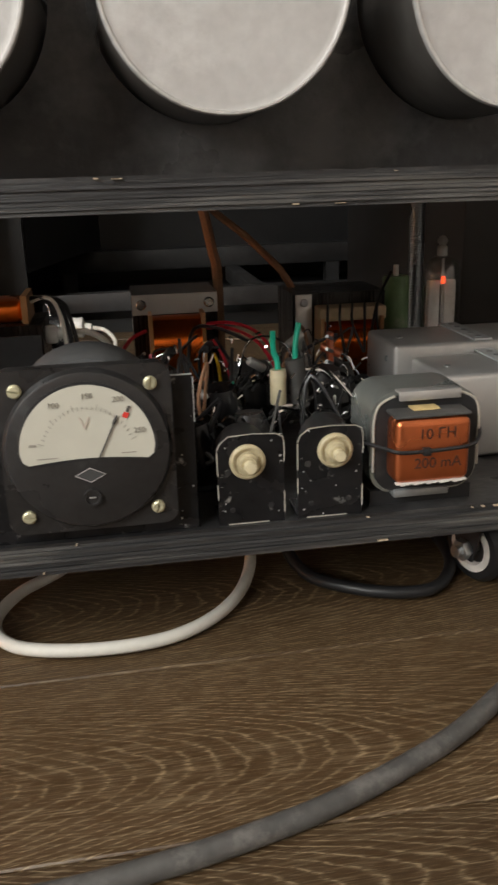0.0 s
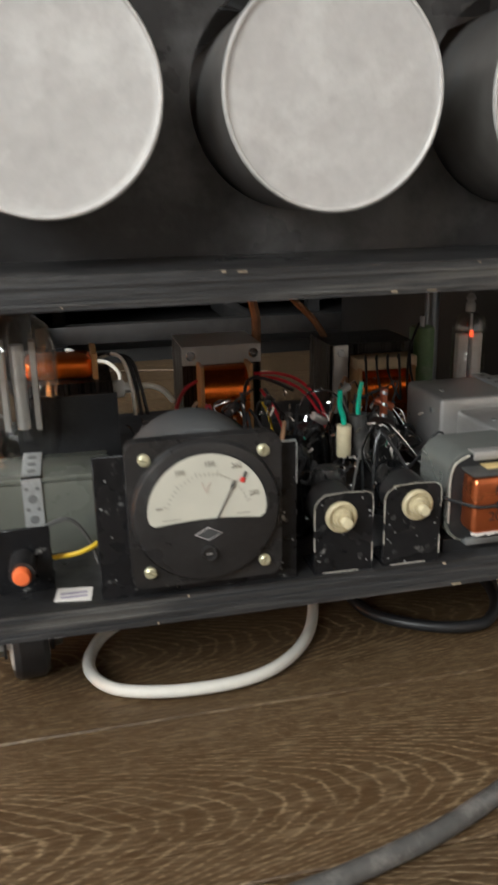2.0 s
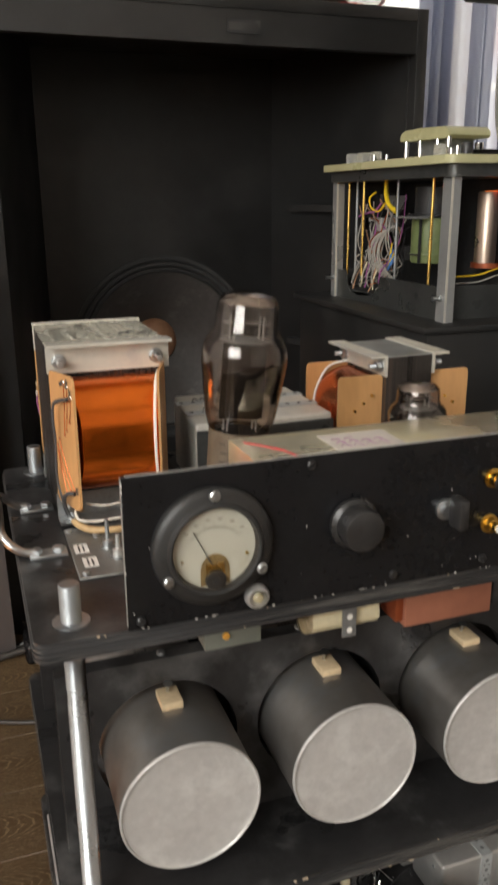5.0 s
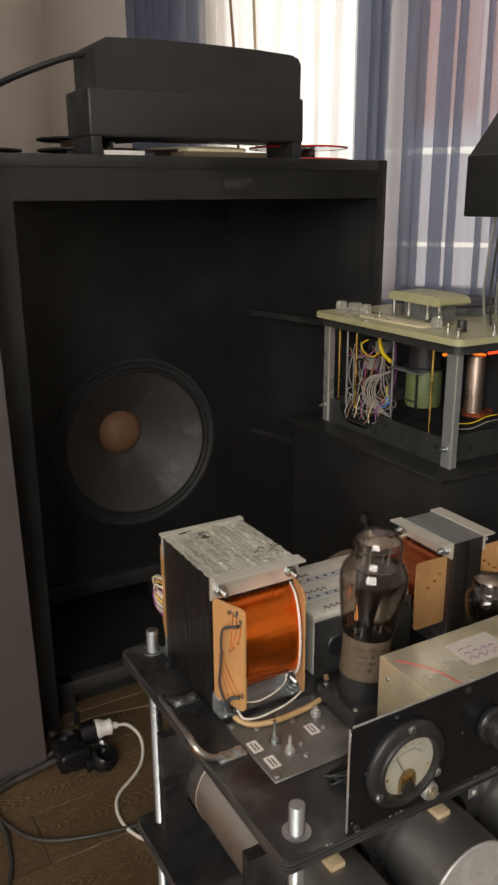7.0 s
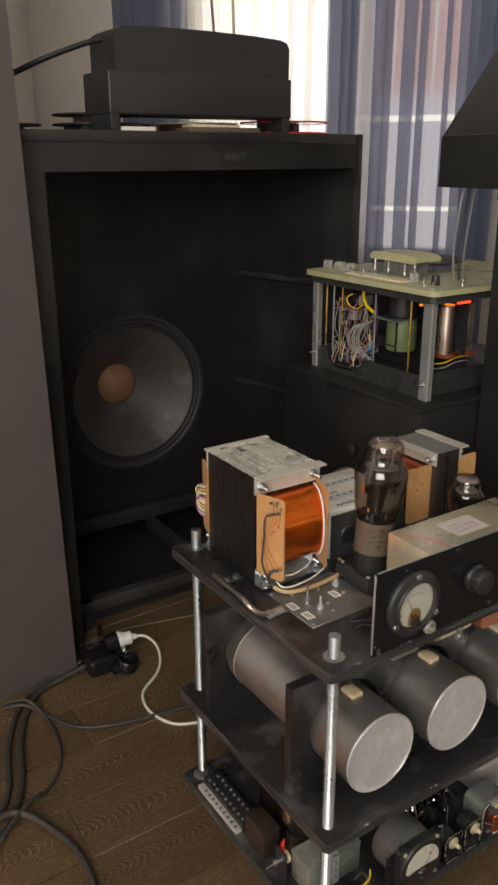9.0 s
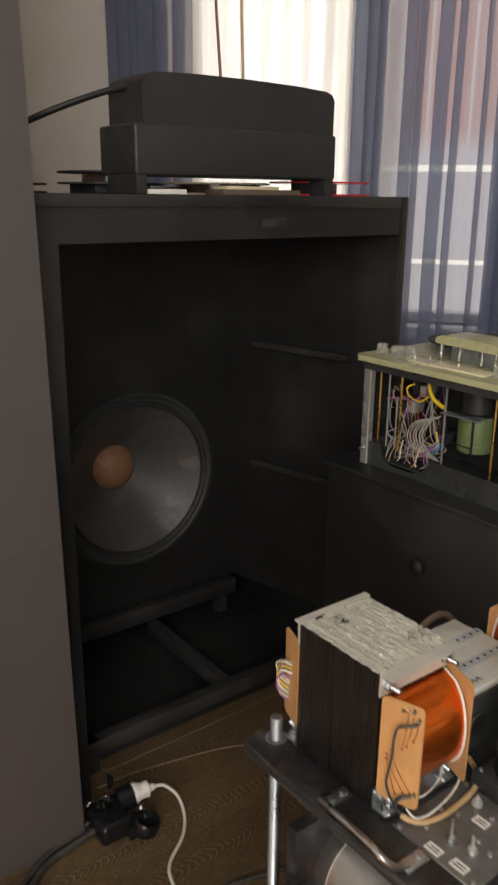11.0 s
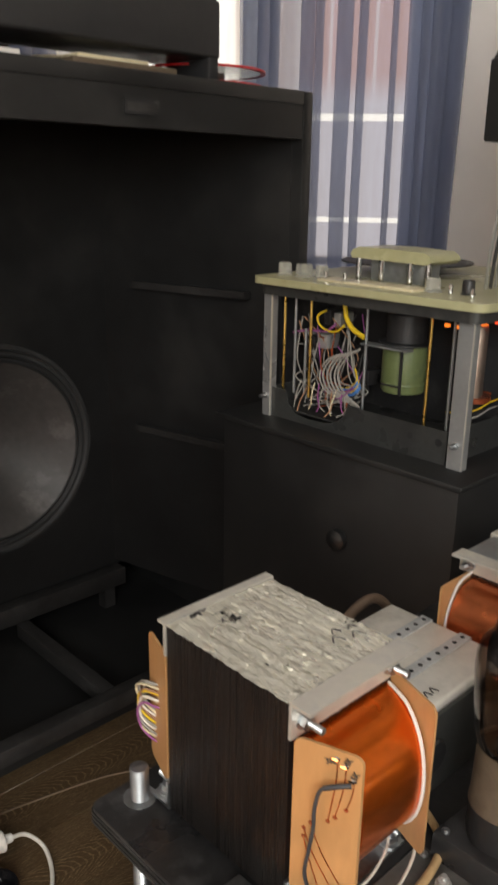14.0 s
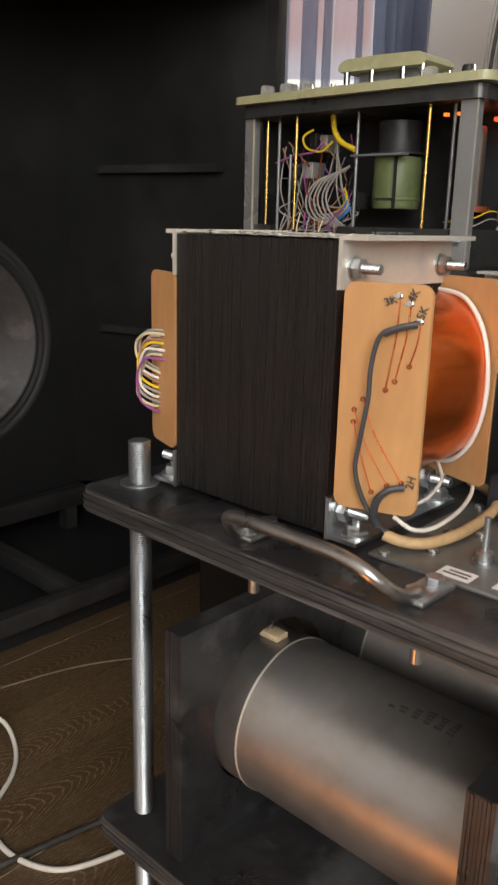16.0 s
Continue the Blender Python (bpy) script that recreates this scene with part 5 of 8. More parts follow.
for z, plug in ((0.498, True), (0.4665, False)):
    jk = part("jack", lathe(bm_new(), [(0, 0), (0.0066, 0), (0.0066, 0.0012), (0.0048, 0.0014), (0.0046, 0.006), (0.0034, 0.0062), (0.0034, 0.011), (0, 0.011)], (0.128, PY, z), (0, -1, 0), 24), M_BRASS, fp, "gilt phono jack")
    part("jack_pin", cyl(bm_new(), (0.128, PY - 0.010, z), (0.128, PY - 0.0125, z), 0.0028, 14), M_WHITEP, jk)
    if plug:
        part("plug", joined(lambda b: cyl(b, (0.128, PY - 0.008, z), (0.131, PY - 0.03, z), 0.0048, 18), lambda b: cyl(b, (0.131, PY - 0.03, z), (0.1316, PY - 0.035, z), 0.0036, 16)), M_BAKE, jk, "black plug pushed into the jack")
for x, z in ((0.058, 0.4415), (0.0, 0.522), (0.125, 0.442), (-0.105, 0.4395)):
    screw("panel_screw", (x, PY, z), (0, -1, 0), 0.0028, fp, M_BAKE)

# ---- under the upper shelf ----
gb = thing("paper_capacitor", "small grey-green metal capacitor hung under the shelf", "capacitor", (-0.04, 0.35, 0.421))
part("case", box(bm_new(), -0.0615, -0.0235, 0.334, 0.364, 0.3975, 0.421, 0.001), M_GREENP, gb)
part("seal", cyl(bm_new(), (-0.0475, 0.3345, 0.4065), (-0.0475, 0.3325, 0.4065), 0.0024, 14), mat("amber_seal", (0.7, 0.35, 0.06), 0.4), gb, "amber seal")
part("tab", box(bm_new(), -0.0235, -0.012, 0.345, 0.355, 0.4185, 0.421), M_ZINC, gb)
part("lug", joined(*[lambda b, k=k: cyl(b, (-0.0615, 0.338 + 0.008 * k, 0.412), (-0.0675, 0.338 + 0.008 * k, 0.412), 0.003, 12) for k in range(3)]), M_BOXMET, gb)
for k, (y, z) in enumerate(((0.345, 0.411), (0.357, 0.4105), (0.346, 0.3995))):
    wc = thing("film_capacitor", "cream paper-wrapped cylindrical capacitor under the shelf", "capacitor", (0.04, y, z), "cream capacitors under the shelf")
    part("body", lathe(bm_new(), [(0, 0), (0.0078, 0), (0.0095, 0.001), (0.0095, 0.051), (0.0078, 0.052), (0, 0.052)], (0.013, y, z), (1, 0.02, 0), 24), M_CREAM, wc)
    part("resin_end", lathe(bm_new(), [(0, 0), (0.0088, 0), (0.0094, 0.0015), (0.0094, 0.009), (0, 0.009)], (0.0095, y, z), (1, 0.02, 0), 24), M_CLEARP, wc, "clear resin end")
cs = solid("perforated_strap", box(bm_new(), 0.034, 0.044, 0.3325, 0.334, 0.389, 0.421), M_GREYMET, "grey perforated strap round the cream capacitors", "strap", "perforated straps")
part("hole", joined(*[lambda b, z=z: cyl(b, (0.039, 0.3324, z), (0.039, 0.3322, z), 0.0022, 12) for z in (0.394, 0.404, 0.414)]), M_TAPE, cs)
sc = thing("salmon_capacitor", "salmon-pink boxed capacitor under the upper shelf", "capacitor", (0.12, 0.36, 0.421))
part("case", box(bm_new(), 0.083, 0.153, 0.335, 0.383, 0.3855, 0.421, 0.0012), M_SALMON, sc)
part("terminal_end", box(bm_new(), 0.077, 0.083, 0.338, 0.38, 0.389, 0.42, 0.001), M_COPPERD, sc)
bk = thing("boxed_capacitor", "dark metal capacitor under the upper shelf", "capacitor", (0.175, 0.37, 0.421))
part("case", box(bm_new(), 0.158, 0.2, 0.34, 0.39, 0.388, 0.421, 0.001), M_BLACKM, bk)
for x in (0.162, 0.17):
    screw("case_screw", (x, 0.34, 0.41), (0, -1, 0), 0.002, bk)

# ---- on the lower shelf ----
M_YELLOWED = mat("yellow_passivated_steel", (0.56, 0.53, 0.36), 0.4, 0.5, var=0.2, scale=120)
vm = thing("voltmeter", "square black bakelite voltmeter with a cream dial on a black plate", "panel meter", (-0.0185, 0.33, LT))
VX, VZ, VY = -0.0178, 0.1115, 0.318
part("mounting_plate", box(bm_new(), -0.066, 0.026, VY, VY + 0.0018, LT, 0.1385, 0.0004, 1), M_CHIPPED, vm, "chipped black mounting plate")
chips = bm_new()
rng = random.Random(33)
for _ in range(11):
    w = rng.uniform(0.0002, 0.0009)
    cx, cz = (rng.uniform(0.0175, 0.0255), rng.uniform(LT + 0.001, 0.137)) if rng.random() < 0.7 else (rng.uniform(-0.0655, -0.0545), rng.uniform(LT + 0.001, 0.137))
    box(chips, cx - w * 0.5, cx + w * 0.5, VY - 0.0002, VY + 0.0002, cz, cz + w * rng.uniform(0.5, 1.4))
box(chips, 0.0168, 0.0258, VY - 0.0002, VY + 0.0012, 0.1383, 0.1387)
box(chips, 0.0258, 0.0262, VY - 0.0002, VY + 0.0012, 0.118, 0.1375)
part("chip", chips, M_STRAP, vm, "bare metal paint chips")["kind"] = "stuff"
part("body", lathe(bm_new(), [(0, 0), (0.0335, 0), (0.034, 0.003), (0.034, 0.036), (0.031, 0.041), (0, 0.041)], (VX, VY + 0.0018, VZ + 0.002), (0, 1, 0), 48), mat("grey_bakelite", (0.085, 0.087, 0.088), 0.6, var=0.15, scale=40, bump=0.25), vm, "dusty grey round meter body")
part("flange", prism(bm_new(), rounded(VX - 0.0345, VX + 0.0345, VZ - 0.0345, VZ + 0.0345, 0.006, 5), "y", VY - 0.0075, VY), M_BAKE, vm, "square black flange")
part("bezel", lathe(bm_new(), [(0, 0.004), (0.0335, 0.004), (0.0335, 0.0085), (0.0322, 0.0108), (0.0312, 0.0112), (0, 0.0112)], (VX, VY, VZ + 0.0008), (0, -1, 0), 64), M_BAKE, vm, "round black bakelite front")
face_y = VY - 0.0112


def dial_outline(grow=0.0):
    out = [(VX + (0.0265 + grow) * math.cos(radians(a)), VZ + 0.0018 + (0.0265 + grow) * math.sin(radians(a))) for a in range(0, 181, 6)]
    out += [(VX - 0.0258 - grow, VZ - 0.0015), (VX - 0.0235, VZ - 0.0032 - grow)]
    out += [(VX + 0.0235 * (k / 8 - 1), VZ - 0.0032 - grow + 0.0016 * math.sin(math.pi * k / 16)) for k in range(1, 16)]
    out += [(VX + 0.0235, VZ - 0.0032 - grow), (VX + 0.0258 + grow, VZ - 0.0015)]
    return out


part("dial_rim", prism(bm_new(), dial_outline(0.0012), "y", face_y - 0.0004, face_y), M_BLACKM, vm)
part("dial", prism(bm_new(), dial_outline(), "y", face_y - 0.0008, face_y), M_DIAL, vm, "cream voltmeter dial")
yv = face_y - 0.001
sc_ = bm_new()
AZ = VZ - 0.002
for k in range(26):
    a = radians(160 - 140 * k / 25)
    r1 = 0.0195 if k % 5 else 0.0205
    tube(sc_, [(VX + math.cos(a) * 0.0182, yv, AZ + math.sin(a) * 0.0182 * 1.12), (VX + math.cos(a) * r1, yv, AZ + math.sin(a) * r1 * 1.12)], 0.00013, 4)
for a, w in ((163, 0.0014),):
    cx, cz = VX + math.cos(radians(a)) * 0.0222, AZ + math.sin(radians(a)) * 0.0245
    box(sc_, cx - w, cx + w, yv - 0.0001, yv, cz - 0.0005, cz + 0.0005)
box(sc_, VX - 0.02, VX - 0.012, yv - 0.0001, yv, VZ - 0.0008, VZ - 0.0004)
box(sc_, VX + 0.013, VX + 0.019, yv - 0.0001, yv, VZ - 0.0006, VZ - 0.0002)
part("scale", sc_, M_INKFADED, vm, "faint printed scale")
for s, dx, dz in (("100", -0.0118, 0.0208), ("150", 0.0012, 0.0238), ("200", 0.0132, 0.0218), ("250", 0.0208, 0.0085)):
    lettering("scale_number", s, 0.0031, pose(VX + dx, yv, VZ + dz, 90, 0, 0), M_INKFADED, vm)
lettering("scale_letter", "V", 0.0072, pose(VX - 0.0005, yv, VZ + 0.0125, 90, 0, 0), mat("faded_red_ink", (0.53, 0.46, 0.39), 0.6), vm)
part("needle", tube(bm_new(), [(VX + 0.0042, yv - 0.0004, VZ - 0.0015), (VX + 0.0112, yv - 0.0004, VZ + 0.0128)], 0.0003, 5), M_INK, vm)
part("needle_tip", lathe(bm_new(), [(0.0002, 0), (0.0009, 0.0018), (0.0002, 0.0046)], (VX + 0.0104, yv - 0.0004, VZ + 0.0112), (0.42, 0, 0.9), 6), M_INK, vm)
part("limit_mark", prism(bm_new(), [(VX + 0.0142, VZ + 0.0146), (VX + 0.0162, VZ + 0.0138), (VX + 0.0172, VZ + 0.0158), (VX + 0.0152, VZ + 0.0166)], "y", yv - 0.0003, yv), M_RED, vm, "red limit mark")
part("limit_pointer", prism(bm_new(), [(VX + 0.0158, VZ + 0.0166), (VX + 0.0168, VZ + 0.0162), (VX + 0.0178, VZ + 0.0186), (VX + 0.0168, VZ + 0.019)], "y", yv - 0.0004, yv), M_INK, vm, "black limit pointer")
part("emblem", prism(bm_new(), [(VX - 0.006, VZ - 0.009), (VX, VZ - 0.012), (VX + 0.006, VZ - 0.009), (VX, VZ - 0.006)], "y", face_y - 0.0005, face_y), mat("worn_bakelite", (0.05, 0.05, 0.05), 0.6), vm, "raised lozenge emblem")
part("emblem_rim", tube(bm_new(), [(VX - 0.006, face_y - 0.0006, VZ - 0.009), (VX, face_y - 0.0006, VZ - 0.012), (VX + 0.006, face_y - 0.0006, VZ - 0.009), (VX, face_y - 0.0006, VZ - 0.006), (VX - 0.006, face_y - 0.0006, VZ - 0.009)], 0.0002, 5, 1), M_GREYTAG, vm)
part("adjuster_slot", box(bm_new(), VX - 0.0014, VX + 0.0014, face_y - 0.0013, face_y - 0.001, VZ - 0.0188, VZ - 0.0182), M_BOXMET, vm)
part("adjuster", lathe(bm_new(), [(0, 0), (0.0036, 0), (0.0036, 0.0018), (0.0028, 0.0018), (0.0026, 0.001), (0, 0.001)], (VX, face_y, VZ - 0.0185), (0, -1, 0), 20), M_BAKE, vm)
for dx in (-1, 1):
    for dz in (-1, 1):
        screw("flange_screw", (VX + dx * 0.0262, VY - 0.0075, VZ + dz * 0.0265), (0, -1, 0), 0.0028, vm, M_YELLOWED)

# two preset controls on black brackets
M_BUSH = mat("aged_cream_plastic", (0.5, 0.43, 0.27), 0.4, var=0.15, scale=80, second=(0.36, 0.29, 0.17), amount=0.3, sscale=120)
for x0, x1, z1, kx, kz in ((0.0345, 0.0635, 0.1105, 0.0475, 0.099), (0.0695, 0.0985, 0.1115, 0.086, 0.101)):
    pc = thing("preset_control", "potentiometer with a cream bush on a chipped black bracket", "potentiometer", ((x0 + x1) / 2, 0.325, LT), "preset controls")
    part("bracket", prism(bm_new(), [(x0, LT), (x1, LT), (x1, z1 - 0.004), (x1 - 0.0035, z1), (x0 + 0.005, z1), (x0, z1 - 0.006)], "y", 0.317, 0.319), M_CHIPPED, pc, "black bracket with bare worn edges")
    part("bracket_foot", box(bm_new(), x0, x1, 0.319, 0.336, LT, LT + 0.0018), M_BLACK, pc)
    part("worn_edge", joined(lambda b: box(b, x0 - 0.0002, x0 + 0.0002, 0.3168, 0.3175, LT + 0.012, LT + 0.019), lambda b: box(b, x0 - 0.0002, x0 + 0.0002, 0.3168, 0.3174, LT + 0.023, z1 - 0.0065), lambda b: tube(b, [(x0, 0.317, z1 - 0.006), (x0 + 0.005, 0.317, z1), (x1 - 0.0035, 0.317, z1), (x1, 0.317, z1 - 0.004), (x1, 0.317, z1 - 0.013)], 0.00024, 4, 2), lambda b: box(b, x1 - 0.0002, x1 + 0.0003, 0.3168, 0.3175, LT + 0.004, LT + 0.014), lambda b: box(b, x0 + 0.004, x1 - 0.007, 0.3166, 0.3172, LT + 0.0002, LT + 0.0006)), M_ALU, pc)
    chips = bm_new()
    rng = random.Random(int(x0 * 1000))
    for _ in range(13):
        a, w = rng.random(), rng.uniform(0.0002, 0.0008)
        cx, cz = ((x0 + 0.0012 + a * 0.002 if rng.random() < 0.5 else x1 - 0.0012 - a * 0.002), rng.uniform(LT + 0.001, z1 - 0.007)) if rng.random() < 0.6 else (rng.uniform(x0 + 0.002, x1 - 0.003), rng.choice((LT + 0.0012 + a * 0.002, z1 - 0.0012 - a * 0.004, rng.uniform(LT, z1 - 0.006))))
        box(chips, cx - w * 0.5, cx + w * 0.5, 0.3168, 0.3171, cz, cz + w * rng.uniform(0.5, 1.3))
    part("chip", chips, M_STRAP, pc, "bare metal paint chips")["kind"] = "stuff"
    part("control_body", cyl(bm_new(), (kx, 0.319, kz), (kx, 0.337, kz), 0.0115, 24), M_BAKE, pc)
    part("bush", lathe(bm_new(), [(0, 0), (0.0078, 0), (0.0078, 0.0014), (0.007, 0.0022), (0.0062, 0.0022), (0.006, 0.0012), (0.0047, 0.0012), (0.0045, 0.0034), (0.0036, 0.0038), (0.0034, 0.006), (0, 0.006)], (kx, 0.317, kz), (0, -1, 0), 28), M_BUSH, pc, "cream plastic bush")
    part("shaft", cyl(bm_new(), (kx, 0.312, kz), (kx + 0.0002, 0.3075, kz), 0.0024, 14), M_CREAM, pc, "white shaft")
    part("mark", joined(lambda b: cyl(b, (x0 + 0.0045, 0.317, z1 - 0.016), (x0 + 0.0045, 0.3166, z1 - 0.016), 0.0014, 10), lambda b: cyl(b, (x1 - 0.006, 0.317, LT + 0.008), (x1 - 0.006, 0.3166, LT + 0.008), 0.0013, 10),
                        lambda b: cyl(b, (x0 + 0.006, 0.317, LT + 0.007), (x0 + 0.006, 0.3166, LT + 0.007), 0.0012, 10)), M_BLACKM, pc)

# choke in a bell-shaped steel frame
ch = thing("choke", "small choke with copper coil in rounded bare-steel frame", "choke", (0.1265, 0.34, LT))
part("frame", prism(bm_new(), rounded(0.1035, 0.1535, 0.0765, 0.1235, 0.011, 6), "y", 0.322, 0.352), mat("choke_frame_steel", (0.4, 0.42, 0.39), 0.3, 0.7, var=0.12, scale=30, bump=0.05, second=(0.3, 0.31, 0.29), amount=0.3, sscale=30), ch, "rounded bare-steel frame")
part("face", prism(bm_new(), rounded(0.1052, 0.1518, 0.0782, 0.1218, 0.0095, 6), "y", 0.3195, 0.322), M_BLACKM, ch, "dark core face")
part("clip", joined(lambda b: box(b, 0.1145, 0.1425, 0.3165, 0.3235, 0.1235, 0.1247, 0.0005), lambda b: box(b, 0.1145, 0.1425, 0.3165, 0.3178, 0.1205, 0.1244, 0.0004)), M_BOXMET, ch, "bent tinned clip")
part("clip", box(bm_new(), 0.1135, 0.1395, 0.3175, 0.334, 0.0752, 0.079, 0.001), M_GREYMET, ch)
for lip in ([(0.1042, 0.3195, 0.088), (0.1042, 0.3195, 0.1), (0.1042, 0.3195, 0.111), (0.1065, 0.3195, 0.1187), (0.1135, 0.3195, 0.1224)], [(0.1435, 0.3195, 0.1224), (0.1505, 0.3195, 0.1187), (0.1528, 0.3195, 0.111), (0.1528, 0.3195, 0.1), (0.1528, 0.3195, 0.088)]):
    part("frame_lip", tube(bm_new(), lip, 0.0006, 6, 3), M_ALU, ch, "bright rim of the frame")
M_INKC = mat("faded_pen_on_copper", (0.07, 0.024, 0.014), 0.5)
part("coil", box(bm_new(), 0.1095, 0.1435, 0.3055, 0.3195, 0.0865, 0.1155, 0.0035, 4), M_COILC, ch, "copper coil with faded handwriting")
part("coil_paper", box(bm_new(), 0.1095, 0.1435, 0.3065, 0.3195, 0.1155, 0.117, 0.0006), M_GREYCAB, ch, "grey paper over the coil")
torn = bm_new()
for k in range(16):
    box(torn, 0.1105 + 0.002 * k, 0.1124 + 0.002 * k, 0.3062, 0.3085, 0.0861 - 0.0003 * ((k * 5) % 3), 0.0868)
part("paper_edge", torn, M_PAPER, ch, "torn white paper edge under the coil")["kind"] = "stuff"
part("paper_strip", box(bm_new(), 0.1195, 0.1315, 0.3125, 0.3195, 0.1172, 0.1178), mat("kraft_paper", (0.6, 0.45, 0.2), 0.7), ch)
lettering("handwriting", "10 \u0413\u041d", 0.0066, pose(0.128, 0.3053, 0.1085, 90, 0, 0), M_INKC, ch)
lettering("handwriting", "200 mA", 0.0066, pose(0.1285, 0.3053, 0.0955, 90, 0, 0), M_INKC, ch)
part("cable_tie", tube(bm_new(), [(0.0985, 0.33, 0.1025), (0.1, 0.319, 0.1025), (0.107, 0.3085, 0.102), (0.112, 0.3045, 0.1015), (0.1265, 0.3042, 0.1015), (0.142, 0.3045, 0.1025), (0.1485, 0.31, 0.1035), (0.1545, 0.322, 0.104)], 0.0009, 6, 8), M_BLACKW, ch, "black cable tie")
part("tie_head", box(bm_new(), 0.121, 0.1245, 0.3022, 0.3052, 0.0998, 0.1032, 0.0005), M_BLACKW, ch)
# matt black block stands in for the dark shaded gap under the frame
part("foot", box(bm_new(), 0.1045, 0.1525, 0.324, 0.351, LT, 0.0768), M_BLACKM, ch)

# boxed capacitors at the end of the lower shelf
for x0, x1, y0, y1, z1 in ((0.158, 0.25, 0.373, 0.421, 0.1155), (0.1495, 0.246, 0.4245, 0.477, 0.1215)):
    c = thing("boxed_capacitor", "bare metal boxed capacitor under perforated strap", "capacitor", ((x0 + x1) / 2, (y0 + y1) / 2, LT), "boxed capacitors on the lower shelf")
    part("case", box(bm_new(), x0, x1, y0, y1, LT, z1, 0.0028, 3), M_BOXMET, c)
    part("rivet", joined(lambda b: cyl(b, (x0 + 0.01, y0 + 0.02, z1), (x0 + 0.01, y0 + 0.02, z1 + 0.0008), 0.0016, 10), lambda b: cyl(b, (x0, y0 + 0.013, z1 - 0.01), (x0 - 0.0006, y0 + 0.013, z1 - 0.01), 0.0018, 10)), M_GREYMET, c)
for xs in (0.2025,):
    st = bm_new()
    box(st, xs - 0.0055, xs + 0.0055, 0.4245, 0.478, 0.1217, 0.1227)
    box(st, xs - 0.0055, xs + 0.0055, 0.372, 0.4245, 0.1158, 0.1168)
    box(st, xs - 0.0055, xs + 0.0055, 0.3715, 0.3727, LT, 0.1166)
    tube(st, [(xs, 0.3722, LT + 0.006), (xs, 0.3705, LT + 0.0035), (xs, 0.367, LT + 0.0035)], 0.0022, 8, 4)
    prism(st, [(xs - 0.0055, 0.3727), (xs + 0.0055, 0.3727), (xs + 0.0055, 0.365), (xs + 0.003, 0.3615), (xs - 0.003, 0.3615), (xs - 0.0055, 0.365)], "z", LT, LT + 0.0012)
    s = solid("perforated_strap", st, M_STRAP, "perforated zinc strap over two boxed capacitors", "strap", "perforated straps")
    part("hole", joined(*[lambda b, z=z: cyl(b, (xs, 0.3714, z), (xs, 0.3711, z), 0.0018, 10) for z in (0.079, 0.0895, 0.1, 0.1105)],
                        *[lambda b, z=z, x=x: cyl(b, (x, 0.3714, z), (x, 0.3711, z), 0.0008, 8) for z in (0.0842, 0.0948, 0.1053) for x in (xs - 0.0024, xs + 0.0024)],
                        *[lambda b, y=y: cyl(b, (xs, y, 0.1227), (xs, y, 0.123), 0.0018, 10) for y in (0.432, 0.442, 0.452, 0.462, 0.472)],
                        *[lambda b, y=y: cyl(b, (xs, y, 0.1168), (xs, y, 0.1171), 0.0018, 10) for y in (0.38, 0.389, 0.398, 0.407, 0.416)]), M_GREYMET, s)["kind"] = "stuff"
bt = thing("countersunk_bolt", "bright countersunk bolt head in the lower shelf", "bolt", (0.183, 0.342, LT), "bolts in the lower shelf")
part("head", lathe(bm_new(), [(0, 0), (0.0058, 0), (0.0057, 0.0003), (0.0032, 0.0004), (0.003, 0.0001), (0, 0.0001)], (0.183, 0.342, LT), seg=20), M_ZINC, bt)
for x, y in ((-0.119, 0.336),):
    b_ = thing("cross_head_screw", "zinc cross-head screw in the lower shelf", "screw", (x, y, LT), "bolts in the lower shelf")
    part("head", lathe(bm_new(), [(0, 0), (0.0045, 0), (0.004, 0.0022), (0.002, 0.0032), (0, 0.0034)], (x, y, LT), seg=18), M_ZINC, b_)

# rectifier tube with glowing heater
rt = thing("rectifier_tube", "slim glass tube with a pale anode and red glowing heater", "vacuum tube", (0.209, 0.506, LT))
part("socket", lathe(bm_new(), [(0, 0), (0.016, 0), (0.016, 0.004), (0.0135, 0.006), (0.0135, 0.03), (0, 0.03)], (0.209, 0.506, LT), seg=24), M_BAKE, rt)
prof = [(0.0115, 0.028), (0.012, 0.034), (0.012, 0.08), (0.0116, 0.084), (0.0102, 0.0875), (0.007, 0.0902), (0.004, 0.0916), (0, 0.092)]
part("bulb", lathe(bm_new(), prof + [(max(0, r - 0.0008), h - 0.0006) for r, h in prof[::-1]], (0.209, 0.506, LT), seg=32), M_METERGLASS, rt, "clear glass envelope")
part("top_cap", lathe(bm_new(), [(0.0034, 0.0915), (0.0034, 0.097), (0.0022, 0.0985), (0.0036, 0.101), (0.002, 0.104), (0, 0.1045)], (0.209, 0.506, LT), seg=14), M_GREYMET, rt)
part("anode", joined(lambda b: box(b, 0.1995, 0.2075, 0.503, 0.509, LT + 0.043, LT + 0.076, 0.001), lambda b: box(b, 0.2105, 0.2185, 0.503, 0.509, LT + 0.043, LT + 0.076, 0.001)), M_PLATEL, rt, "pale grey anode plates")
part("heater", joined(lambda b: cyl(b, (0.209, 0.5025, LT + 0.074), (0.209, 0.5025, LT + 0.0785), 0.0012, 10), lambda b: box(b, 0.2075, 0.2105, 0.502, 0.5035, LT + 0.0418, LT + 0.0426)), M_HEAT, rt, "red glowing heater")
part("cathode", cyl(bm_new(), (0.209, 0.5035, LT + 0.03), (0.209, 0.5035, LT + 0.09), 0.0009, 8), M_ZINC, rt)
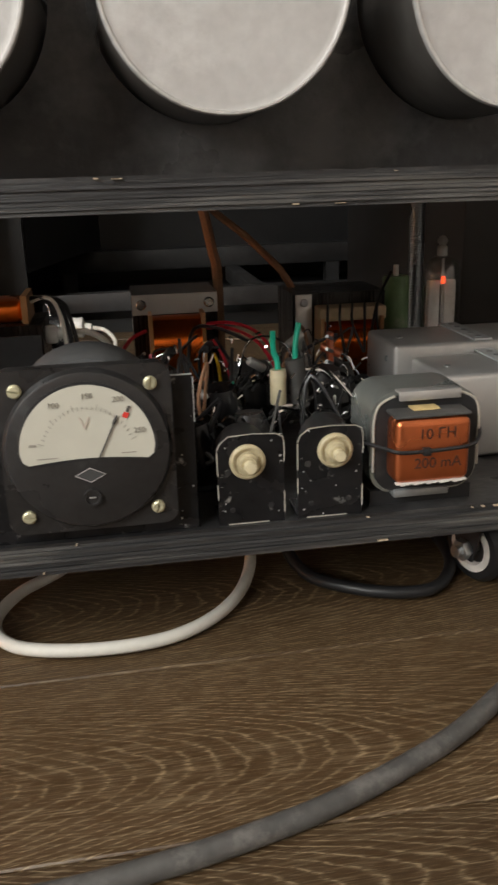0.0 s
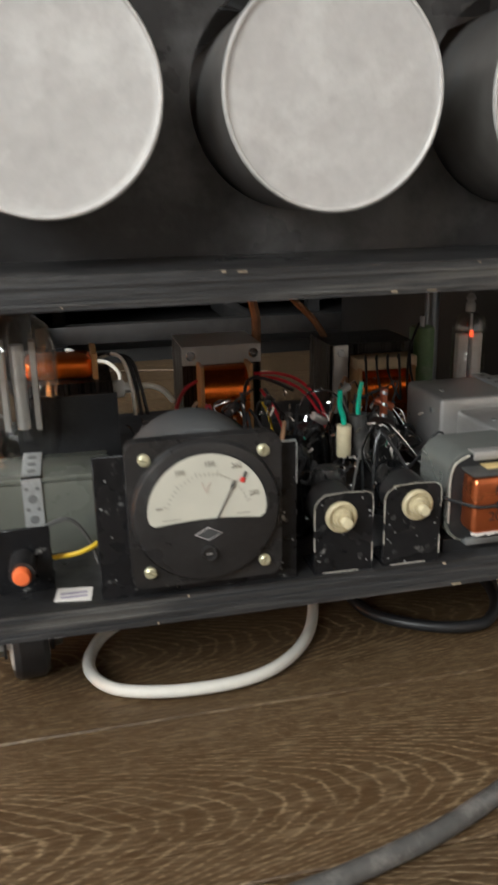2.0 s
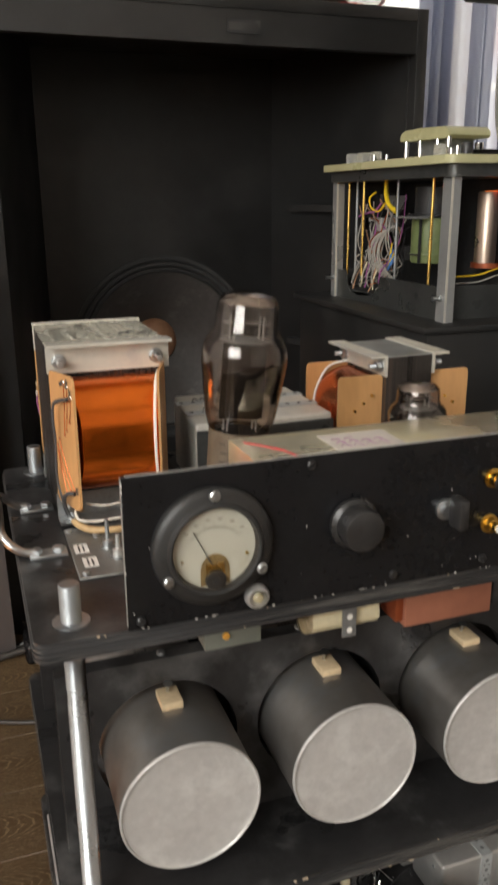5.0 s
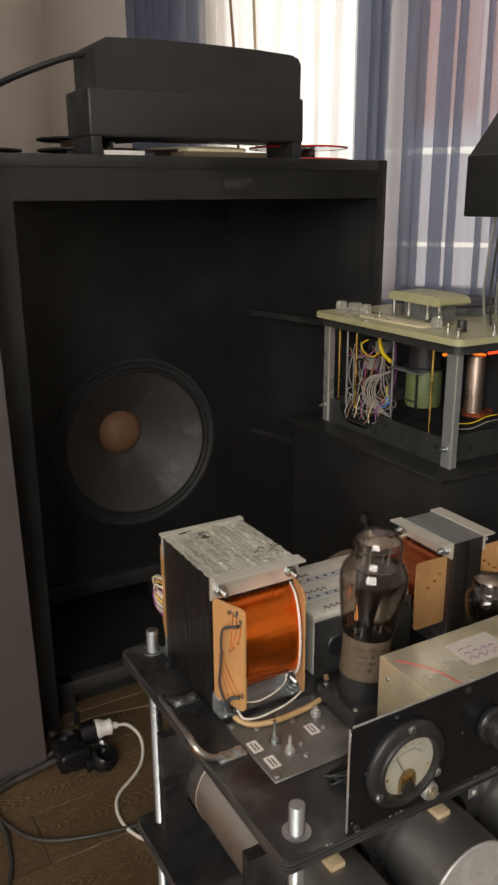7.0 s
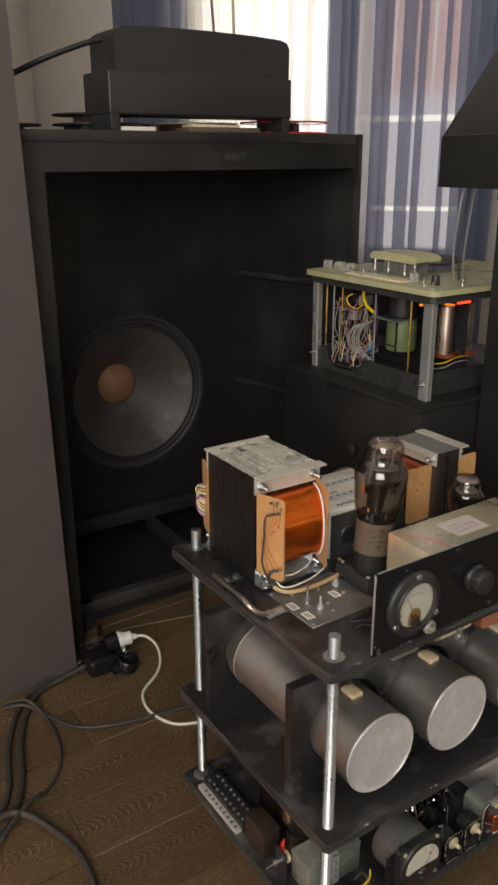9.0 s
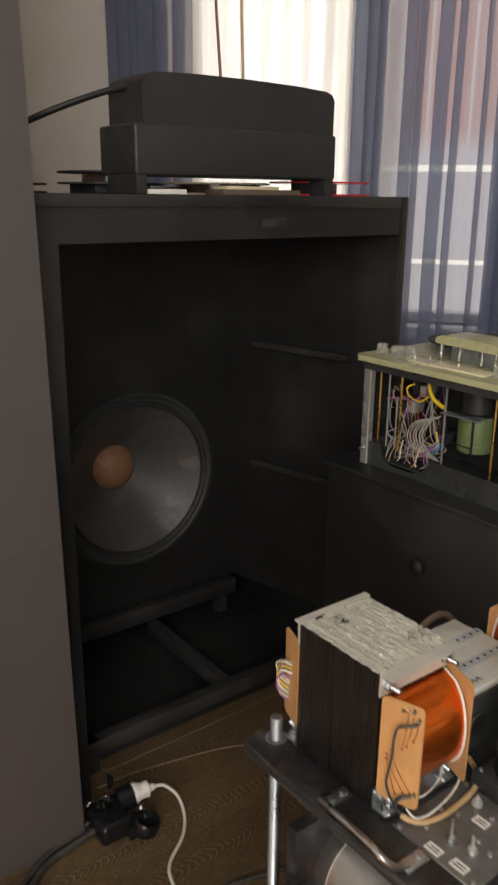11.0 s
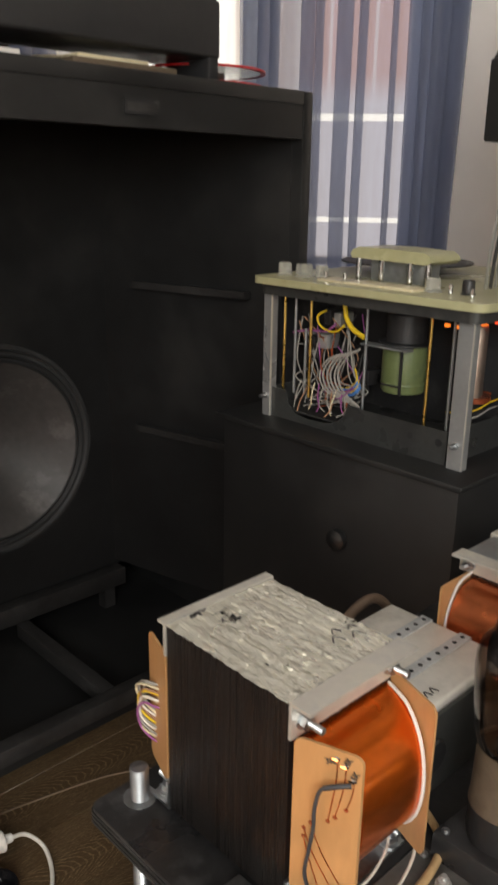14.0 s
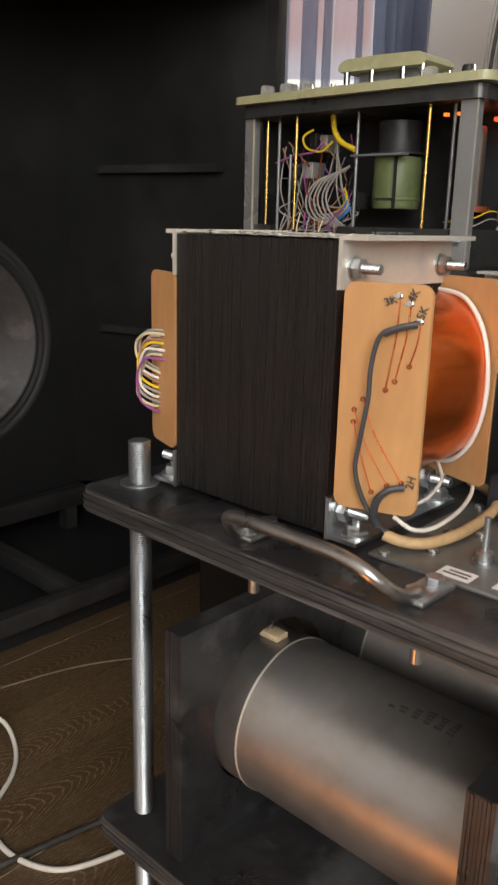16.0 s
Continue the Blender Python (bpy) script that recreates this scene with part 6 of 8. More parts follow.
gr = thing("wirewound_resistor", "tall green enamelled wirewound resistor", "resistor", (0.194, 0.552, LT))
part("body", lathe(bm_new(), [(0.003, 0), (0.0095, 0), (0.0095, 0.073), (0.0085, 0.0745), (0.004, 0.0745), (0.004, 0.07)], (0.194, 0.552, LT), seg=24), M_GREENR, gr)
part("bolt", cyl(bm_new(), (0.194, 0.552, LT), (0.194, 0.552, LT + 0.082), 0.002, 10), M_ZINC, gr)
part("lead", tube(bm_new(), [(0.188, 0.545, LT + 0.078), (0.175, 0.53, LT + 0.064), (0.16, 0.50, LT + 0.045), (0.15, 0.47, LT + 0.03)], 0.001, 6), M_BLACKW, gr)


def small_transformer(name, label, x0, x1, y0, y1, z1, cx0, cx1, cz0, cz1, bracket, tan=False):
    t = thing(name, label, "transformer", ((x0 + x1) / 2, (y0 + y1) / 2, LT), "small transformers on the lower shelf")
    part("core", box(bm_new(), x0, x1, y0, y1, LT, z1 - 0.001), M_LAMY, t, "dark laminated core")
    if bracket:
        br = part("bracket", joined(lambda b: box(b, x0, x1, y0 - 0.0016, y0, z1 - 0.0135, z1), lambda b: box(b, x0, x1, y0, y1, z1 - 0.001, z1)), M_BOXMET, t, "grey angle bracket")
        for x in (x0 + 0.006, x1 - 0.006):
            screw("bracket_screw", (x, y0 - 0.0016, z1 - 0.0065), (0, -1, 0), 0.0036, br, M_CHROME)
    part("winding", coil_half(cx0, cx1, y0, y0 - 0.021, cz0, cz1), M_COPPER, t, "orange copper winding")
    for x in (cx0, cx1):
        part("cheek_board", box(bm_new(), x - 0.0018, x + 0.0004, y0 - 0.021, y0, cz0 - 0.002, cz1 + 0.003), M_WOODBLK if tan else M_PHEN, t)
    return t


t3 = small_transformer("mains_transformer", "small transformer with grey bracket and orange winding", 0.0065, 0.0645, 0.547, 0.60, 0.1405, 0.0185, 0.0535, 0.078, 0.1265, True)
part("lead", tube(bm_new(), [(0.055, 0.528, 0.122), (0.07, 0.52, 0.123), (0.085, 0.51, 0.118), (0.095, 0.5, 0.105), (0.097, 0.49, 0.095)], 0.0012, 6), M_REDW, t3)
part("lead", tube(bm_new(), [(0.055, 0.528, 0.119), (0.068, 0.518, 0.12), (0.084, 0.508, 0.113), (0.093, 0.497, 0.1), (0.096, 0.487, 0.09)], 0.0012, 6), M_REDW, t3)
part("lead", tube(bm_new(), [(0.014, 0.53, 0.119), (0.004, 0.52, 0.116), (-0.004, 0.505, 0.108), (-0.007, 0.49, 0.1)], 0.0013, 6), M_REDW, t3)
part("lead", tube(bm_new(), [(0.058, 0.52, 0.112), (0.062, 0.5, 0.104), (0.063, 0.48, 0.095)], 0.0012, 6), M_REDW, t3)
part("lead", tube(bm_new(), [(0.057, 0.51, 0.105), (0.058, 0.5, 0.1), (0.058, 0.488, 0.09)], 0.0012, 6), M_YELW, t3)
part("lead", tube(bm_new(), [(0.012, 0.52, 0.106), (0.006, 0.507, 0.104), (0.001, 0.495, 0.099)], 0.0012, 6), M_WHITEW, t3)
part("sleeve", tube(bm_new(), [(0.016, 0.497, 0.11), (0.0165, 0.494, 0.102), (0.0165, 0.492, 0.094)], 0.0022, 8), M_REDW, t3, "red insulating sleeve")
t4 = small_transformer("mains_transformer", "small transformer with a pale terminal board above its winding", 0.116, 0.182, 0.54, 0.592, 0.1375, 0.133, 0.1745, 0.078, 0.119, False)
part("terminal_board", box(bm_new(), 0.131, 0.1775, 0.522, 0.5395, 0.1195, 0.1285, 0.001), M_WOODBLK, t4, "pale notched terminal board")
part("side_plate", box(bm_new(), 0.1175, 0.129, 0.5365, 0.5395, 0.085, 0.1365, 0.0008), M_BOXMET, t4, "bare metal side plate")
screw("plate_screw", (0.123, 0.5365, 0.131), (0, -1, 0), 0.0028, t4)
for k in range(5):
    x = 0.136 + k * 0.0085
    part("lead", tube(bm_new(), [(x, 0.521, 0.128), (x - 0.001, 0.517, 0.131), (x - 0.003, 0.51, 0.12), (x - 0.006 + 0.004 * (k % 3), 0.5, 0.102)], 0.0009, 6), M_BLACKW, t4)
t5 = small_transformer("mains_transformer", "black cased transformer with a copper winding on top", -0.104, -0.047, 0.475, 0.525, 0.137, -0.098, -0.055, 0.085, 0.12, False)
part("top_winding", box(bm_new(), -0.1, -0.058, 0.485, 0.517, 0.136, 0.149, 0.004, 3), M_COPPER, t5, "orange winding on top")
part("top_board", box(bm_new(), -0.0585, -0.055, 0.482, 0.52, 0.136, 0.152), M_PHEN, t5)
part("case", box(bm_new(), -0.105, -0.046, 0.4515, 0.4535, LT, 0.134), M_BLACKM, t5, "black front plate")
for k, (m, dx) in enumerate(((M_WHITEW, 0), (M_BLACKW, 0.004), (M_BLACKW, 0.008))):
    part("lead", tube(bm_new(), [(-0.054, 0.495, 0.147 + 0.001 * k), (-0.046, 0.492, 0.1495), (-0.039 + dx * 0.6, 0.487, 0.146), (-0.035 + dx * 0.7, 0.482, 0.13), (-0.034 + dx, 0.478, 0.112)], 0.0013, 6), m, t5)
cnn = thing("connector", "white plastic connector with a white cable among the wiring", "connector", (-0.036, 0.487, 0.128))
part("shell", box(bm_new(), -0.047, -0.039, 0.482, 0.488, 0.123, 0.134, 0.002), M_WHITEP, cnn)
part("sleeve", cyl(bm_new(), (-0.039, 0.486, 0.1285), (-0.03, 0.486, 0.129), 0.0034, 14), M_WHITEP, cnn)
part("cable", tube(bm_new(), [(-0.03, 0.486, 0.129), (-0.022, 0.486, 0.1285), (-0.014, 0.488, 0.124), (-0.008, 0.492, 0.116)], 0.0019, 8), M_WHITEW, cnn)

# grey-green capacitor, tied down
gc = thing("boxed_capacitor", "grey-green painted boxed capacitor tied down with strap", "capacitor", (-0.093, 0.392, LT))
part("case", box(bm_new(), -0.1345, -0.056, 0.3735, 0.411, LT, 0.1095, 0.0016, 2), M_GREENP, gc)
part("lid", box(bm_new(), -0.135, -0.0555, 0.373, 0.4115, 0.1095, 0.1125, 0.001, 2), M_GREENP, gc)
st = bm_new()
box(st, -0.1, -0.0905, 0.3722, 0.3733, LT, 0.1138)
box(st, -0.1, -0.0905, 0.3722, 0.412, 0.1127, 0.1138)
s = solid("perforated_strap", st, M_STRAP, "perforated zinc strap over the grey-green capacitor", "strap", "perforated straps")
part("hole", joined(*[lambda b, z=z: cyl(b, (-0.0952, 0.3721, z), (-0.0952, 0.3718, z), 0.0023, 12) for z in (0.08, 0.091, 0.102)],
                    *[lambda b, z=z, x=x: cyl(b, (x, 0.3721, z), (x, 0.3718, z), 0.001, 8) for z in (0.0855, 0.0965, 0.1075) for x in (-0.0978, -0.0926)],
                    *[lambda b, y=y: cyl(b, (-0.0952, y, 0.1138), (-0.0952, y, 0.1141), 0.0023, 12) for y in (0.381, 0.392, 0.403)]), M_GREYMET, s)["kind"] = "stuff"
gt = thing("stabiliser_tube", "clear glass stabiliser tube with pale electrodes", "vacuum tube", (-0.1, 0.44, LT))
part("socket", lathe(bm_new(), [(0, 0), (0.019, 0), (0.019, 0.008), (0.0165, 0.012), (0.0165, 0.03), (0, 0.03)], (-0.1, 0.44, LT), seg=24), M_BAKE, gt)
prof = [(0.016, 0.03), (0.02, 0.042), (0.0215, 0.055), (0.0215, 0.095), (0.018, 0.108), (0.01, 0.115), (0, 0.117)]
part("bulb", lathe(bm_new(), prof + [(max(0, r - 0.001), h - 0.0008) for r, h in prof[::-1]], (-0.1, 0.44, LT), seg=36), M_METERGLASS, gt, "clear glass bulb")
part("electrode", joined(lambda b: box(b, -0.11, -0.107, 0.434, 0.446, LT + 0.05, LT + 0.1), lambda b: box(b, -0.093, -0.09, 0.434, 0.446, LT + 0.05, LT + 0.1), lambda b: cyl(b, (-0.1, 0.44, LT + 0.05), (-0.1, 0.44, LT + 0.098), 0.004, 14)), M_BOXMET, gt)
pb = thing("push_button", "orange push button on a small black bracket", "push button", (-0.1005, 0.335, LT))
part("bracket", joined(lambda b: box(b, -0.114, -0.087, 0.335, 0.3366, LT, 0.102, 0.0004, 1), lambda b: box(b, -0.114, -0.087, 0.3366, 0.352, LT, LT + 0.0016)), M_CHIPPED, pb)
part("barrel", cyl(bm_new(), (-0.1, 0.335, 0.0865), (-0.1, 0.320, 0.0865), 0.0058, 20), M_BAKE, pb)
part("cap", lathe(bm_new(), [(0, 0), (0.0041, 0), (0.0041, 0.003), (0.0033, 0.0046), (0, 0.005)], (-0.1, 0.3205, 0.0865), (0, -1, 0), 20), M_ORANGE, pb, "orange plastic cap")
part("lead", tube(bm_new(), [(-0.087, 0.344, 0.082), (-0.075, 0.342, 0.084), (-0.066, 0.344, 0.087), (-0.06, 0.35, 0.09)], 0.0012, 6), M_YELW, pb)
part("lead", tube(bm_new(), [(-0.09, 0.345, 0.098), (-0.078, 0.346, 0.1), (-0.07, 0.345, 0.09), (-0.066, 0.343, 0.077)], 0.001, 6), M_GREYCAB, pb)
pl = thing("paper_tag", "small typed white paper label on the lower shelf", "label", (-0.078, 0.327, LT))
lb = part("sheet", prism(bm_new(), [(-0.0875, 0.322), (-0.071, 0.3195), (-0.0695, 0.332), (-0.086, 0.3345)], "z", LT + 0.0001, LT + 0.0005), M_PAPER, pl)
part("printed_line", joined(*[lambda b, k=k: box(b, -0.0845, -0.0725, 0.3235 + 0.0035 * k, 0.325 + 0.0035 * k, LT + 0.0005, LT + 0.0007) for k in range(2)]), mat("purple_print", (0.3, 0.26, 0.34), 0.6), pl)

# components and point-to-point wiring in the middle
cr = thing("power_resistor", "cream ceramic resistor standing on its lead, with green sleeves", "resistor", (0.0775, 0.399, LT))
part("body", lathe(bm_new(), [(0, 0), (0.004, 0), (0.0043, 0.001), (0.0043, 0.0175), (0.004, 0.0185), (0, 0.0185)], (0.0775, 0.399, 0.1), seg=20), M_CREAM, cr)
part("lead", tube(bm_new(), [(0.0775, 0.399, 0.1), (0.078, 0.399, 0.09), (0.08, 0.4, LT)], 0.0006, 6), M_ZINC, cr)
part("sleeve", tube(bm_new(), [(0.0775, 0.399, 0.1185), (0.077, 0.4, 0.124), (0.0755, 0.401, 0.129), (0.0755, 0.401, 0.1385)], 0.0016, 8), M_GREENW, cr, "green insulating sleeve")
part("sleeve", tube(bm_new(), [(0.088, 0.405, 0.122), (0.0885, 0.406, 0.13), (0.0905, 0.407, 0.141)], 0.0015, 8), M_GREENW, cr, "green insulating sleeve")
cc = thing("electrolytic_capacitor", "grey tubular capacitor leaning beside the cream resistor", "capacitor", (0.0885, 0.404, LT))
part("body", cyl(bm_new(), (0.0905, 0.404, 0.0965), (0.0875, 0.405, 0.1225), 0.0052, 20), M_GREYCAB, cc)
part("lead", tube(bm_new(), [(0.0905, 0.404, 0.0965), (0.091, 0.404, 0.088), (0.092, 0.404, LT)], 0.0007, 6), M_ZINC, cc)
rng = random.Random(31)
DARKM = (M_BLACK, M_BAKE, M_BLACK, M_GREYCAB)
for k, (x, y, r, h) in enumerate(((0.035, 0.372, 0.0115, 0.034), (0.058, 0.365, 0.0095, 0.036), (0.052, 0.41, 0.012, 0.04), (0.03, 0.43, 0.011, 0.038), (0.075, 0.45, 0.012, 0.034), (0.105, 0.42, 0.0105, 0.044), (0.1, 0.385, 0.009, 0.028), (0.125, 0.455, 0.012, 0.036), (0.0, 0.46, 0.012, 0.04), (-0.03, 0.45, 0.011, 0.044))):
    e = thing("tube_socket", "dark wired valve socket with solder tags", "socket", (x, y, LT), "sockets on the lower shelf")
    part("body", lathe(bm_new(), [(0, 0), (r * 1.25, 0), (r * 1.25, 0.003), (r, 0.004), (r, h * 0.8), (r * 0.7, h), (0, h)], (x, y, LT), (rng.uniform(-0.15, 0.15), rng.uniform(-0.15, 0.15), 1), 20), DARKM[k % 4], e)
    tags = bm_new()
    for j in range(6):
        a = j * math.tau / 6 + k
        p = Vector((x + math.cos(a) * r * 0.8, y + math.sin(a) * r * 0.8, LT + h * 0.9))
        tube(tags, [p, p + Vector((math.cos(a) * 0.002, math.sin(a) * 0.002, 0.002)), p + Vector((math.cos(a) * 0.004, math.sin(a) * 0.004, 0.0025 + 0.002 * (j % 2)))], 0.0006, 5, 3)
    part("tag", tags, M_CHROME if k % 3 == 0 else M_BAKE, e)["kind"] = "stuff"
for k in range(14):
    x, y, z = rng.uniform(0.02, 0.125), rng.uniform(0.365, 0.48), rng.uniform(LT + 0.026, LT + 0.052)
    d = Vector((rng.uniform(-1, 1), rng.uniform(-1, 1), rng.uniform(-0.5, 0.8))).normalized()
    e = thing("small_resistor", "small axial component soldered into the wiring", "resistor", (x, y, z), "axial components in the wiring")
    p = Vector((x, y, z))
    part("body", lathe(bm_new(), [(0, -0.006), (0.0022, -0.006), (0.0026, -0.005), (0.0026, 0.005), (0.0022, 0.006), (0, 0.006)], p, d, 14), rng.choice((M_COPPERD, M_GREYCAB, M_BAKE, M_BAKE, M_BOXMET)), e)
    q0, q1 = p - d * 0.006, p + d * 0.006
    part("lead", joined(lambda b: tube(b, [q0, q0 - d * 0.005, Vector((q0.x - d.x * 0.008, q0.y - d.y * 0.008, LT + 0.02)), Vector((q0.x - d.x * 0.008, q0.y - d.y * 0.008, LT))], 0.0005, 5, 4),
                        lambda b: tube(b, [q1, q1 + d * 0.005, q1 + d * 0.008 + Vector((0, 0, -0.006))], 0.0005, 5, 4)), M_CHROME, e)
loom = thing("wiring_loom", "tangle of black, brown and bare wires between the parts", "wires", (0.06, 0.43, LT))
for k in range(34):
    x, y = rng.uniform(-0.01, 0.13), rng.uniform(0.35, 0.5)
    pts = [(x, y, LT + rng.uniform(0.004, 0.03))]
    for _ in range(3):
        pts.append((pts[-1][0] + rng.uniform(-0.022, 0.022), pts[-1][1] + rng.uniform(-0.015, 0.022), LT + rng.uniform(0.012, 0.058)))
    part("wire", tube(bm_new(), pts, rng.choice((0.0007, 0.001, 0.0012)), 6, 5), (M_BLACKW, M_BLACKW, M_CHROME, M_BLACKW, M_BAKE, M_BLACKW, M_BLACKW, M_BLACKW, M_GREYCAB, M_CHROME, M_BROWNW, M_BLACKW)[k % 12], loom)
blobs = bm_new()
for _ in range(90):
    p = Vector((rng.uniform(0.015, 0.13), rng.uniform(0.352, 0.49), LT + rng.uniform(0.016, 0.056)))
    q = p + Vector((rng.uniform(-0.003, 0.003), rng.uniform(-0.002, 0.002), rng.uniform(-0.006, 0.002)))
    tube(blobs, [p, (p + q) / 2 + Vector((0.0006, 0, 0.0006)), q], rng.uniform(0.0004, 0.001), 5, 3)
part("solder_joint", blobs, M_CHROME, loom, "bright solder joints and wire ends")["kind"] = "stuff"
tw = thing("turret_board", "copper strip standing among solder tags", "tag strip", (0.113, 0.43, LT))
part("strip", box(bm_new(), 0.1115, 0.1145, 0.425, 0.431, LT, 0.131, 0.0006), M_COPPERD, tw)
part("tag", joined(*[lambda b, k=k: cyl(b, (0.113, 0.424, 0.1 + 0.007 * k), (0.108, 0.416, 0.103 + 0.007 * k), 0.0011, 8) for k in range(5)]), M_GREYMET, tw)
part("lead", tube(bm_new(), [(0.085, 0.41, 0.112), (0.094, 0.405, 0.116), (0.104, 0.405, 0.114), (0.11, 0.41, 0.104), (0.108, 0.40, 0.088)], 0.0014, 8), M_CHROME, tw, "thick tinned wire loop")
cw = thing("cloth_wires", "two brown cloth-covered wires hanging from the middle shelf", "wires", (0.07, 0.58, 0.204))
part("wire", tube(bm_new(), [(0.058, 0.57, 0.204), (0.062, 0.572, 0.185), (0.066, 0.575, 0.165), (0.069, 0.578, 0.15), (0.071, 0.59, 0.1), (0.072, 0.6, LT)], 0.0036, 8), M_BROWNW, cw)
part("wire", tube(bm_new(), [(0.06, 0.57, 0.204), (0.068, 0.572, 0.192), (0.088, 0.575, 0.176), (0.105, 0.578, 0.16), (0.118, 0.58, 0.146), (0.126, 0.575, 0.128), (0.128, 0.568, 0.1)], 0.0026, 8), M_BROWNW, cw)

# along the left side of the lower shelf
ts = thing("terminal_strip", "terminal strip of brass screws with a pale marking strip", "terminal strip", (-0.14, 0.555, LT))
part("body", box(bm_new(), -0.148, -0.122, 0.5, 0.602, LT, LT + 0.014, 0.001), M_BAKE, ts)
part("marking_strip", box(bm_new(), -0.1575, -0.1485, 0.502, 0.6, LT, LT + 0.006), M_GREYTAG, ts, "pale marking strip")
part("printed_line", joined(*[lambda b, k=k: box(b, -0.1555, -0.151, 0.507 + k * 0.0095, 0.51 + k * 0.0095, LT + 0.006, LT + 0.0062) for k in range(9)]), M_INK, ts)
part("terminal_screw", joined(*[lambda b, k=k, x=x: lathe(b, [(0, 0), (0.0022, 0), (0.002, 0.0014), (0, 0.0016)], (x + 0.001 * math.sin(k * 3), 0.507 + k * 0.0105, LT + 0.014), seg=10) for k in range(9) for x in (-0.143, -0.129)]), M_GREYMET, ts)["kind"] = "stuff"
sb = thing("boxed_capacitor", "small dark metal box on the lower shelf", "capacitor", (-0.128, 0.462, LT))
part("case", box(bm_new(), -0.15, -0.125, 0.448, 0.49, LT, 0.112, 0.001), mat("brown_enamelled_steel", (0.03, 0.022, 0.018), 0.4, var=0.2, scale=40), sb)
tg = thing("toggle_switch", "toggle switch with a cream body and red wires", "switch", (-0.142, 0.415, LT))
part("bracket", box(bm_new(), -0.1465, -0.145, 0.405, 0.428, LT, 0.112), M_BLACKM, tg)
part("body", cyl(bm_new(), (-0.145, 0.4165, 0.098), (-0.136, 0.4165, 0.098), 0.0075, 18), M_CREAM, tg, "cream switch body")
part("bush", cyl(bm_new(), (-0.1465, 0.4165, 0.098), (-0.156, 0.4165, 0.098), 0.004, 14), M_ZINC, tg)
part("lever", cyl(bm_new(), (-0.156, 0.4165, 0.098), (-0.169, 0.4165, 0.096), 0.0013, 10, 0.002), M_CHROME, tg, "chrome lever")
for k in range(3):
    part("lead", tube(bm_new(), [(-0.145, 0.413 + 0.003 * k, 0.104), (-0.139, 0.42, 0.115 + 0.003 * k), (-0.134, 0.43, 0.108), (-0.132, 0.44, 0.085)], 0.0011, 6), (M_REDW, M_BLACKW, M_REDW)[k], tg)

# ---- cables on the floor ----


def cable(name, label, pts, r, material, seg=12):
    return solid(name, tube(bm_new(), pts, r, seg, 10), material, label, "cable", "cables on the floor")


cable("white_cable", "white round cable looped on the floor under the rack", [(-0.02, 0.5, 0.005), (-0.04, 0.43, 0.005), (-0.067, 0.397, 0.005), (-0.0755, 0.368, 0.005), (-0.065, 0.346, 0.005), (-0.04, 0.336, 0.005), (-0.007, 0.334, 0.005), (0.019, 0.341, 0.005), (0.041, 0.36, 0.005), (0.056, 0.388, 0.006), (0.063, 0.42, 0.012), (0.066, 0.47, 0.03), (0.066, 0.5, 0.056)], 0.0033, M_WHITECAB)
cable("black_cable", "black cable curving on the floor beneath the rack", [(0.082, 0.45, 0.04), (0.0815, 0.42, 0.014), (0.088, 0.388, 0.0052), (0.106, 0.367, 0.0052), (0.132, 0.355, 0.0052), (0.154, 0.358, 0.0052), (0.172, 0.385, 0.0052), (0.176, 0.43, 0.0052), (0.17, 0.52, 0.0052)], 0.0034, M_BLACKW)
cable("grey_cable", "thick grey cable lying on the floor before the rack", [(0.3, 0.56, 0.0042), (0.25, 0.42, 0.0042), (0.192, 0.325, 0.0042), (0.165, 0.284, 0.0042), (0.14, 0.262, 0.0042), (0.114, 0.244, 0.0042), (0.086, 0.23, 0.0042), (0.062, 0.22, 0.0042), (0.04, 0.213, 0.0042), (0.001, 0.204, 0.0042), (-0.05, 0.198, 0.0042), (-0.15, 0.198, 0.0042), (-0.3, 0.24, 0.0042)], 0.0042, M_DUSTYCAB, 16)
ext = thing("extension_socket", "black trailing socket in crumpled clear film on the floor", "socket", (-0.11, 1.03, 0))
part("body", joined(lambda b: box(b, -0.152, -0.098, 1.005, 1.075, 0.0, 0.036, 0.009, 3), lambda b: cyl(b, (-0.102, 1.052, 0.032), (-0.078, 1.049, 0.035), 0.019, 24)), M_BLACK, ext, "glossy black moulded body")
part("outlet", joined(lambda b: lathe(b, [(0, 0), (0.02, 0), (0.022, 0.004), (0.022, 0.02), (0.019, 0.024), (0.015, 0.024), (0.015, 0.014), (0, 0.014)], (-0.083, 1.006, 0.0), (0.25, -0.2, 1), 28), lambda b: box(b, -0.112, -0.092, 0.995, 1.012, 0.0, 0.02, 0.004, 2)), M_BLACK, ext, "round black outlet")
part("flap", prism(bm_new(), [(-0.104, 0.034), (-0.094, 0.034), (-0.0955, 0.06), (-0.1, 0.064), (-0.1035, 0.06)], "y", 1.082, 1.0845), M_BLACK, ext, "raised glossy flap")
# glint on the black flap, drawn as a thin chrome line
part("flap_glint", tube(bm_new(), [(-0.0945, 1.0815, 0.04), (-0.0955, 1.0815, 0.056), (-0.0995, 1.0815, 0.0635)], 0.0011, 6, 5), M_CHROME, ext)
rng = random.Random(5)
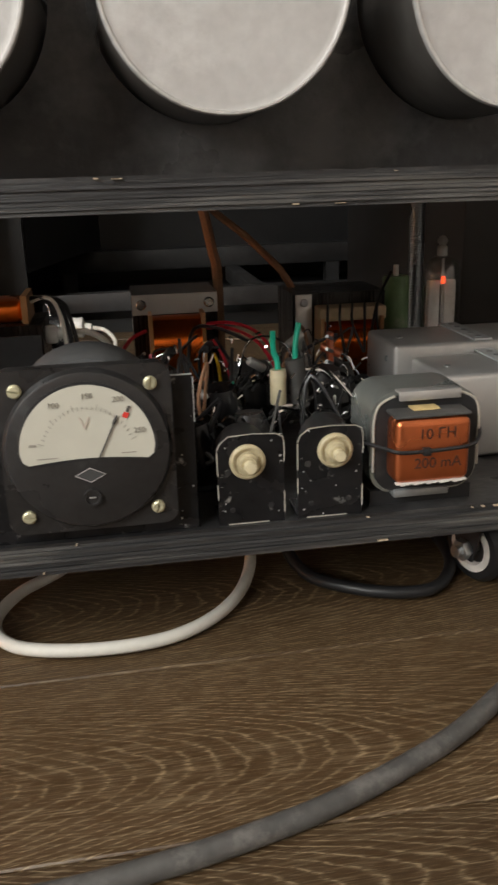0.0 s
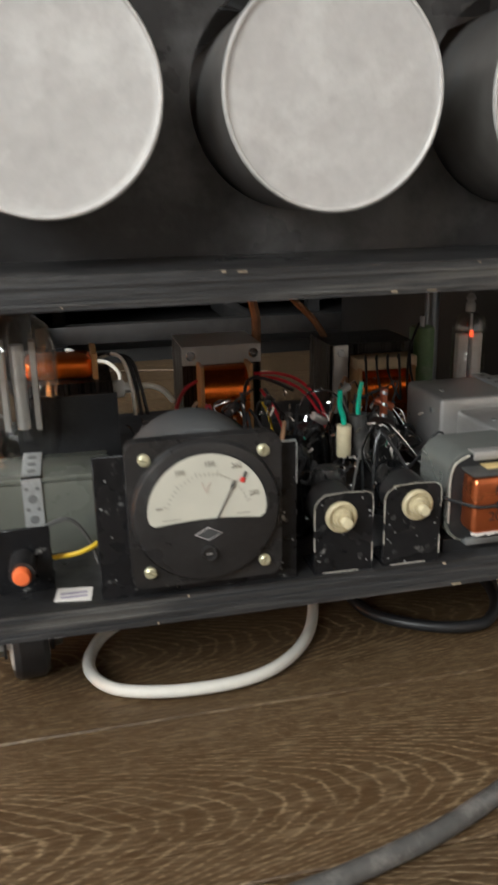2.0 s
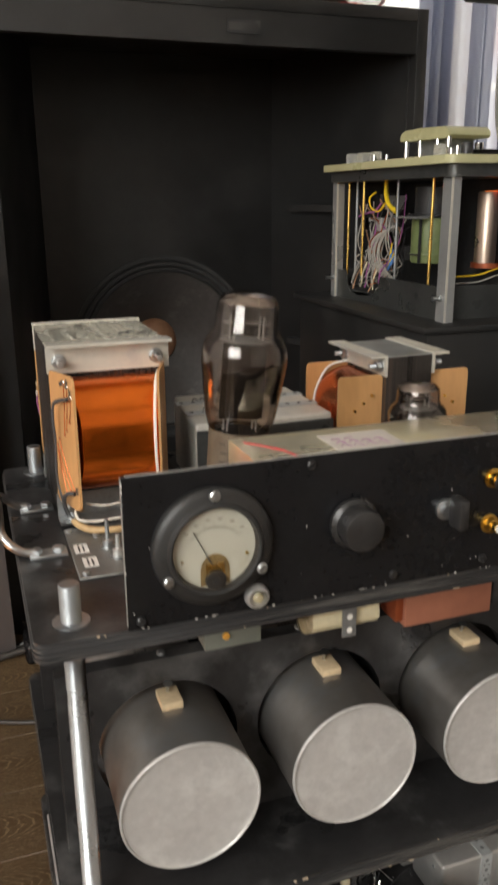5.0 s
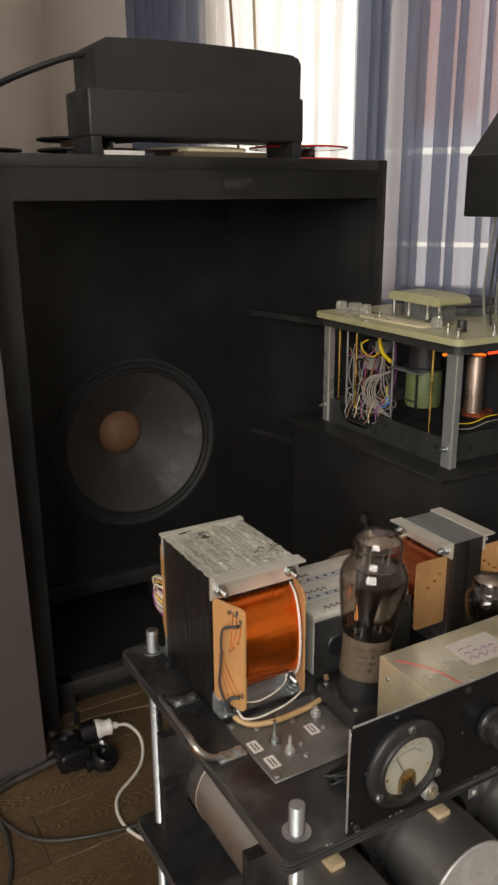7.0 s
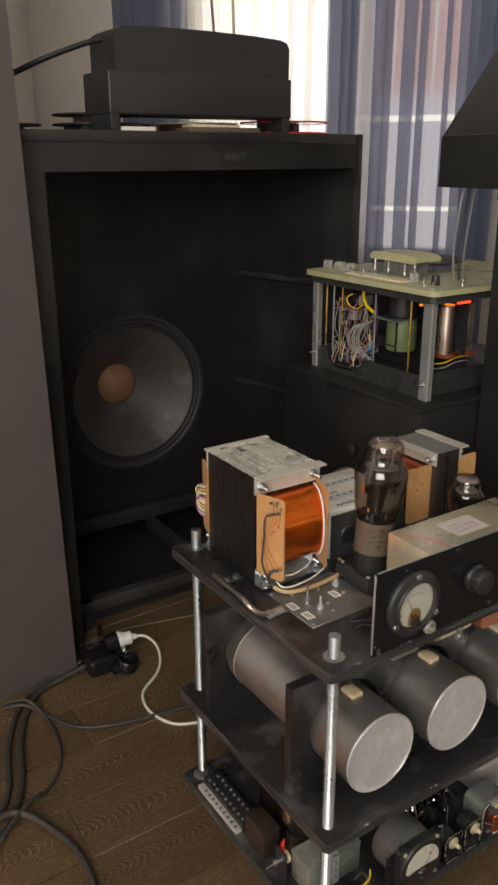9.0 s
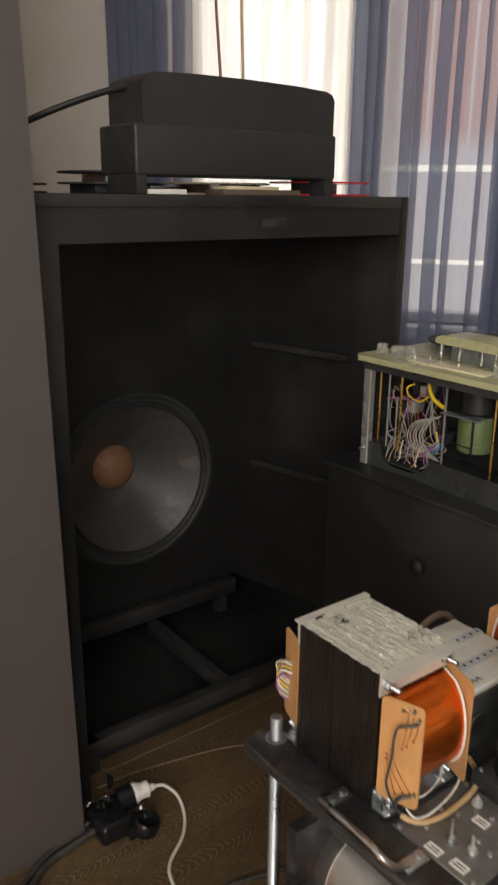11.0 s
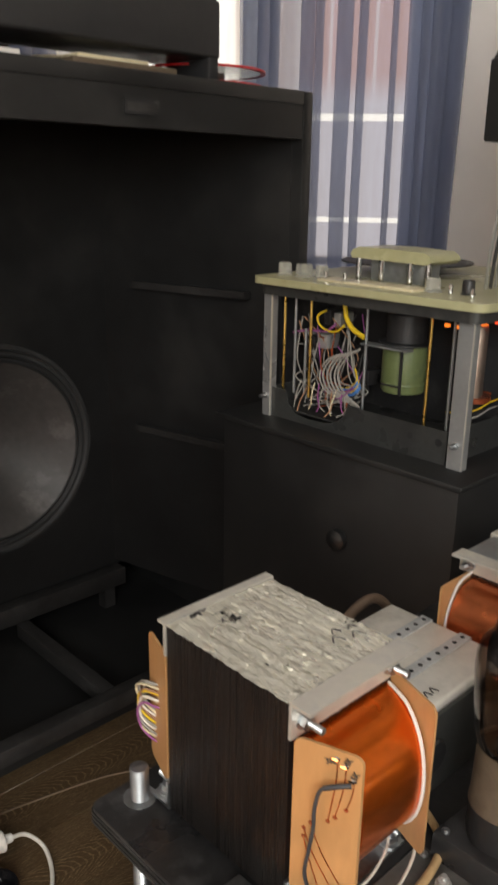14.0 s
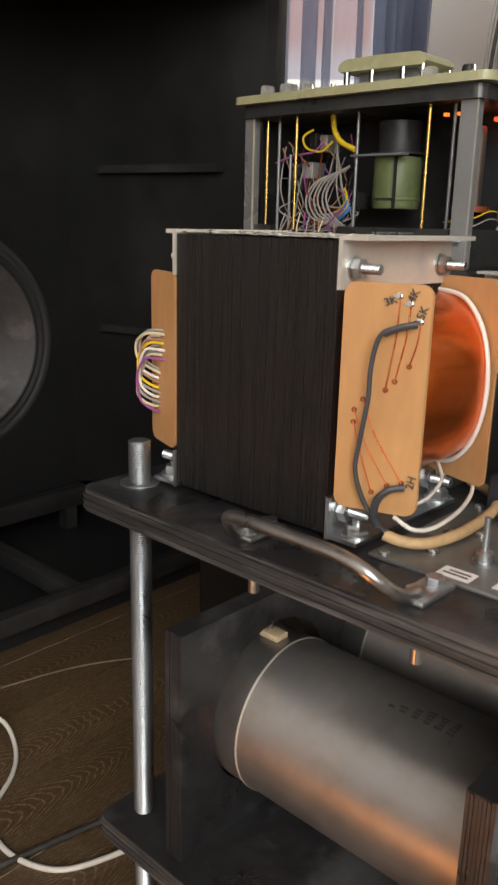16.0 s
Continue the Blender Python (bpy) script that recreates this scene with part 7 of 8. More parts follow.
for x0, y0, z0, w, d in ((-0.142, 0.978, 0.002, 0.058, 0.034), (-0.1, 1.0, 0.024, 0.03, 0.03), (-0.15, 1.04, 0.037, 0.04, 0.03)):
    film = bm_new()
    sheet = [[film.verts.new((x0 + w * i / 7 + rng.uniform(-0.002, 0.002), y0 + d * j / 5 + rng.uniform(-0.002, 0.002), z0 + rng.uniform(0, 0.009))) for j in range(6)] for i in range(8)]
    for i in range(7):
        for j in range(5):
            film.faces.new((sheet[i][j], sheet[i + 1][j], sheet[i + 1][j + 1]))
            film.faces.new((sheet[i][j], sheet[i + 1][j + 1], sheet[i][j + 1]))
    part("film", film, M_METERGLASS, ext, "crumpled clear film")
wp = thing("mains_plug", "white mains plug on a white flex, in the trailing socket", "plug", (-0.06, 1.046, 0.036))
part("body", lathe(bm_new(), [(0, 0), (0.0165, 0), (0.0168, 0.006), (0.013, 0.013), (0.0125, 0.02), (0.0135, 0.025), (0.0125, 0.027), (0.0065, 0.029), (0.0052, 0.038), (0, 0.038)], (-0.0785, 1.049, 0.036), (1, -0.12, -0.03), 28), M_WHITEP, wp)
part("flex", tube(bm_new(), [(-0.042, 1.0445, 0.0345), (-0.024, 1.04, 0.031), (-0.012, 1.018, 0.019), (-0.02, 0.986, 0.0075), (-0.042, 0.957, 0.003), (-0.085, 0.924, 0.0028), (-0.1, 0.894, 0.0028), (-0.102, 0.859, 0.0028), (-0.091, 0.826, 0.0028), (-0.073, 0.806, 0.0028), (-0.035, 0.791, 0.0028), (0.03, 0.775, 0.0028)], 0.0027, 10, 10), M_WHITECAB, wp, "white flex")
cable("floor_cable", "dark grey cable snaking over the floor", [(-0.55, 0.66, 0.0058), (-0.43, 0.722, 0.0058), (-0.376, 0.767, 0.0058), (-0.353, 0.8, 0.0058), (-0.338, 0.837, 0.0058), (-0.324, 0.889, 0.0058), (-0.307, 0.932, 0.0058), (-0.288, 0.97, 0.0058), (-0.266, 1.001, 0.0058), (-0.24, 1.023, 0.0058), (-0.206, 1.033, 0.0058), (-0.148, 1.039, 0.012)], 0.0056, M_DARKCAB)
cable("floor_cable", "second dark cable lying along the first on the floor", [(-0.56, 0.69, 0.005), (-0.44, 0.745, 0.005), (-0.386, 0.785, 0.005), (-0.364, 0.82, 0.005), (-0.352, 0.86, 0.005), (-0.34, 0.9, 0.005), (-0.32, 0.945, 0.005), (-0.298, 0.985, 0.005), (-0.268, 1.018, 0.005), (-0.225, 1.043, 0.005), (-0.17, 1.058, 0.005), (-0.149, 1.06, 0.012)], 0.0048, M_DARKCAB)
cable("floor_cable", "thin grey cable running to the rack over the floor", [(-0.318, 1.0, 0.0142), (-0.284, 0.988, 0.0148), (-0.262, 0.962, 0.007), (-0.246, 0.932, 0.0034), (-0.233, 0.908, 0.0034), (-0.211, 0.887, 0.0034), (-0.184, 0.873, 0.0034), (-0.151, 0.862, 0.0034), (-0.116, 0.854, 0.0034), (-0.079, 0.847, 0.0034), (-0.02, 0.834, 0.0034), (0.1, 0.8, 0.0034)], 0.0032, M_DARKCAB)
cable("floor_cable", "grey cable looped on the floor", [(-0.6, 0.72, 0.0158), (-0.45, 0.752, 0.0165), (-0.396, 0.760, 0.0165), (-0.365, 0.752, 0.0135), (-0.338, 0.71, 0.0056), (-0.322, 0.65, 0.0056), (-0.326, 0.58, 0.0056), (-0.36, 0.48, 0.0056)], 0.0054, M_DARKCAB)
cable("floor_cable", "thin dark cable looped on the floor", [(-0.31, 1.012, 0.0142), (-0.277, 0.99, 0.0205), (-0.261, 0.955, 0.006), (-0.259, 0.914, 0.0034), (-0.265, 0.869, 0.0034), (-0.278, 0.832, 0.0034), (-0.298, 0.803, 0.0034), (-0.32, 0.783, 0.005), (-0.345, 0.768, 0.0148), (-0.39, 0.735, 0.0148), (-0.44, 0.69, 0.0034)], 0.0032, M_DARKCAB)
cable("thin_wire", "thin tan wire on the floor before the cabinet", [(-0.1, 1.13, 0.002), (-0.032, 1.127, 0.002), (0.067, 1.106, 0.002), (0.122, 1.091, 0.002), (0.164, 1.072, 0.002), (0.2, 1.05, 0.002)], 0.0015, mat("dull_tan_wire", (0.16, 0.11, 0.07), 0.6))

# ---- the horn-loaded bass cabinet behind ----
cab = thing("bass_cabinet", "large black horn-loaded loudspeaker cabinet with a deep-set driver", "loudspeaker", (0.185, 1.4, 0))
part("side_panel", box(bm_new(), 0.521, 0.54, 1.107, 1.63, 0, 0.95, 0.002), M_BIN, cab)
part("side_panel", box(bm_new(), -0.19, -0.171, 1.107, 1.63, 0, 0.95, 0.002), M_BIN, cab)
part("top_panel", box(bm_new(), -0.171, 0.521, 1.107, 1.63, 0.932, 0.95, 0.001), M_BIN, cab)
part("header", box(bm_new(), -0.171, 0.521, 1.109, 1.127, 0.886, 0.932), M_BIN, cab, "black board across the top of the mouth")
part("stile", box(bm_new(), -0.171, -0.122, 1.109, 1.127, 0.0, 0.886), M_BIN, cab)
part("back_panel", box(bm_new(), -0.171, 0.521, 1.612, 1.63, 0, 0.932), M_BIN, cab)
lbl = part("maker_plate", box(bm_new(), 0.21, 0.262, 1.1075, 1.109, 0.9, 0.918), M_BLACKM, cab, "small dull plate")
part("printed_bar", box(bm_new(), 0.214, 0.258, 1.1072, 1.1075, 0.904, 0.914), M_DUST, lbl)
part("baffle", holed_plate(bm_new(), -0.171, 0.521, 0.09, 0.932, 1.5, 1.518, [(0.195, 0.377)], 0.168, 72), M_BIN, cab)


def flare(name, pts, a, b):
    return part(name, prism(bm_new(), pts, "z", a, b), M_BIN, cab, "flared inner wall of the horn mouth")


flare("flare", [(0.519, 1.128), (0.521, 1.128), (0.521, 1.5), (0.43, 1.5)], 0.1, 0.93)
flare("flare", [(-0.12, 1.128), (-0.171, 1.128), (-0.171, 1.5), (-0.03, 1.5)], 0.1, 0.93)
for z in (0.648, 0.388):
    part("batten", prism(bm_new(), [(0.4995, 1.19), (0.4855, 1.19), (0.4335, 1.42), (0.4475, 1.42)], "z", z, z + 0.012), M_DUST, cab, "dusty batten on the flared wall")
drv = part("driver", lathe(bm_new(), [(0.168, -0.004), (0.188, -0.004), (0.188, 0.004), (0.168, 0.004)], (0.195, 1.5, 0.377), (0, -1, 0), 72), M_SURR, cab, "fifteen-inch driver rim")
part("surround", lathe(bm_new(), [(0.182, 0.005)] + [(0.156 + 0.024 * (1 - k / 12), 0.004 + 0.0035 * math.sin(k * math.pi / 2.4)) for k in range(13)], (0.195, 1.5, 0.377), (0, -1, 0), 72), M_SURR, drv, "pleated cloth surround")
part("cone", lathe(bm_new(), [(0.157, 0.004), (0.14, -0.012), (0.11, -0.042), (0.08, -0.07), (0.05, -0.103), (0.046, -0.106)], (0.195, 1.5, 0.377), (0, -1, 0), 72), M_CONE, drv, "dark paper cone")
part("dust_cap", lathe(bm_new(), [(0.05, -0.102), (0.047, -0.095), (0.036, -0.086), (0.02, -0.08), (0, -0.078)], (0.195, 1.5, 0.377), (0, -1, 0), 40), M_DUSTCAP, drv, "brown domed dust cap")
part("basket", lathe(bm_new(), [(0.168, -0.004), (0.14, -0.05), (0.09, -0.108), (0, -0.109)], (0.195, 1.5, 0.377), (0, -1, 0), 40), M_BLACKM, drv)
for x0, x1, y0, y1, z0, z1 in ((-0.12, 0.50, 1.165, 1.19, 0.035, 0.062), (-0.12, 0.43, 1.465, 1.495, 0.06, 0.095), (0.19, 0.214, 1.19, 1.465, 0.035, 0.062)):
    part("base_rail", box(bm_new(), x0, x1, y0, y1, z0, z1, 0.002), M_DUST, cab, "dusty black timber rail")
for x, y in ((-0.1, 1.167), (0.46, 1.167), (-0.1, 1.467), (0.38, 1.467)):
    part("base_foot", box(bm_new(), x, x + 0.024, y, y + 0.022, 0, 0.062), M_DUST, cab)

part("bottom_panel", box(bm_new(), -0.171, 0.521, 1.192, 1.612, 0.0, 0.02), M_BIN, cab)

# on top of the cabinet
BT = 0.95
hr = thing("table_loudspeaker", "black moulded unit with rounded top on two legs", "loudspeaker", (0.168, 1.15, BT))
up = [(0.012, 1.005), (0.012, 1.092), (0.017, 1.101), (0.03, 1.107), (0.09, 1.1095), (0.19, 1.11), (0.28, 1.1085), (0.34, 1.1055), (0.353, 1.101), (0.3585, 1.092), (0.357, 1.005)]
part("upper_body", prism(bm_new(), up, "y", 1.112, 1.21), M_MOULD, hr, "rounded matt black body")
part("lower_body", box(bm_new(), -0.003, 0.364, 1.11, 1.215, 0.975, 1.042, 0.004, 3), M_MOULD, hr)
for x in (-0.001, 0.345):
    part("leg", box(bm_new(), x, x + 0.017, 1.112, 1.2, BT, 0.99, 0.002), M_MOULD, hr)
part("cable", tube(bm_new(), [(0.014, 1.16, 1.09), (-0.02, 1.16, 1.082), (-0.09, 1.18, 1.055), (-0.16, 1.22, 1.02), (-0.22, 1.27, 0.99), (-0.26, 1.3, 0.9)], 0.0045, 8), M_BLACKW, hr, "black cable")


def reel(x, y, z, r, rim, label, clear=True, full=0.82, gap=0.016):
    t = thing("tape_reel", label, "tape reel", (x, y, z), "tape reels on the cabinet")
    for k in range(2):
        h = z + k * gap
        part("flange", lathe(bm_new(), [(0.02, h), (r, h), (r, h + 0.0018), (0.02, h + 0.0018)], (x, y, 0), seg=40), M_CLEARP if clear else rim, t)
        part("rim", lathe(bm_new(), [(r - 0.006, h - 0.0004), (r + 0.0004, h - 0.0004), (r + 0.0004, h + 0.0024), (r - 0.006, h + 0.0024)], (x, y, 0), seg=40), rim, t, "coloured rim")
    part("tape", lathe(bm_new(), [(0.02, z + 0.002), (r * full, z + 0.002), (r * full, z + gap - 0.0005), (0.02, z + gap - 0.0005)], (x, y, 0), seg=40), mat("brown_tape", (0.07, 0.04, 0.03), 0.25), t, "wound brown tape")
    return t


reel(0.415, 1.205, BT + 0.0005, 0.088, mat("red_plastic", (0.5, 0.015, 0.02), 0.3), "clear tape reel with red rims on the cabinet", True, 0.35, 0.02)
reel(0.24, 1.265, BT + 0.0005, 0.088, M_CREAM, "cream-rimmed tape reel lying on the cabinet")
reel(-0.125, 1.31, BT + 0.0005, 0.072, mat("dark_brown_plastic", (0.05, 0.025, 0.02), 0.3), "dark brown tape reel lying on the cabinet", False, 0.6, 0.011)
flat = thing("tape_box", "thin dark cardboard box under a tape reel", "box", (0.06, 1.3, BT))
part("lid", box(bm_new(), 0.005, 0.1, 1.25, 1.34, BT, BT + 0.0135, 0.001), M_BLACKM, flat)
reel(0.057, 1.298, BT + 0.0142, 0.083, M_BLACKM, "black tape reel lying on a thin cardboard box", False, 0.55, 0.0165)
tins = thing("tape_box", "pale flat tape box on the cabinet", "box", (0.24, 1.145, BT))
part("lid", box(bm_new(), 0.15, 0.3, 1.12, 1.17, BT, BT + 0.008, 0.001), M_OLDPAPER, tins)
part("sleeve", box(bm_new(), 0.16, 0.26, 1.125, 1.165, BT + 0.008, BT + 0.013, 0.001), M_CREAM, tins)
tn2 = thing("tape_box", "small white flat tape box on the cabinet", "box", (0.03, 1.14, BT))
part("lid", box(bm_new(), 0.02, 0.085, 1.12, 1.17, BT, BT + 0.007, 0.001), M_PAPER, tn2)
part("lid", box(bm_new(), 0.03, 0.075, 1.125, 1.165, BT + 0.007, BT + 0.011, 0.001), M_CLEARP, tn2)

# tall grey panel standing before the cabinet
bm = prism(bm_new(), [(-0.95, 0), (-0.163, 0), (-0.195, 2.3), (-0.95, 2.3)], "y", 1.047, 1.083)
gp = solid("tall_panel", bm, M_PANEL, "tall plain grey-brown painted panel standing on the floor", "panel")
part("joint", box(bm_new(), -0.95, -0.1725, 1.0465, 1.047, 0.492, 0.4928), M_PANEL, gp)

# ---- tape deck chassis on its black stand ----
std = thing("deck_stand", "black painted cabinet carrying the open tape deck", "cabinet", (0.47, 0.84, 0))
part("carcass", box(bm_new(), 0.292, 0.72, 0.662, 1.02, 0, 0.529, 0.002), M_BIN, std)
part("top", box(bm_new(), 0.284, 0.728, 0.655, 1.028, 0.529, 0.536, 0.0015), M_BIN, std, "black top board with a pale worn edge")
part("knob", lathe(bm_new(), [(0, 0), (0.011, 0), (0.013, 0.004), (0.0125, 0.01), (0.006, 0.014), (0, 0.0145)], (0.292, 0.813, 0.424), (-1, 0, 0), 24), M_BIN, std, "round dull knob")
DZ = 0.533
dk = thing("tape_deck", "open tape recorder chassis with cream top plate, wiring exposed", "tape recorder", (0.46, 0.845, DZ))
part("top_plate", prism(bm_new(), rounded(0.306, 0.66, 0.668, 0.994, 0.014, 5), "z", 0.7035, 0.712), M_DECKTOP, dk, "cream enamelled top plate")
part("skirt", prism(bm_new(), rounded(0.316, 0.65, 0.678, 0.988, 0.012, 5), "z", 0.69, 0.7035), M_TRAY, dk, "grey metal skirt")
for x, y, w in ((0.322, 0.686, 0.0175), (0.322, 0.972, 0.0125), (0.625, 0.69, 0.018), (0.625, 0.97, 0.018)):
    post = part("post", joined(lambda b: box(b, x, x + 0.0025, y, y + w, DZ, 0.69), lambda b: box(b, x + 0.0025, x + 0.012, y, y + 0.0025, DZ, 0.69)), M_POST, dk, "bare aluminium angle post")
    part("bolt", joined(lambda b: cyl(b, (x, y + w * 0.5, 0.5595), (x - 0.011, y + w * 0.5, 0.5595), 0.0022, 12), lambda b: hexnut(b, (x, y + w * 0.5, 0.5595), (-1, 0, 0), 0.004, 0.003)), M_ZINC, post)
    part("bare_edge", box(bm_new(), x - 0.0004, x + 0.0026, y - 0.0004, y, DZ, 0.69), M_ALU, post, "bright cut edge")
wall = [(0.708, DZ), (0.708, 0.571), (0.846, 0.571), (0.85, 0.559), (0.862, 0.547), (0.88, 0.5425), (0.91, 0.541), (0.93, 0.544), (0.942, 0.554), (0.947, 0.571), (0.974, 0.571), (0.974, DZ)]
tray = prism(bm_new(), wall, "x", 0.3265, 0.3285)
tr_ = part("front_wall", tray, M_TRAY, dk, "grey sheet-metal chassis wall with a cut-out")
rng = random.Random(8)
for k in range(11):
    y = 0.86 + 0.0075 * k
    a, b = rng.uniform(-0.01, 0.01), rng.uniform(-0.012, 0.012)
    part("wire_end", tube(bm_new(), [(0.342, y, 0.585), (0.335, y + a * 0.5, 0.57), (0.333, y + a, 0.56), (0.332 + rng.uniform(-0.003, 0.006), y + a + b, 0.549 + rng.uniform(-0.003, 0.006))], 0.0009, 6, 5), (M_DULLW, M_PURPW, M_CREAM, M_BROWNW, M_DULLW)[k % 5], dk)
for y in (0.7055, 0.974):
    part("side_wall", box(bm_new(), 0.3285, 0.645, y, y + 0.002, DZ, 0.571), M_TRAY, dk)
part("chassis_plate", box(bm_new(), 0.3285, 0.645, 0.7075, 0.974, 0.545, 0.547), M_TRAY, dk, "grey sheet-metal chassis plate")
for y, r in ((0.755, 0.0035), (0.718, 0.0045)):
    part("hole", cyl(bm_new(), (0.3265, y, 0.5565), (0.3262, y, 0.5565), r, 16), M_BLACKM, tr_)
for y in (0.961, 0.917, 0.745):
    part("pillar", cyl(bm_new(), (0.336, y, 0.566), (0.336, y, 0.69), 0.0018, 10), M_BRASS, dk, "yellow brass pillar")
for y, z1 in ((0.948, 0.69), (0.836, 0.69), (0.72, 0.69), (0.93, 0.65)):
    part("pillar", cyl(bm_new(), (0.342, y, 0.565), (0.342, y, z1), 0.0018, 10), M_GREYMET, dk)
part("motor", joined(lambda b: lathe(b, [(0, 0), (0.0245, 0), (0.026, 0.004), (0.026, 0.05), (0.0245, 0.054), (0, 0.054)], (0.374, 0.803, 0.591), seg=36), lambda b: lathe(b, [(0.026, 0.008), (0.0267, 0.009), (0.0267, 0.011), (0.026, 0.012)], (0.374, 0.803, 0.591), seg=36)), M_OLIVE, dk, "olive painted motor")
part("motor_band", joined(lambda b: box(b, 0.347, 0.3495, 0.788, 0.7905, 0.591, 0.645), lambda b: box(b, 0.3465, 0.349, 0.79, 0.815, 0.6, 0.602)), M_BLACKM, dk)
part("flywheel", lathe(bm_new(), [(0, 0), (0.031, 0), (0.031, 0.002), (0.023, 0.003), (0.023, 0.034), (0, 0.034)], (0.374, 0.803, 0.647), seg=36), M_BLACKM, dk, "black flywheel housing")
part("support_bar", box(bm_new(), 0.336, 0.35, 0.775, 0.84, 0.6445, 0.6465), M_GREYMET, dk)
rng = random.Random(77)
for k in range(30):
    y0 = rng.uniform(0.865, 0.955)
    pts = [(0.342 + rng.uniform(0, 0.05), y0, rng.uniform(0.625, 0.675))]
    pts.append((0.338 + rng.uniform(0, 0.03), y0 - rng.uniform(-0.01, 0.03), rng.uniform(0.59, 0.63)))
    pts.append((0.338 + rng.uniform(0, 0.025), y0 - rng.uniform(0.0, 0.045), rng.uniform(0.57, 0.592)))
    pts.append((0.335 + rng.uniform(0, 0.02), rng.uniform(0.86, 0.93), rng.uniform(0.552, 0.575)))
    part("wire", tube(bm_new(), pts, 0.0009, 6, 6), (M_DULLW, M_GREYCAB, M_PURPW, M_DULLW, M_BLACKW, M_COPPERD, M_BROWNW, M_DULLW, M_BLACKW, M_DULLW)[k % 10], dk)
for k in range(6):
    o = k * 0.0052
    part("wire", tube(bm_new(), [(0.35, 0.85 + o * 0.2, 0.636 - o * 0.2), (0.342, 0.862 + o, 0.626 - o * 0.2), (0.338 + 0.001 * (k % 2), 0.872 + o * 1.15, 0.606 - o * 0.2), (0.338, 0.868 + o, 0.589 - o * 0.3), (0.341, 0.857 + o * 0.6, 0.577 - o * 0.15), (0.345, 0.842 + o * 0.4, 0.567)], 0.0011, 6, 7), M_DULLW, dk, "pale looped wire")
for k in range(6):
    part("wire", tube(bm_new(), [(0.345, 0.852 - 0.002 * k, 0.612 - 0.004 * k), (0.34, 0.845, 0.6 - 0.003 * k), (0.345, 0.86, 0.588 - 0.002 * k), (0.35, 0.88, 0.583)], 0.0012, 6, 6), M_BLUEW if k % 3 else M_YELW, dk)
part("hose", tube(bm_new(), [(0.345, 0.873, 0.69), (0.343, 0.868, 0.672), (0.341, 0.856, 0.66), (0.341, 0.838, 0.652)], 0.003, 10, 8), M_YELW, dk, "yellow sleeve")
part("wire", tube(bm_new(), [(0.345, 0.90, 0.676), (0.342, 0.912, 0.668), (0.342, 0.906, 0.656), (0.342, 0.885, 0.652), (0.343, 0.87, 0.662)], 0.0013, 6, 6), M_YELW, dk)
part("wire", tube(bm_new(), [(0.345, 0.885, 0.662), (0.342, 0.895, 0.652), (0.342, 0.91, 0.65), (0.345, 0.93, 0.648), (0.345, 0.955, 0.642)], 0.0013, 6, 6), M_PURPW, dk)
for k in range(8):
    y, z = rng.uniform(0.84, 0.95), rng.uniform(0.6, 0.675)
    part("relay", box(bm_new(), 0.36, 0.385, y, y + rng.uniform(0.01, 0.02), z - 0.012, z + 0.006, 0.001), rng.choice((M_BLACKM, M_BOXMET, M_BAKE, M_GREYMET)), dk)
part("inner_wall", box(bm_new(), 0.43, 0.433, 0.71, 0.972, 0.547, 0.69), M_BLACKM, dk)
part("back_wall", box(bm_new(), 0.345, 0.625, 0.976, 0.978, DZ, 0.69), M_BLACKM, dk, "dark rear chassis wall")
for x, r, z1 in ((0.4, 0.0125, 0.672), (0.448, 0.0125, 0.674)):
    part("can", lathe(bm_new(), [(0, 0), (r, 0), (r, z1 - 0.595), (r * 0.9, z1 - 0.592), (0, z1 - 0.592)], (x, 0.728, 0.595), seg=28), M_WARMCAN, dk, "bright metal can")
part("copper_base", joined(lambda b: lathe(b, [(0, 0), (0.02, 0), (0.02, 0.006), (0, 0.006)], (0.405, 0.728, 0.589), seg=24), lambda b: lathe(b, [(0, 0), (0.02, 0), (0.02, 0.006), (0, 0.006)], (0.448, 0.728, 0.589), seg=24)), M_COPPERD, dk)
part("lamp", joined(lambda b: lathe(b, [(0, 0), (0.009, 0), (0.009, 0.003), (0, 0.003)], (0.405, 0.728, 0.6725), seg=20), ), M_AMBER, dk, "amber lamp glow")
for y0, y1 in ((0.728, 0.732), (0.714, 0.717)):
    part("pilot_lamp", box(bm_new(), 0.34, 0.345, y0, y1, 0.679, 0.682), M_AMBER, dk, "amber lamp glow")
part("pilot", box(bm_new(), 0.4, 0.43, 0.705, 0.708, 0.679, 0.683), M_HEAT, dk, "red pilot light")
for m, z in ((M_YELW, 0.578), (M_DULLW, 0.57)):
    part("wire", tube(bm_new(), [(0.37, 0.74, z), (0.385, 0.715, z + 0.004), (0.41, 0.708, z + 0.012), (0.44, 0.712, z + 0.01), (0.47, 0.73, z)], 0.0009, 6, 7), m, dk)
part("head_cover", prism(bm_new(), [(0.776, 0.74), (0.7785, 0.7455), (0.786, 0.7495), (0.838, 0.7512), (0.878, 0.7508), (0.8875, 0.7475), (0.8905, 0.742), (0.888, 0.738), (0.781, 0.7365)], "x", 0.372, 0.43), M_DECKTOP, dk, "cream head cover")
part("head_block", box(bm_new(), 0.388, 0.42, 0.795, 0.872, 0.7115, 0.738, 0.002), M_GREYMET, dk, "bright metal head block")
for y in (0.782, 0.806, 0.846, 0.88):
    part("guide", cyl(bm_new(), (0.376, y, 0.7115), (0.376, y, 0.7395), 0.0035, 14), M_CHROME, dk)
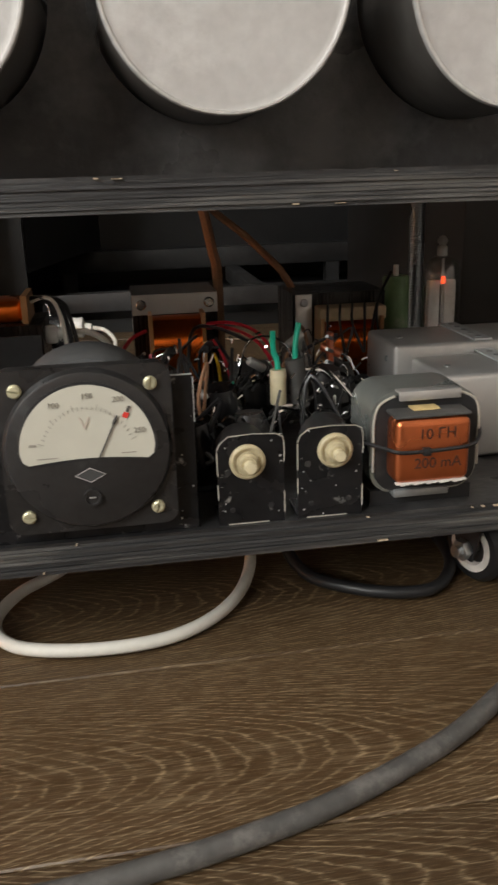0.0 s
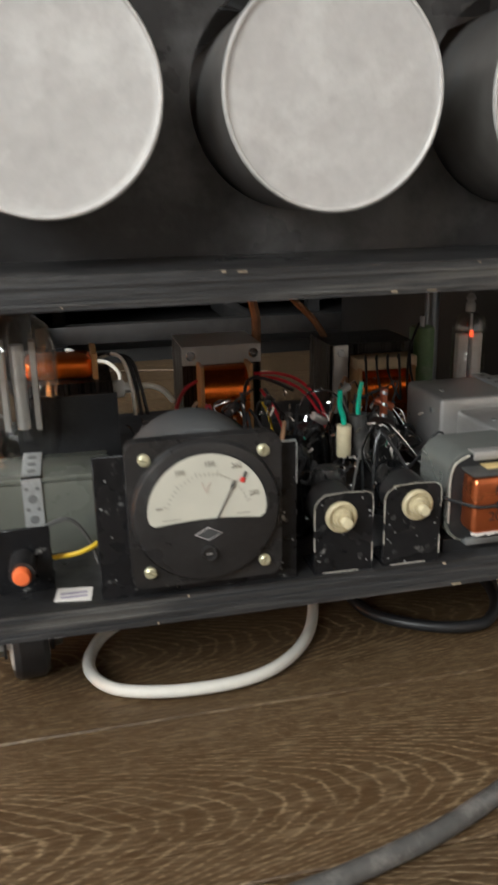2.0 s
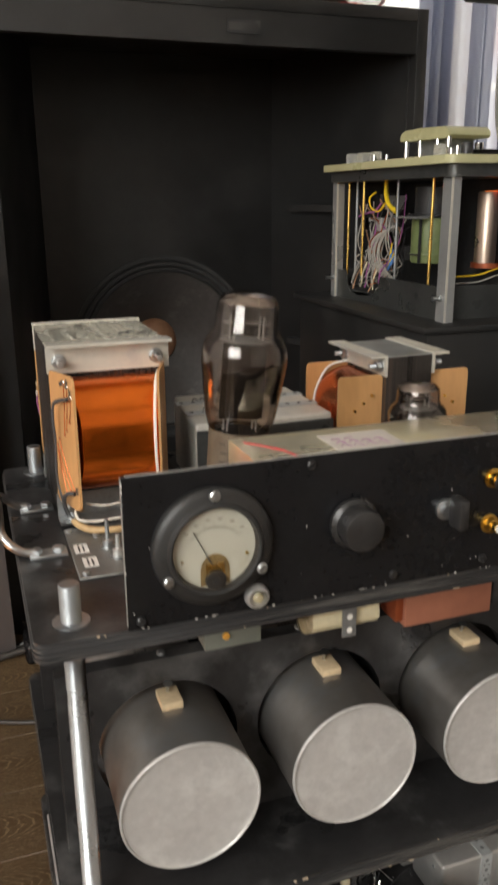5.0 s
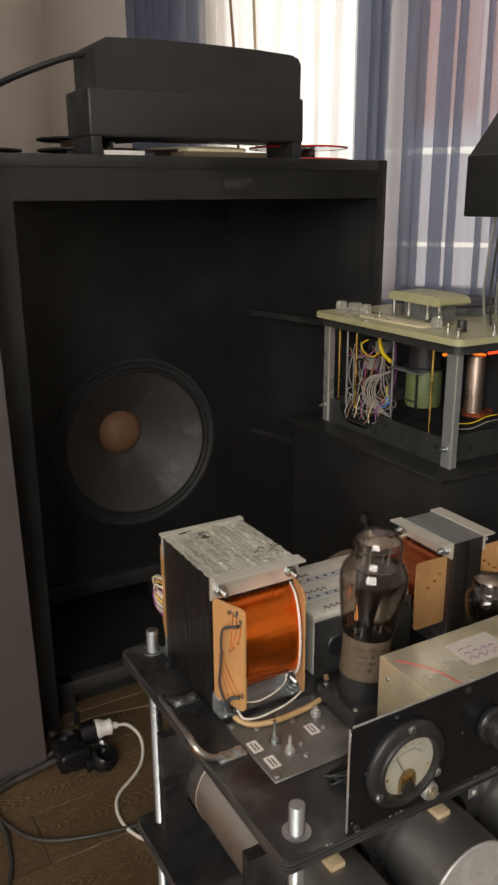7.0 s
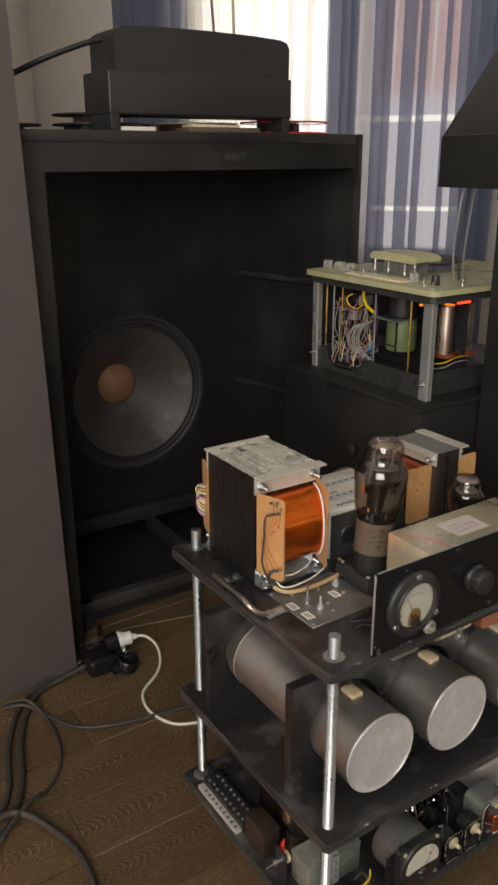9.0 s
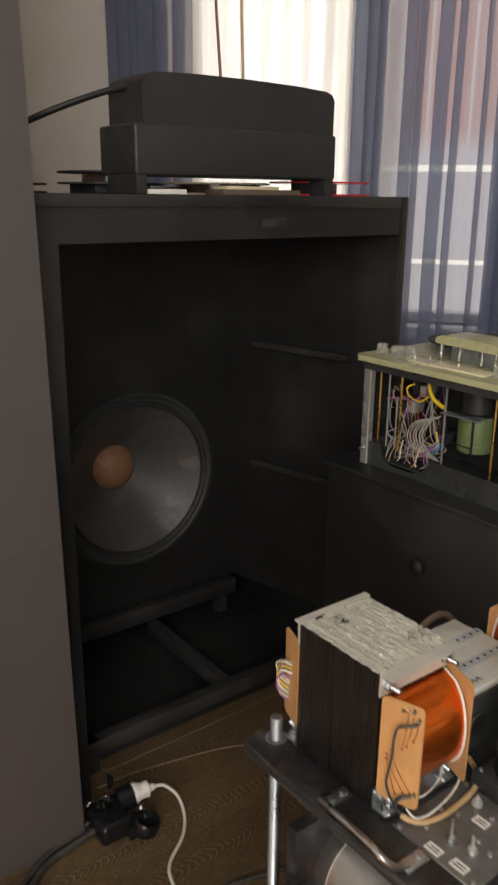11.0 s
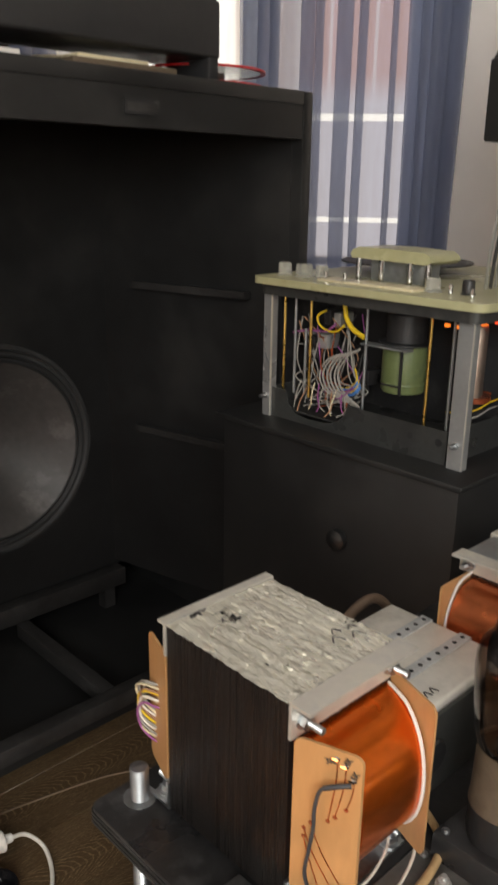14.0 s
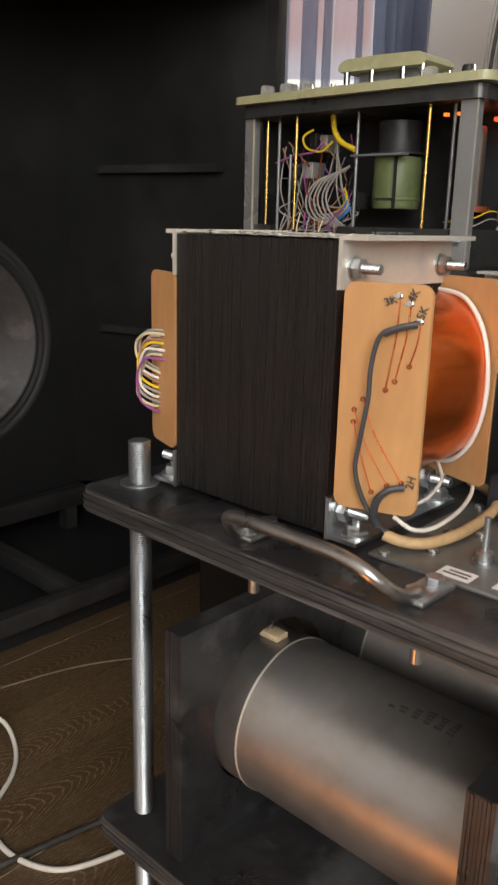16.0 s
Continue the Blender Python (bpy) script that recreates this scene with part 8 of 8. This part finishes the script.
for x, y, w, m in ((0.345, 0.972, 0.011, M_KNOB), (0.35, 0.944, 0.014, M_KNOB), (0.352, 0.917, 0.01, M_KNOB), (0.35, 0.757, 0.01, M_KNOB), (0.36, 0.72, 0.008, M_BAKE)):
    part("knob", lathe(bm_new(), [(0, 0), (w, 0), (w, 0.002), (w * 0.85, 0.003), (w * 0.82, 0.014), (w * 0.7, 0.016), (0, 0.016)], (x, y, 0.7115), seg=6 if m is M_KNOB else 20), m, dk, "push knob")
for x, y in ((0.34, 0.9), (0.345, 0.875), (0.335, 0.7), (0.395, 0.695), (0.35, 0.735)):
    part("pin", cyl(bm_new(), (x, y, 0.7115), (x, y, 0.722), 0.0024, 12), M_CHROME, dk)
part("escutcheon", box(bm_new(), 0.33, 0.362, 0.768, 0.905, 0.7115, 0.7145, 0.001), M_CREAM, dk)
part("spool", lathe(bm_new(), [(0.018, 0), (0.085, 0), (0.086, 0.001), (0.085, 0.002), (0.018, 0.002), (0.018, 0.006), (0, 0.006)], (0.5, 0.9, 0.725), seg=48), M_BLACKM, dk, "dark spool")
part("spindle", cyl(bm_new(), (0.5, 0.9, 0.7115), (0.5, 0.9, 0.74), 0.006, 16), M_CHROME, dk)

dk.location = dk.location + Vector((0.002, -0.004, 0.003))

# dark tower with a horn at the side of the deck
tw_ = thing("horn_tower", "tall black cabinet beside the tape deck", "cabinet", (0.62, 0.55, 0))
part("carcass", box(bm_new(), 0.415, 0.88, 0.42, 0.65, 0, 0.845, 0.002), M_BIN, tw_)
part("top_edge", box(bm_new(), 0.412, 0.883, 0.417, 0.652, 0.845, 0.856, 0.001), M_DUST, tw_)
hn = thing("treble_horn", "black flared horn resting on a black cabinet, wires hanging", "loudspeaker horn", (0.6, 0.58, 0.856))
part("throat", box(bm_new(), 0.335, 0.86, 0.46, 0.70, 0.864, 0.936, 0.002), M_BIN, hn)
part("bell", prism(bm_new(), [(0.337, 0.936), (0.48, 1.11), (0.86, 1.24), (0.86, 0.936)], "y", 0.46, 0.698), M_BIN, hn)
part("foot", box(bm_new(), 0.44, 0.86, 0.48, 0.64, 0.856, 0.864), M_BLACKM, hn)
for k in range(1, 4):
    part("wire", tube(bm_new(), [(0.37 + 0.012 * k, 0.69, 0.866), (0.372 + 0.013 * k, 0.7, 0.82), (0.385 + 0.012 * k, 0.715, 0.76), (0.41 + 0.01 * k, 0.73, 0.716)], 0.002, 6, 7), M_BOXMET if k % 2 else M_GREYCAB, hn)

# ---- the oak planks of the floor ----


def oak_material():
    m = bpy.data.materials.new("smoked_oak")
    m.use_nodes = True
    n, l = nodes_of(m)
    p = n["Principled BSDF"]

    def op(kind, a, b=None):
        q = n.new("ShaderNodeMath")
        q.operation = kind
        for i, v in enumerate((a, b)):
            if v is None:
                continue
            if isinstance(v, (int, float)):
                q.inputs[i].default_value = v
            else:
                l.new(v, q.inputs[i])
        return q.outputs[0]

    tc, info, sep = n.new("ShaderNodeTexCoord"), n.new("ShaderNodeObjectInfo"), n.new("ShaderNodeSeparateXYZ")
    l.new(tc.outputs["Object"], sep.inputs[0])
    off = n.new("ShaderNodeCombineXYZ")
    l.new(op("MULTIPLY", info.outputs["Random"], 40), off.inputs[0]), l.new(op("MULTIPLY", info.outputs["Random"], 17), off.inputs[1])
    sh = n.new("ShaderNodeVectorMath")
    l.new(tc.outputs["Object"], sh.inputs[0]), l.new(off.outputs[0], sh.inputs[1])
    st = n.new("ShaderNodeMapping")
    st.inputs["Scale"].default_value = (0.22, 1, 1)
    l.new(sh.outputs[0], st.inputs[0])

    def noise_tex(scale, detail, src):
        t = n.new("ShaderNodeTexNoise")
        t.inputs["Scale"].default_value, t.inputs["Detail"].default_value = scale, detail
        l.new(src, t.inputs["Vector"])
        return t.outputs[0]

    warp = noise_tex(16, 3, st.outputs[0])
    fine = noise_tex(320, 4, st.outputs[0])
    st2 = n.new("ShaderNodeMapping")
    st2.inputs["Scale"].default_value = (0.06, 1, 1)
    l.new(sh.outputs[0], st2.inputs[0])
    pores = noise_tex(700, 3, st2.outputs[0])
    blotch = noise_tex(7, 4, st.outputs[0])
    # arched growth rings: contours of x against the square of y
    yy = op("ADD", sep.outputs[1], op("MULTIPLY", op("SUBTRACT", info.outputs["Random"], 0.5), 0.05))
    sq = op("MULTIPLY", op("MULTIPLY", yy, yy), 42000)
    f = op("ADD", op("ADD", op("MULTIPLY", sep.outputs[0], 560), sq), op("ADD", op("MULTIPLY", warp, 44), op("ADD", op("MULTIPLY", noise_tex(150, 2, st.outputs[0]), 4.0), op("MULTIPLY", noise_tex(600, 2, st.outputs[0]), 1.6))))
    ring = op("MULTIPLY", op("ADD", op("SINE", f), 1), 0.5)
    dash = n.new("ShaderNodeMapRange")
    dash.inputs[1].default_value, dash.inputs[2].default_value = 0.44, 0.56
    l.new(noise_tex(900, 2, st.outputs[0]), dash.inputs[0])
    stroke = n.new("ShaderNodeMapRange")
    stroke.inputs[1].default_value, stroke.inputs[2].default_value = 0.57, 0.64
    l.new(noise_tex(430, 2, st2.outputs[0]), stroke.inputs[0])
    patch = n.new("ShaderNodeMapRange")
    patch.inputs[1].default_value, patch.inputs[2].default_value, patch.inputs[3].default_value, patch.inputs[4].default_value = 0.3, 0.5, 0.5, 1.1
    l.new(noise_tex(9, 3, sh.outputs[0]), patch.inputs[0])
    dashes = n.new("ShaderNodeMapRange")
    dashes.inputs[1].default_value, dashes.inputs[2].default_value = 0.53, 0.66
    l.new(noise_tex(1500, 2, st2.outputs[0]), dashes.inputs[0])
    line = op("MULTIPLY", patch.outputs[0], op("MULTIPLY", op("POWER", ring, 8), op("ADD", 0.2, op("MULTIPLY", dash.outputs[0], 0.8))))
    grain = op("ADD", op("MULTIPLY", line, 1.05), op("ADD", op("MULTIPLY", op("POWER", pores, 3), 0.6), op("ADD", op("MULTIPLY", stroke.outputs[0], 0.3), op("MULTIPLY", dashes.outputs[0], 0.46))))
    mx = n.new("ShaderNodeMix")
    mx.data_type = "RGBA"
    mx.inputs[6].default_value, mx.inputs[7].default_value = (0.053, 0.0278, 0.0102, 1), (0.275, 0.2, 0.113, 1)
    l.new(op("MULTIPLY", grain, op("ADD", 0.25, op("MULTIPLY", fine, 0.9))), mx.inputs[0])
    v = n.new("ShaderNodeVectorMath")
    v.operation = "SCALE"
    l.new(mx.outputs[2], v.inputs[0])
    l.new(op("ADD", op("ADD", 0.62, op("MULTIPLY", blotch, 0.5)), op("MULTIPLY", info.outputs["Random"], 0.25)), v.inputs["Scale"])
    l.new(v.outputs[0], p.inputs["Base Color"])
    l.new(op("ADD", 0.36, op("MULTIPLY", fine, 0.22)), p.inputs["Roughness"])
    b = n.new("ShaderNodeBump")
    b.inputs["Strength"].default_value, b.inputs["Distance"].default_value = 0.5, 0.0006
    l.new(op("SUBTRACT", op("MULTIPLY", fine, 0.6), op("MULTIPLY", grain, 0.5)), b.inputs["Height"])
    l.new(b.outputs[0], p.inputs["Normal"])
    return m


M_OAK = oak_material()
PLANK, LONG = 0.105, 1.26
CORNERS = [ROOM @ Vector(c) for c in ((-0.1, 0.15, 0), (RX + 0.1, 0.15, 0), (RX + 0.1, RY - 0.15, 0), (-0.1, RY - 0.15, 0))]


def reach(y):
    """Where a row of planks enters and leaves the room."""
    xs = []
    for p, q in zip(CORNERS, CORNERS[1:] + CORNERS[:1]):
        if (p.y - y) * (q.y - y) < 0:
            xs.append(p.x + (q.x - p.x) * (y - p.y) / (q.y - p.y))
    return (min(xs), max(xs)) if len(xs) == 2 else None


boards = {}


def plank(x, y, long):
    long = round(long, 2)
    if long not in boards:
        bm = bm_new()
        box(bm, -long / 2 + 0.0004, long / 2 - 0.0004, -PLANK / 2 + 0.0003, PLANK / 2 - 0.0003, -0.012, 0.0, 0.0007, 1)
        ob = finish(new("plank", bpy.data.meshes.new("plank")), bm, M_OAK)
        boards[long] = ob.data
    else:
        ob = new("plank", boards[long])
    ob.parent = floor
    ob.location = (x, y, 0)


plank(0.19, 0.2675, LONG)
rng = random.Random(12)
y = 0.2675 - PLANK * 30
while y < 2.6:
    ends = reach(y)
    x = -3.70 + rng.uniform(-0.12, 0.1) if 0.1 < y < 0.5 else -3.0 + rng.uniform(-1.2, 0)
    while x < 3.2:
        x0 = 0.19 + LONG * round((x - 0.19) / LONG) if abs(y - 0.2675) < 0.01 else x
        if ends and not (abs(y - 0.2675) < 0.01 and abs(x0 - 0.19) < 0.01):
            a, b = max(x0 - LONG / 2, ends[0]), min(x0 + LONG / 2, ends[1])
            if b - a > 0.04:
                plank((a + b) / 2, y, b - a)
        x += LONG
    y += PLANK
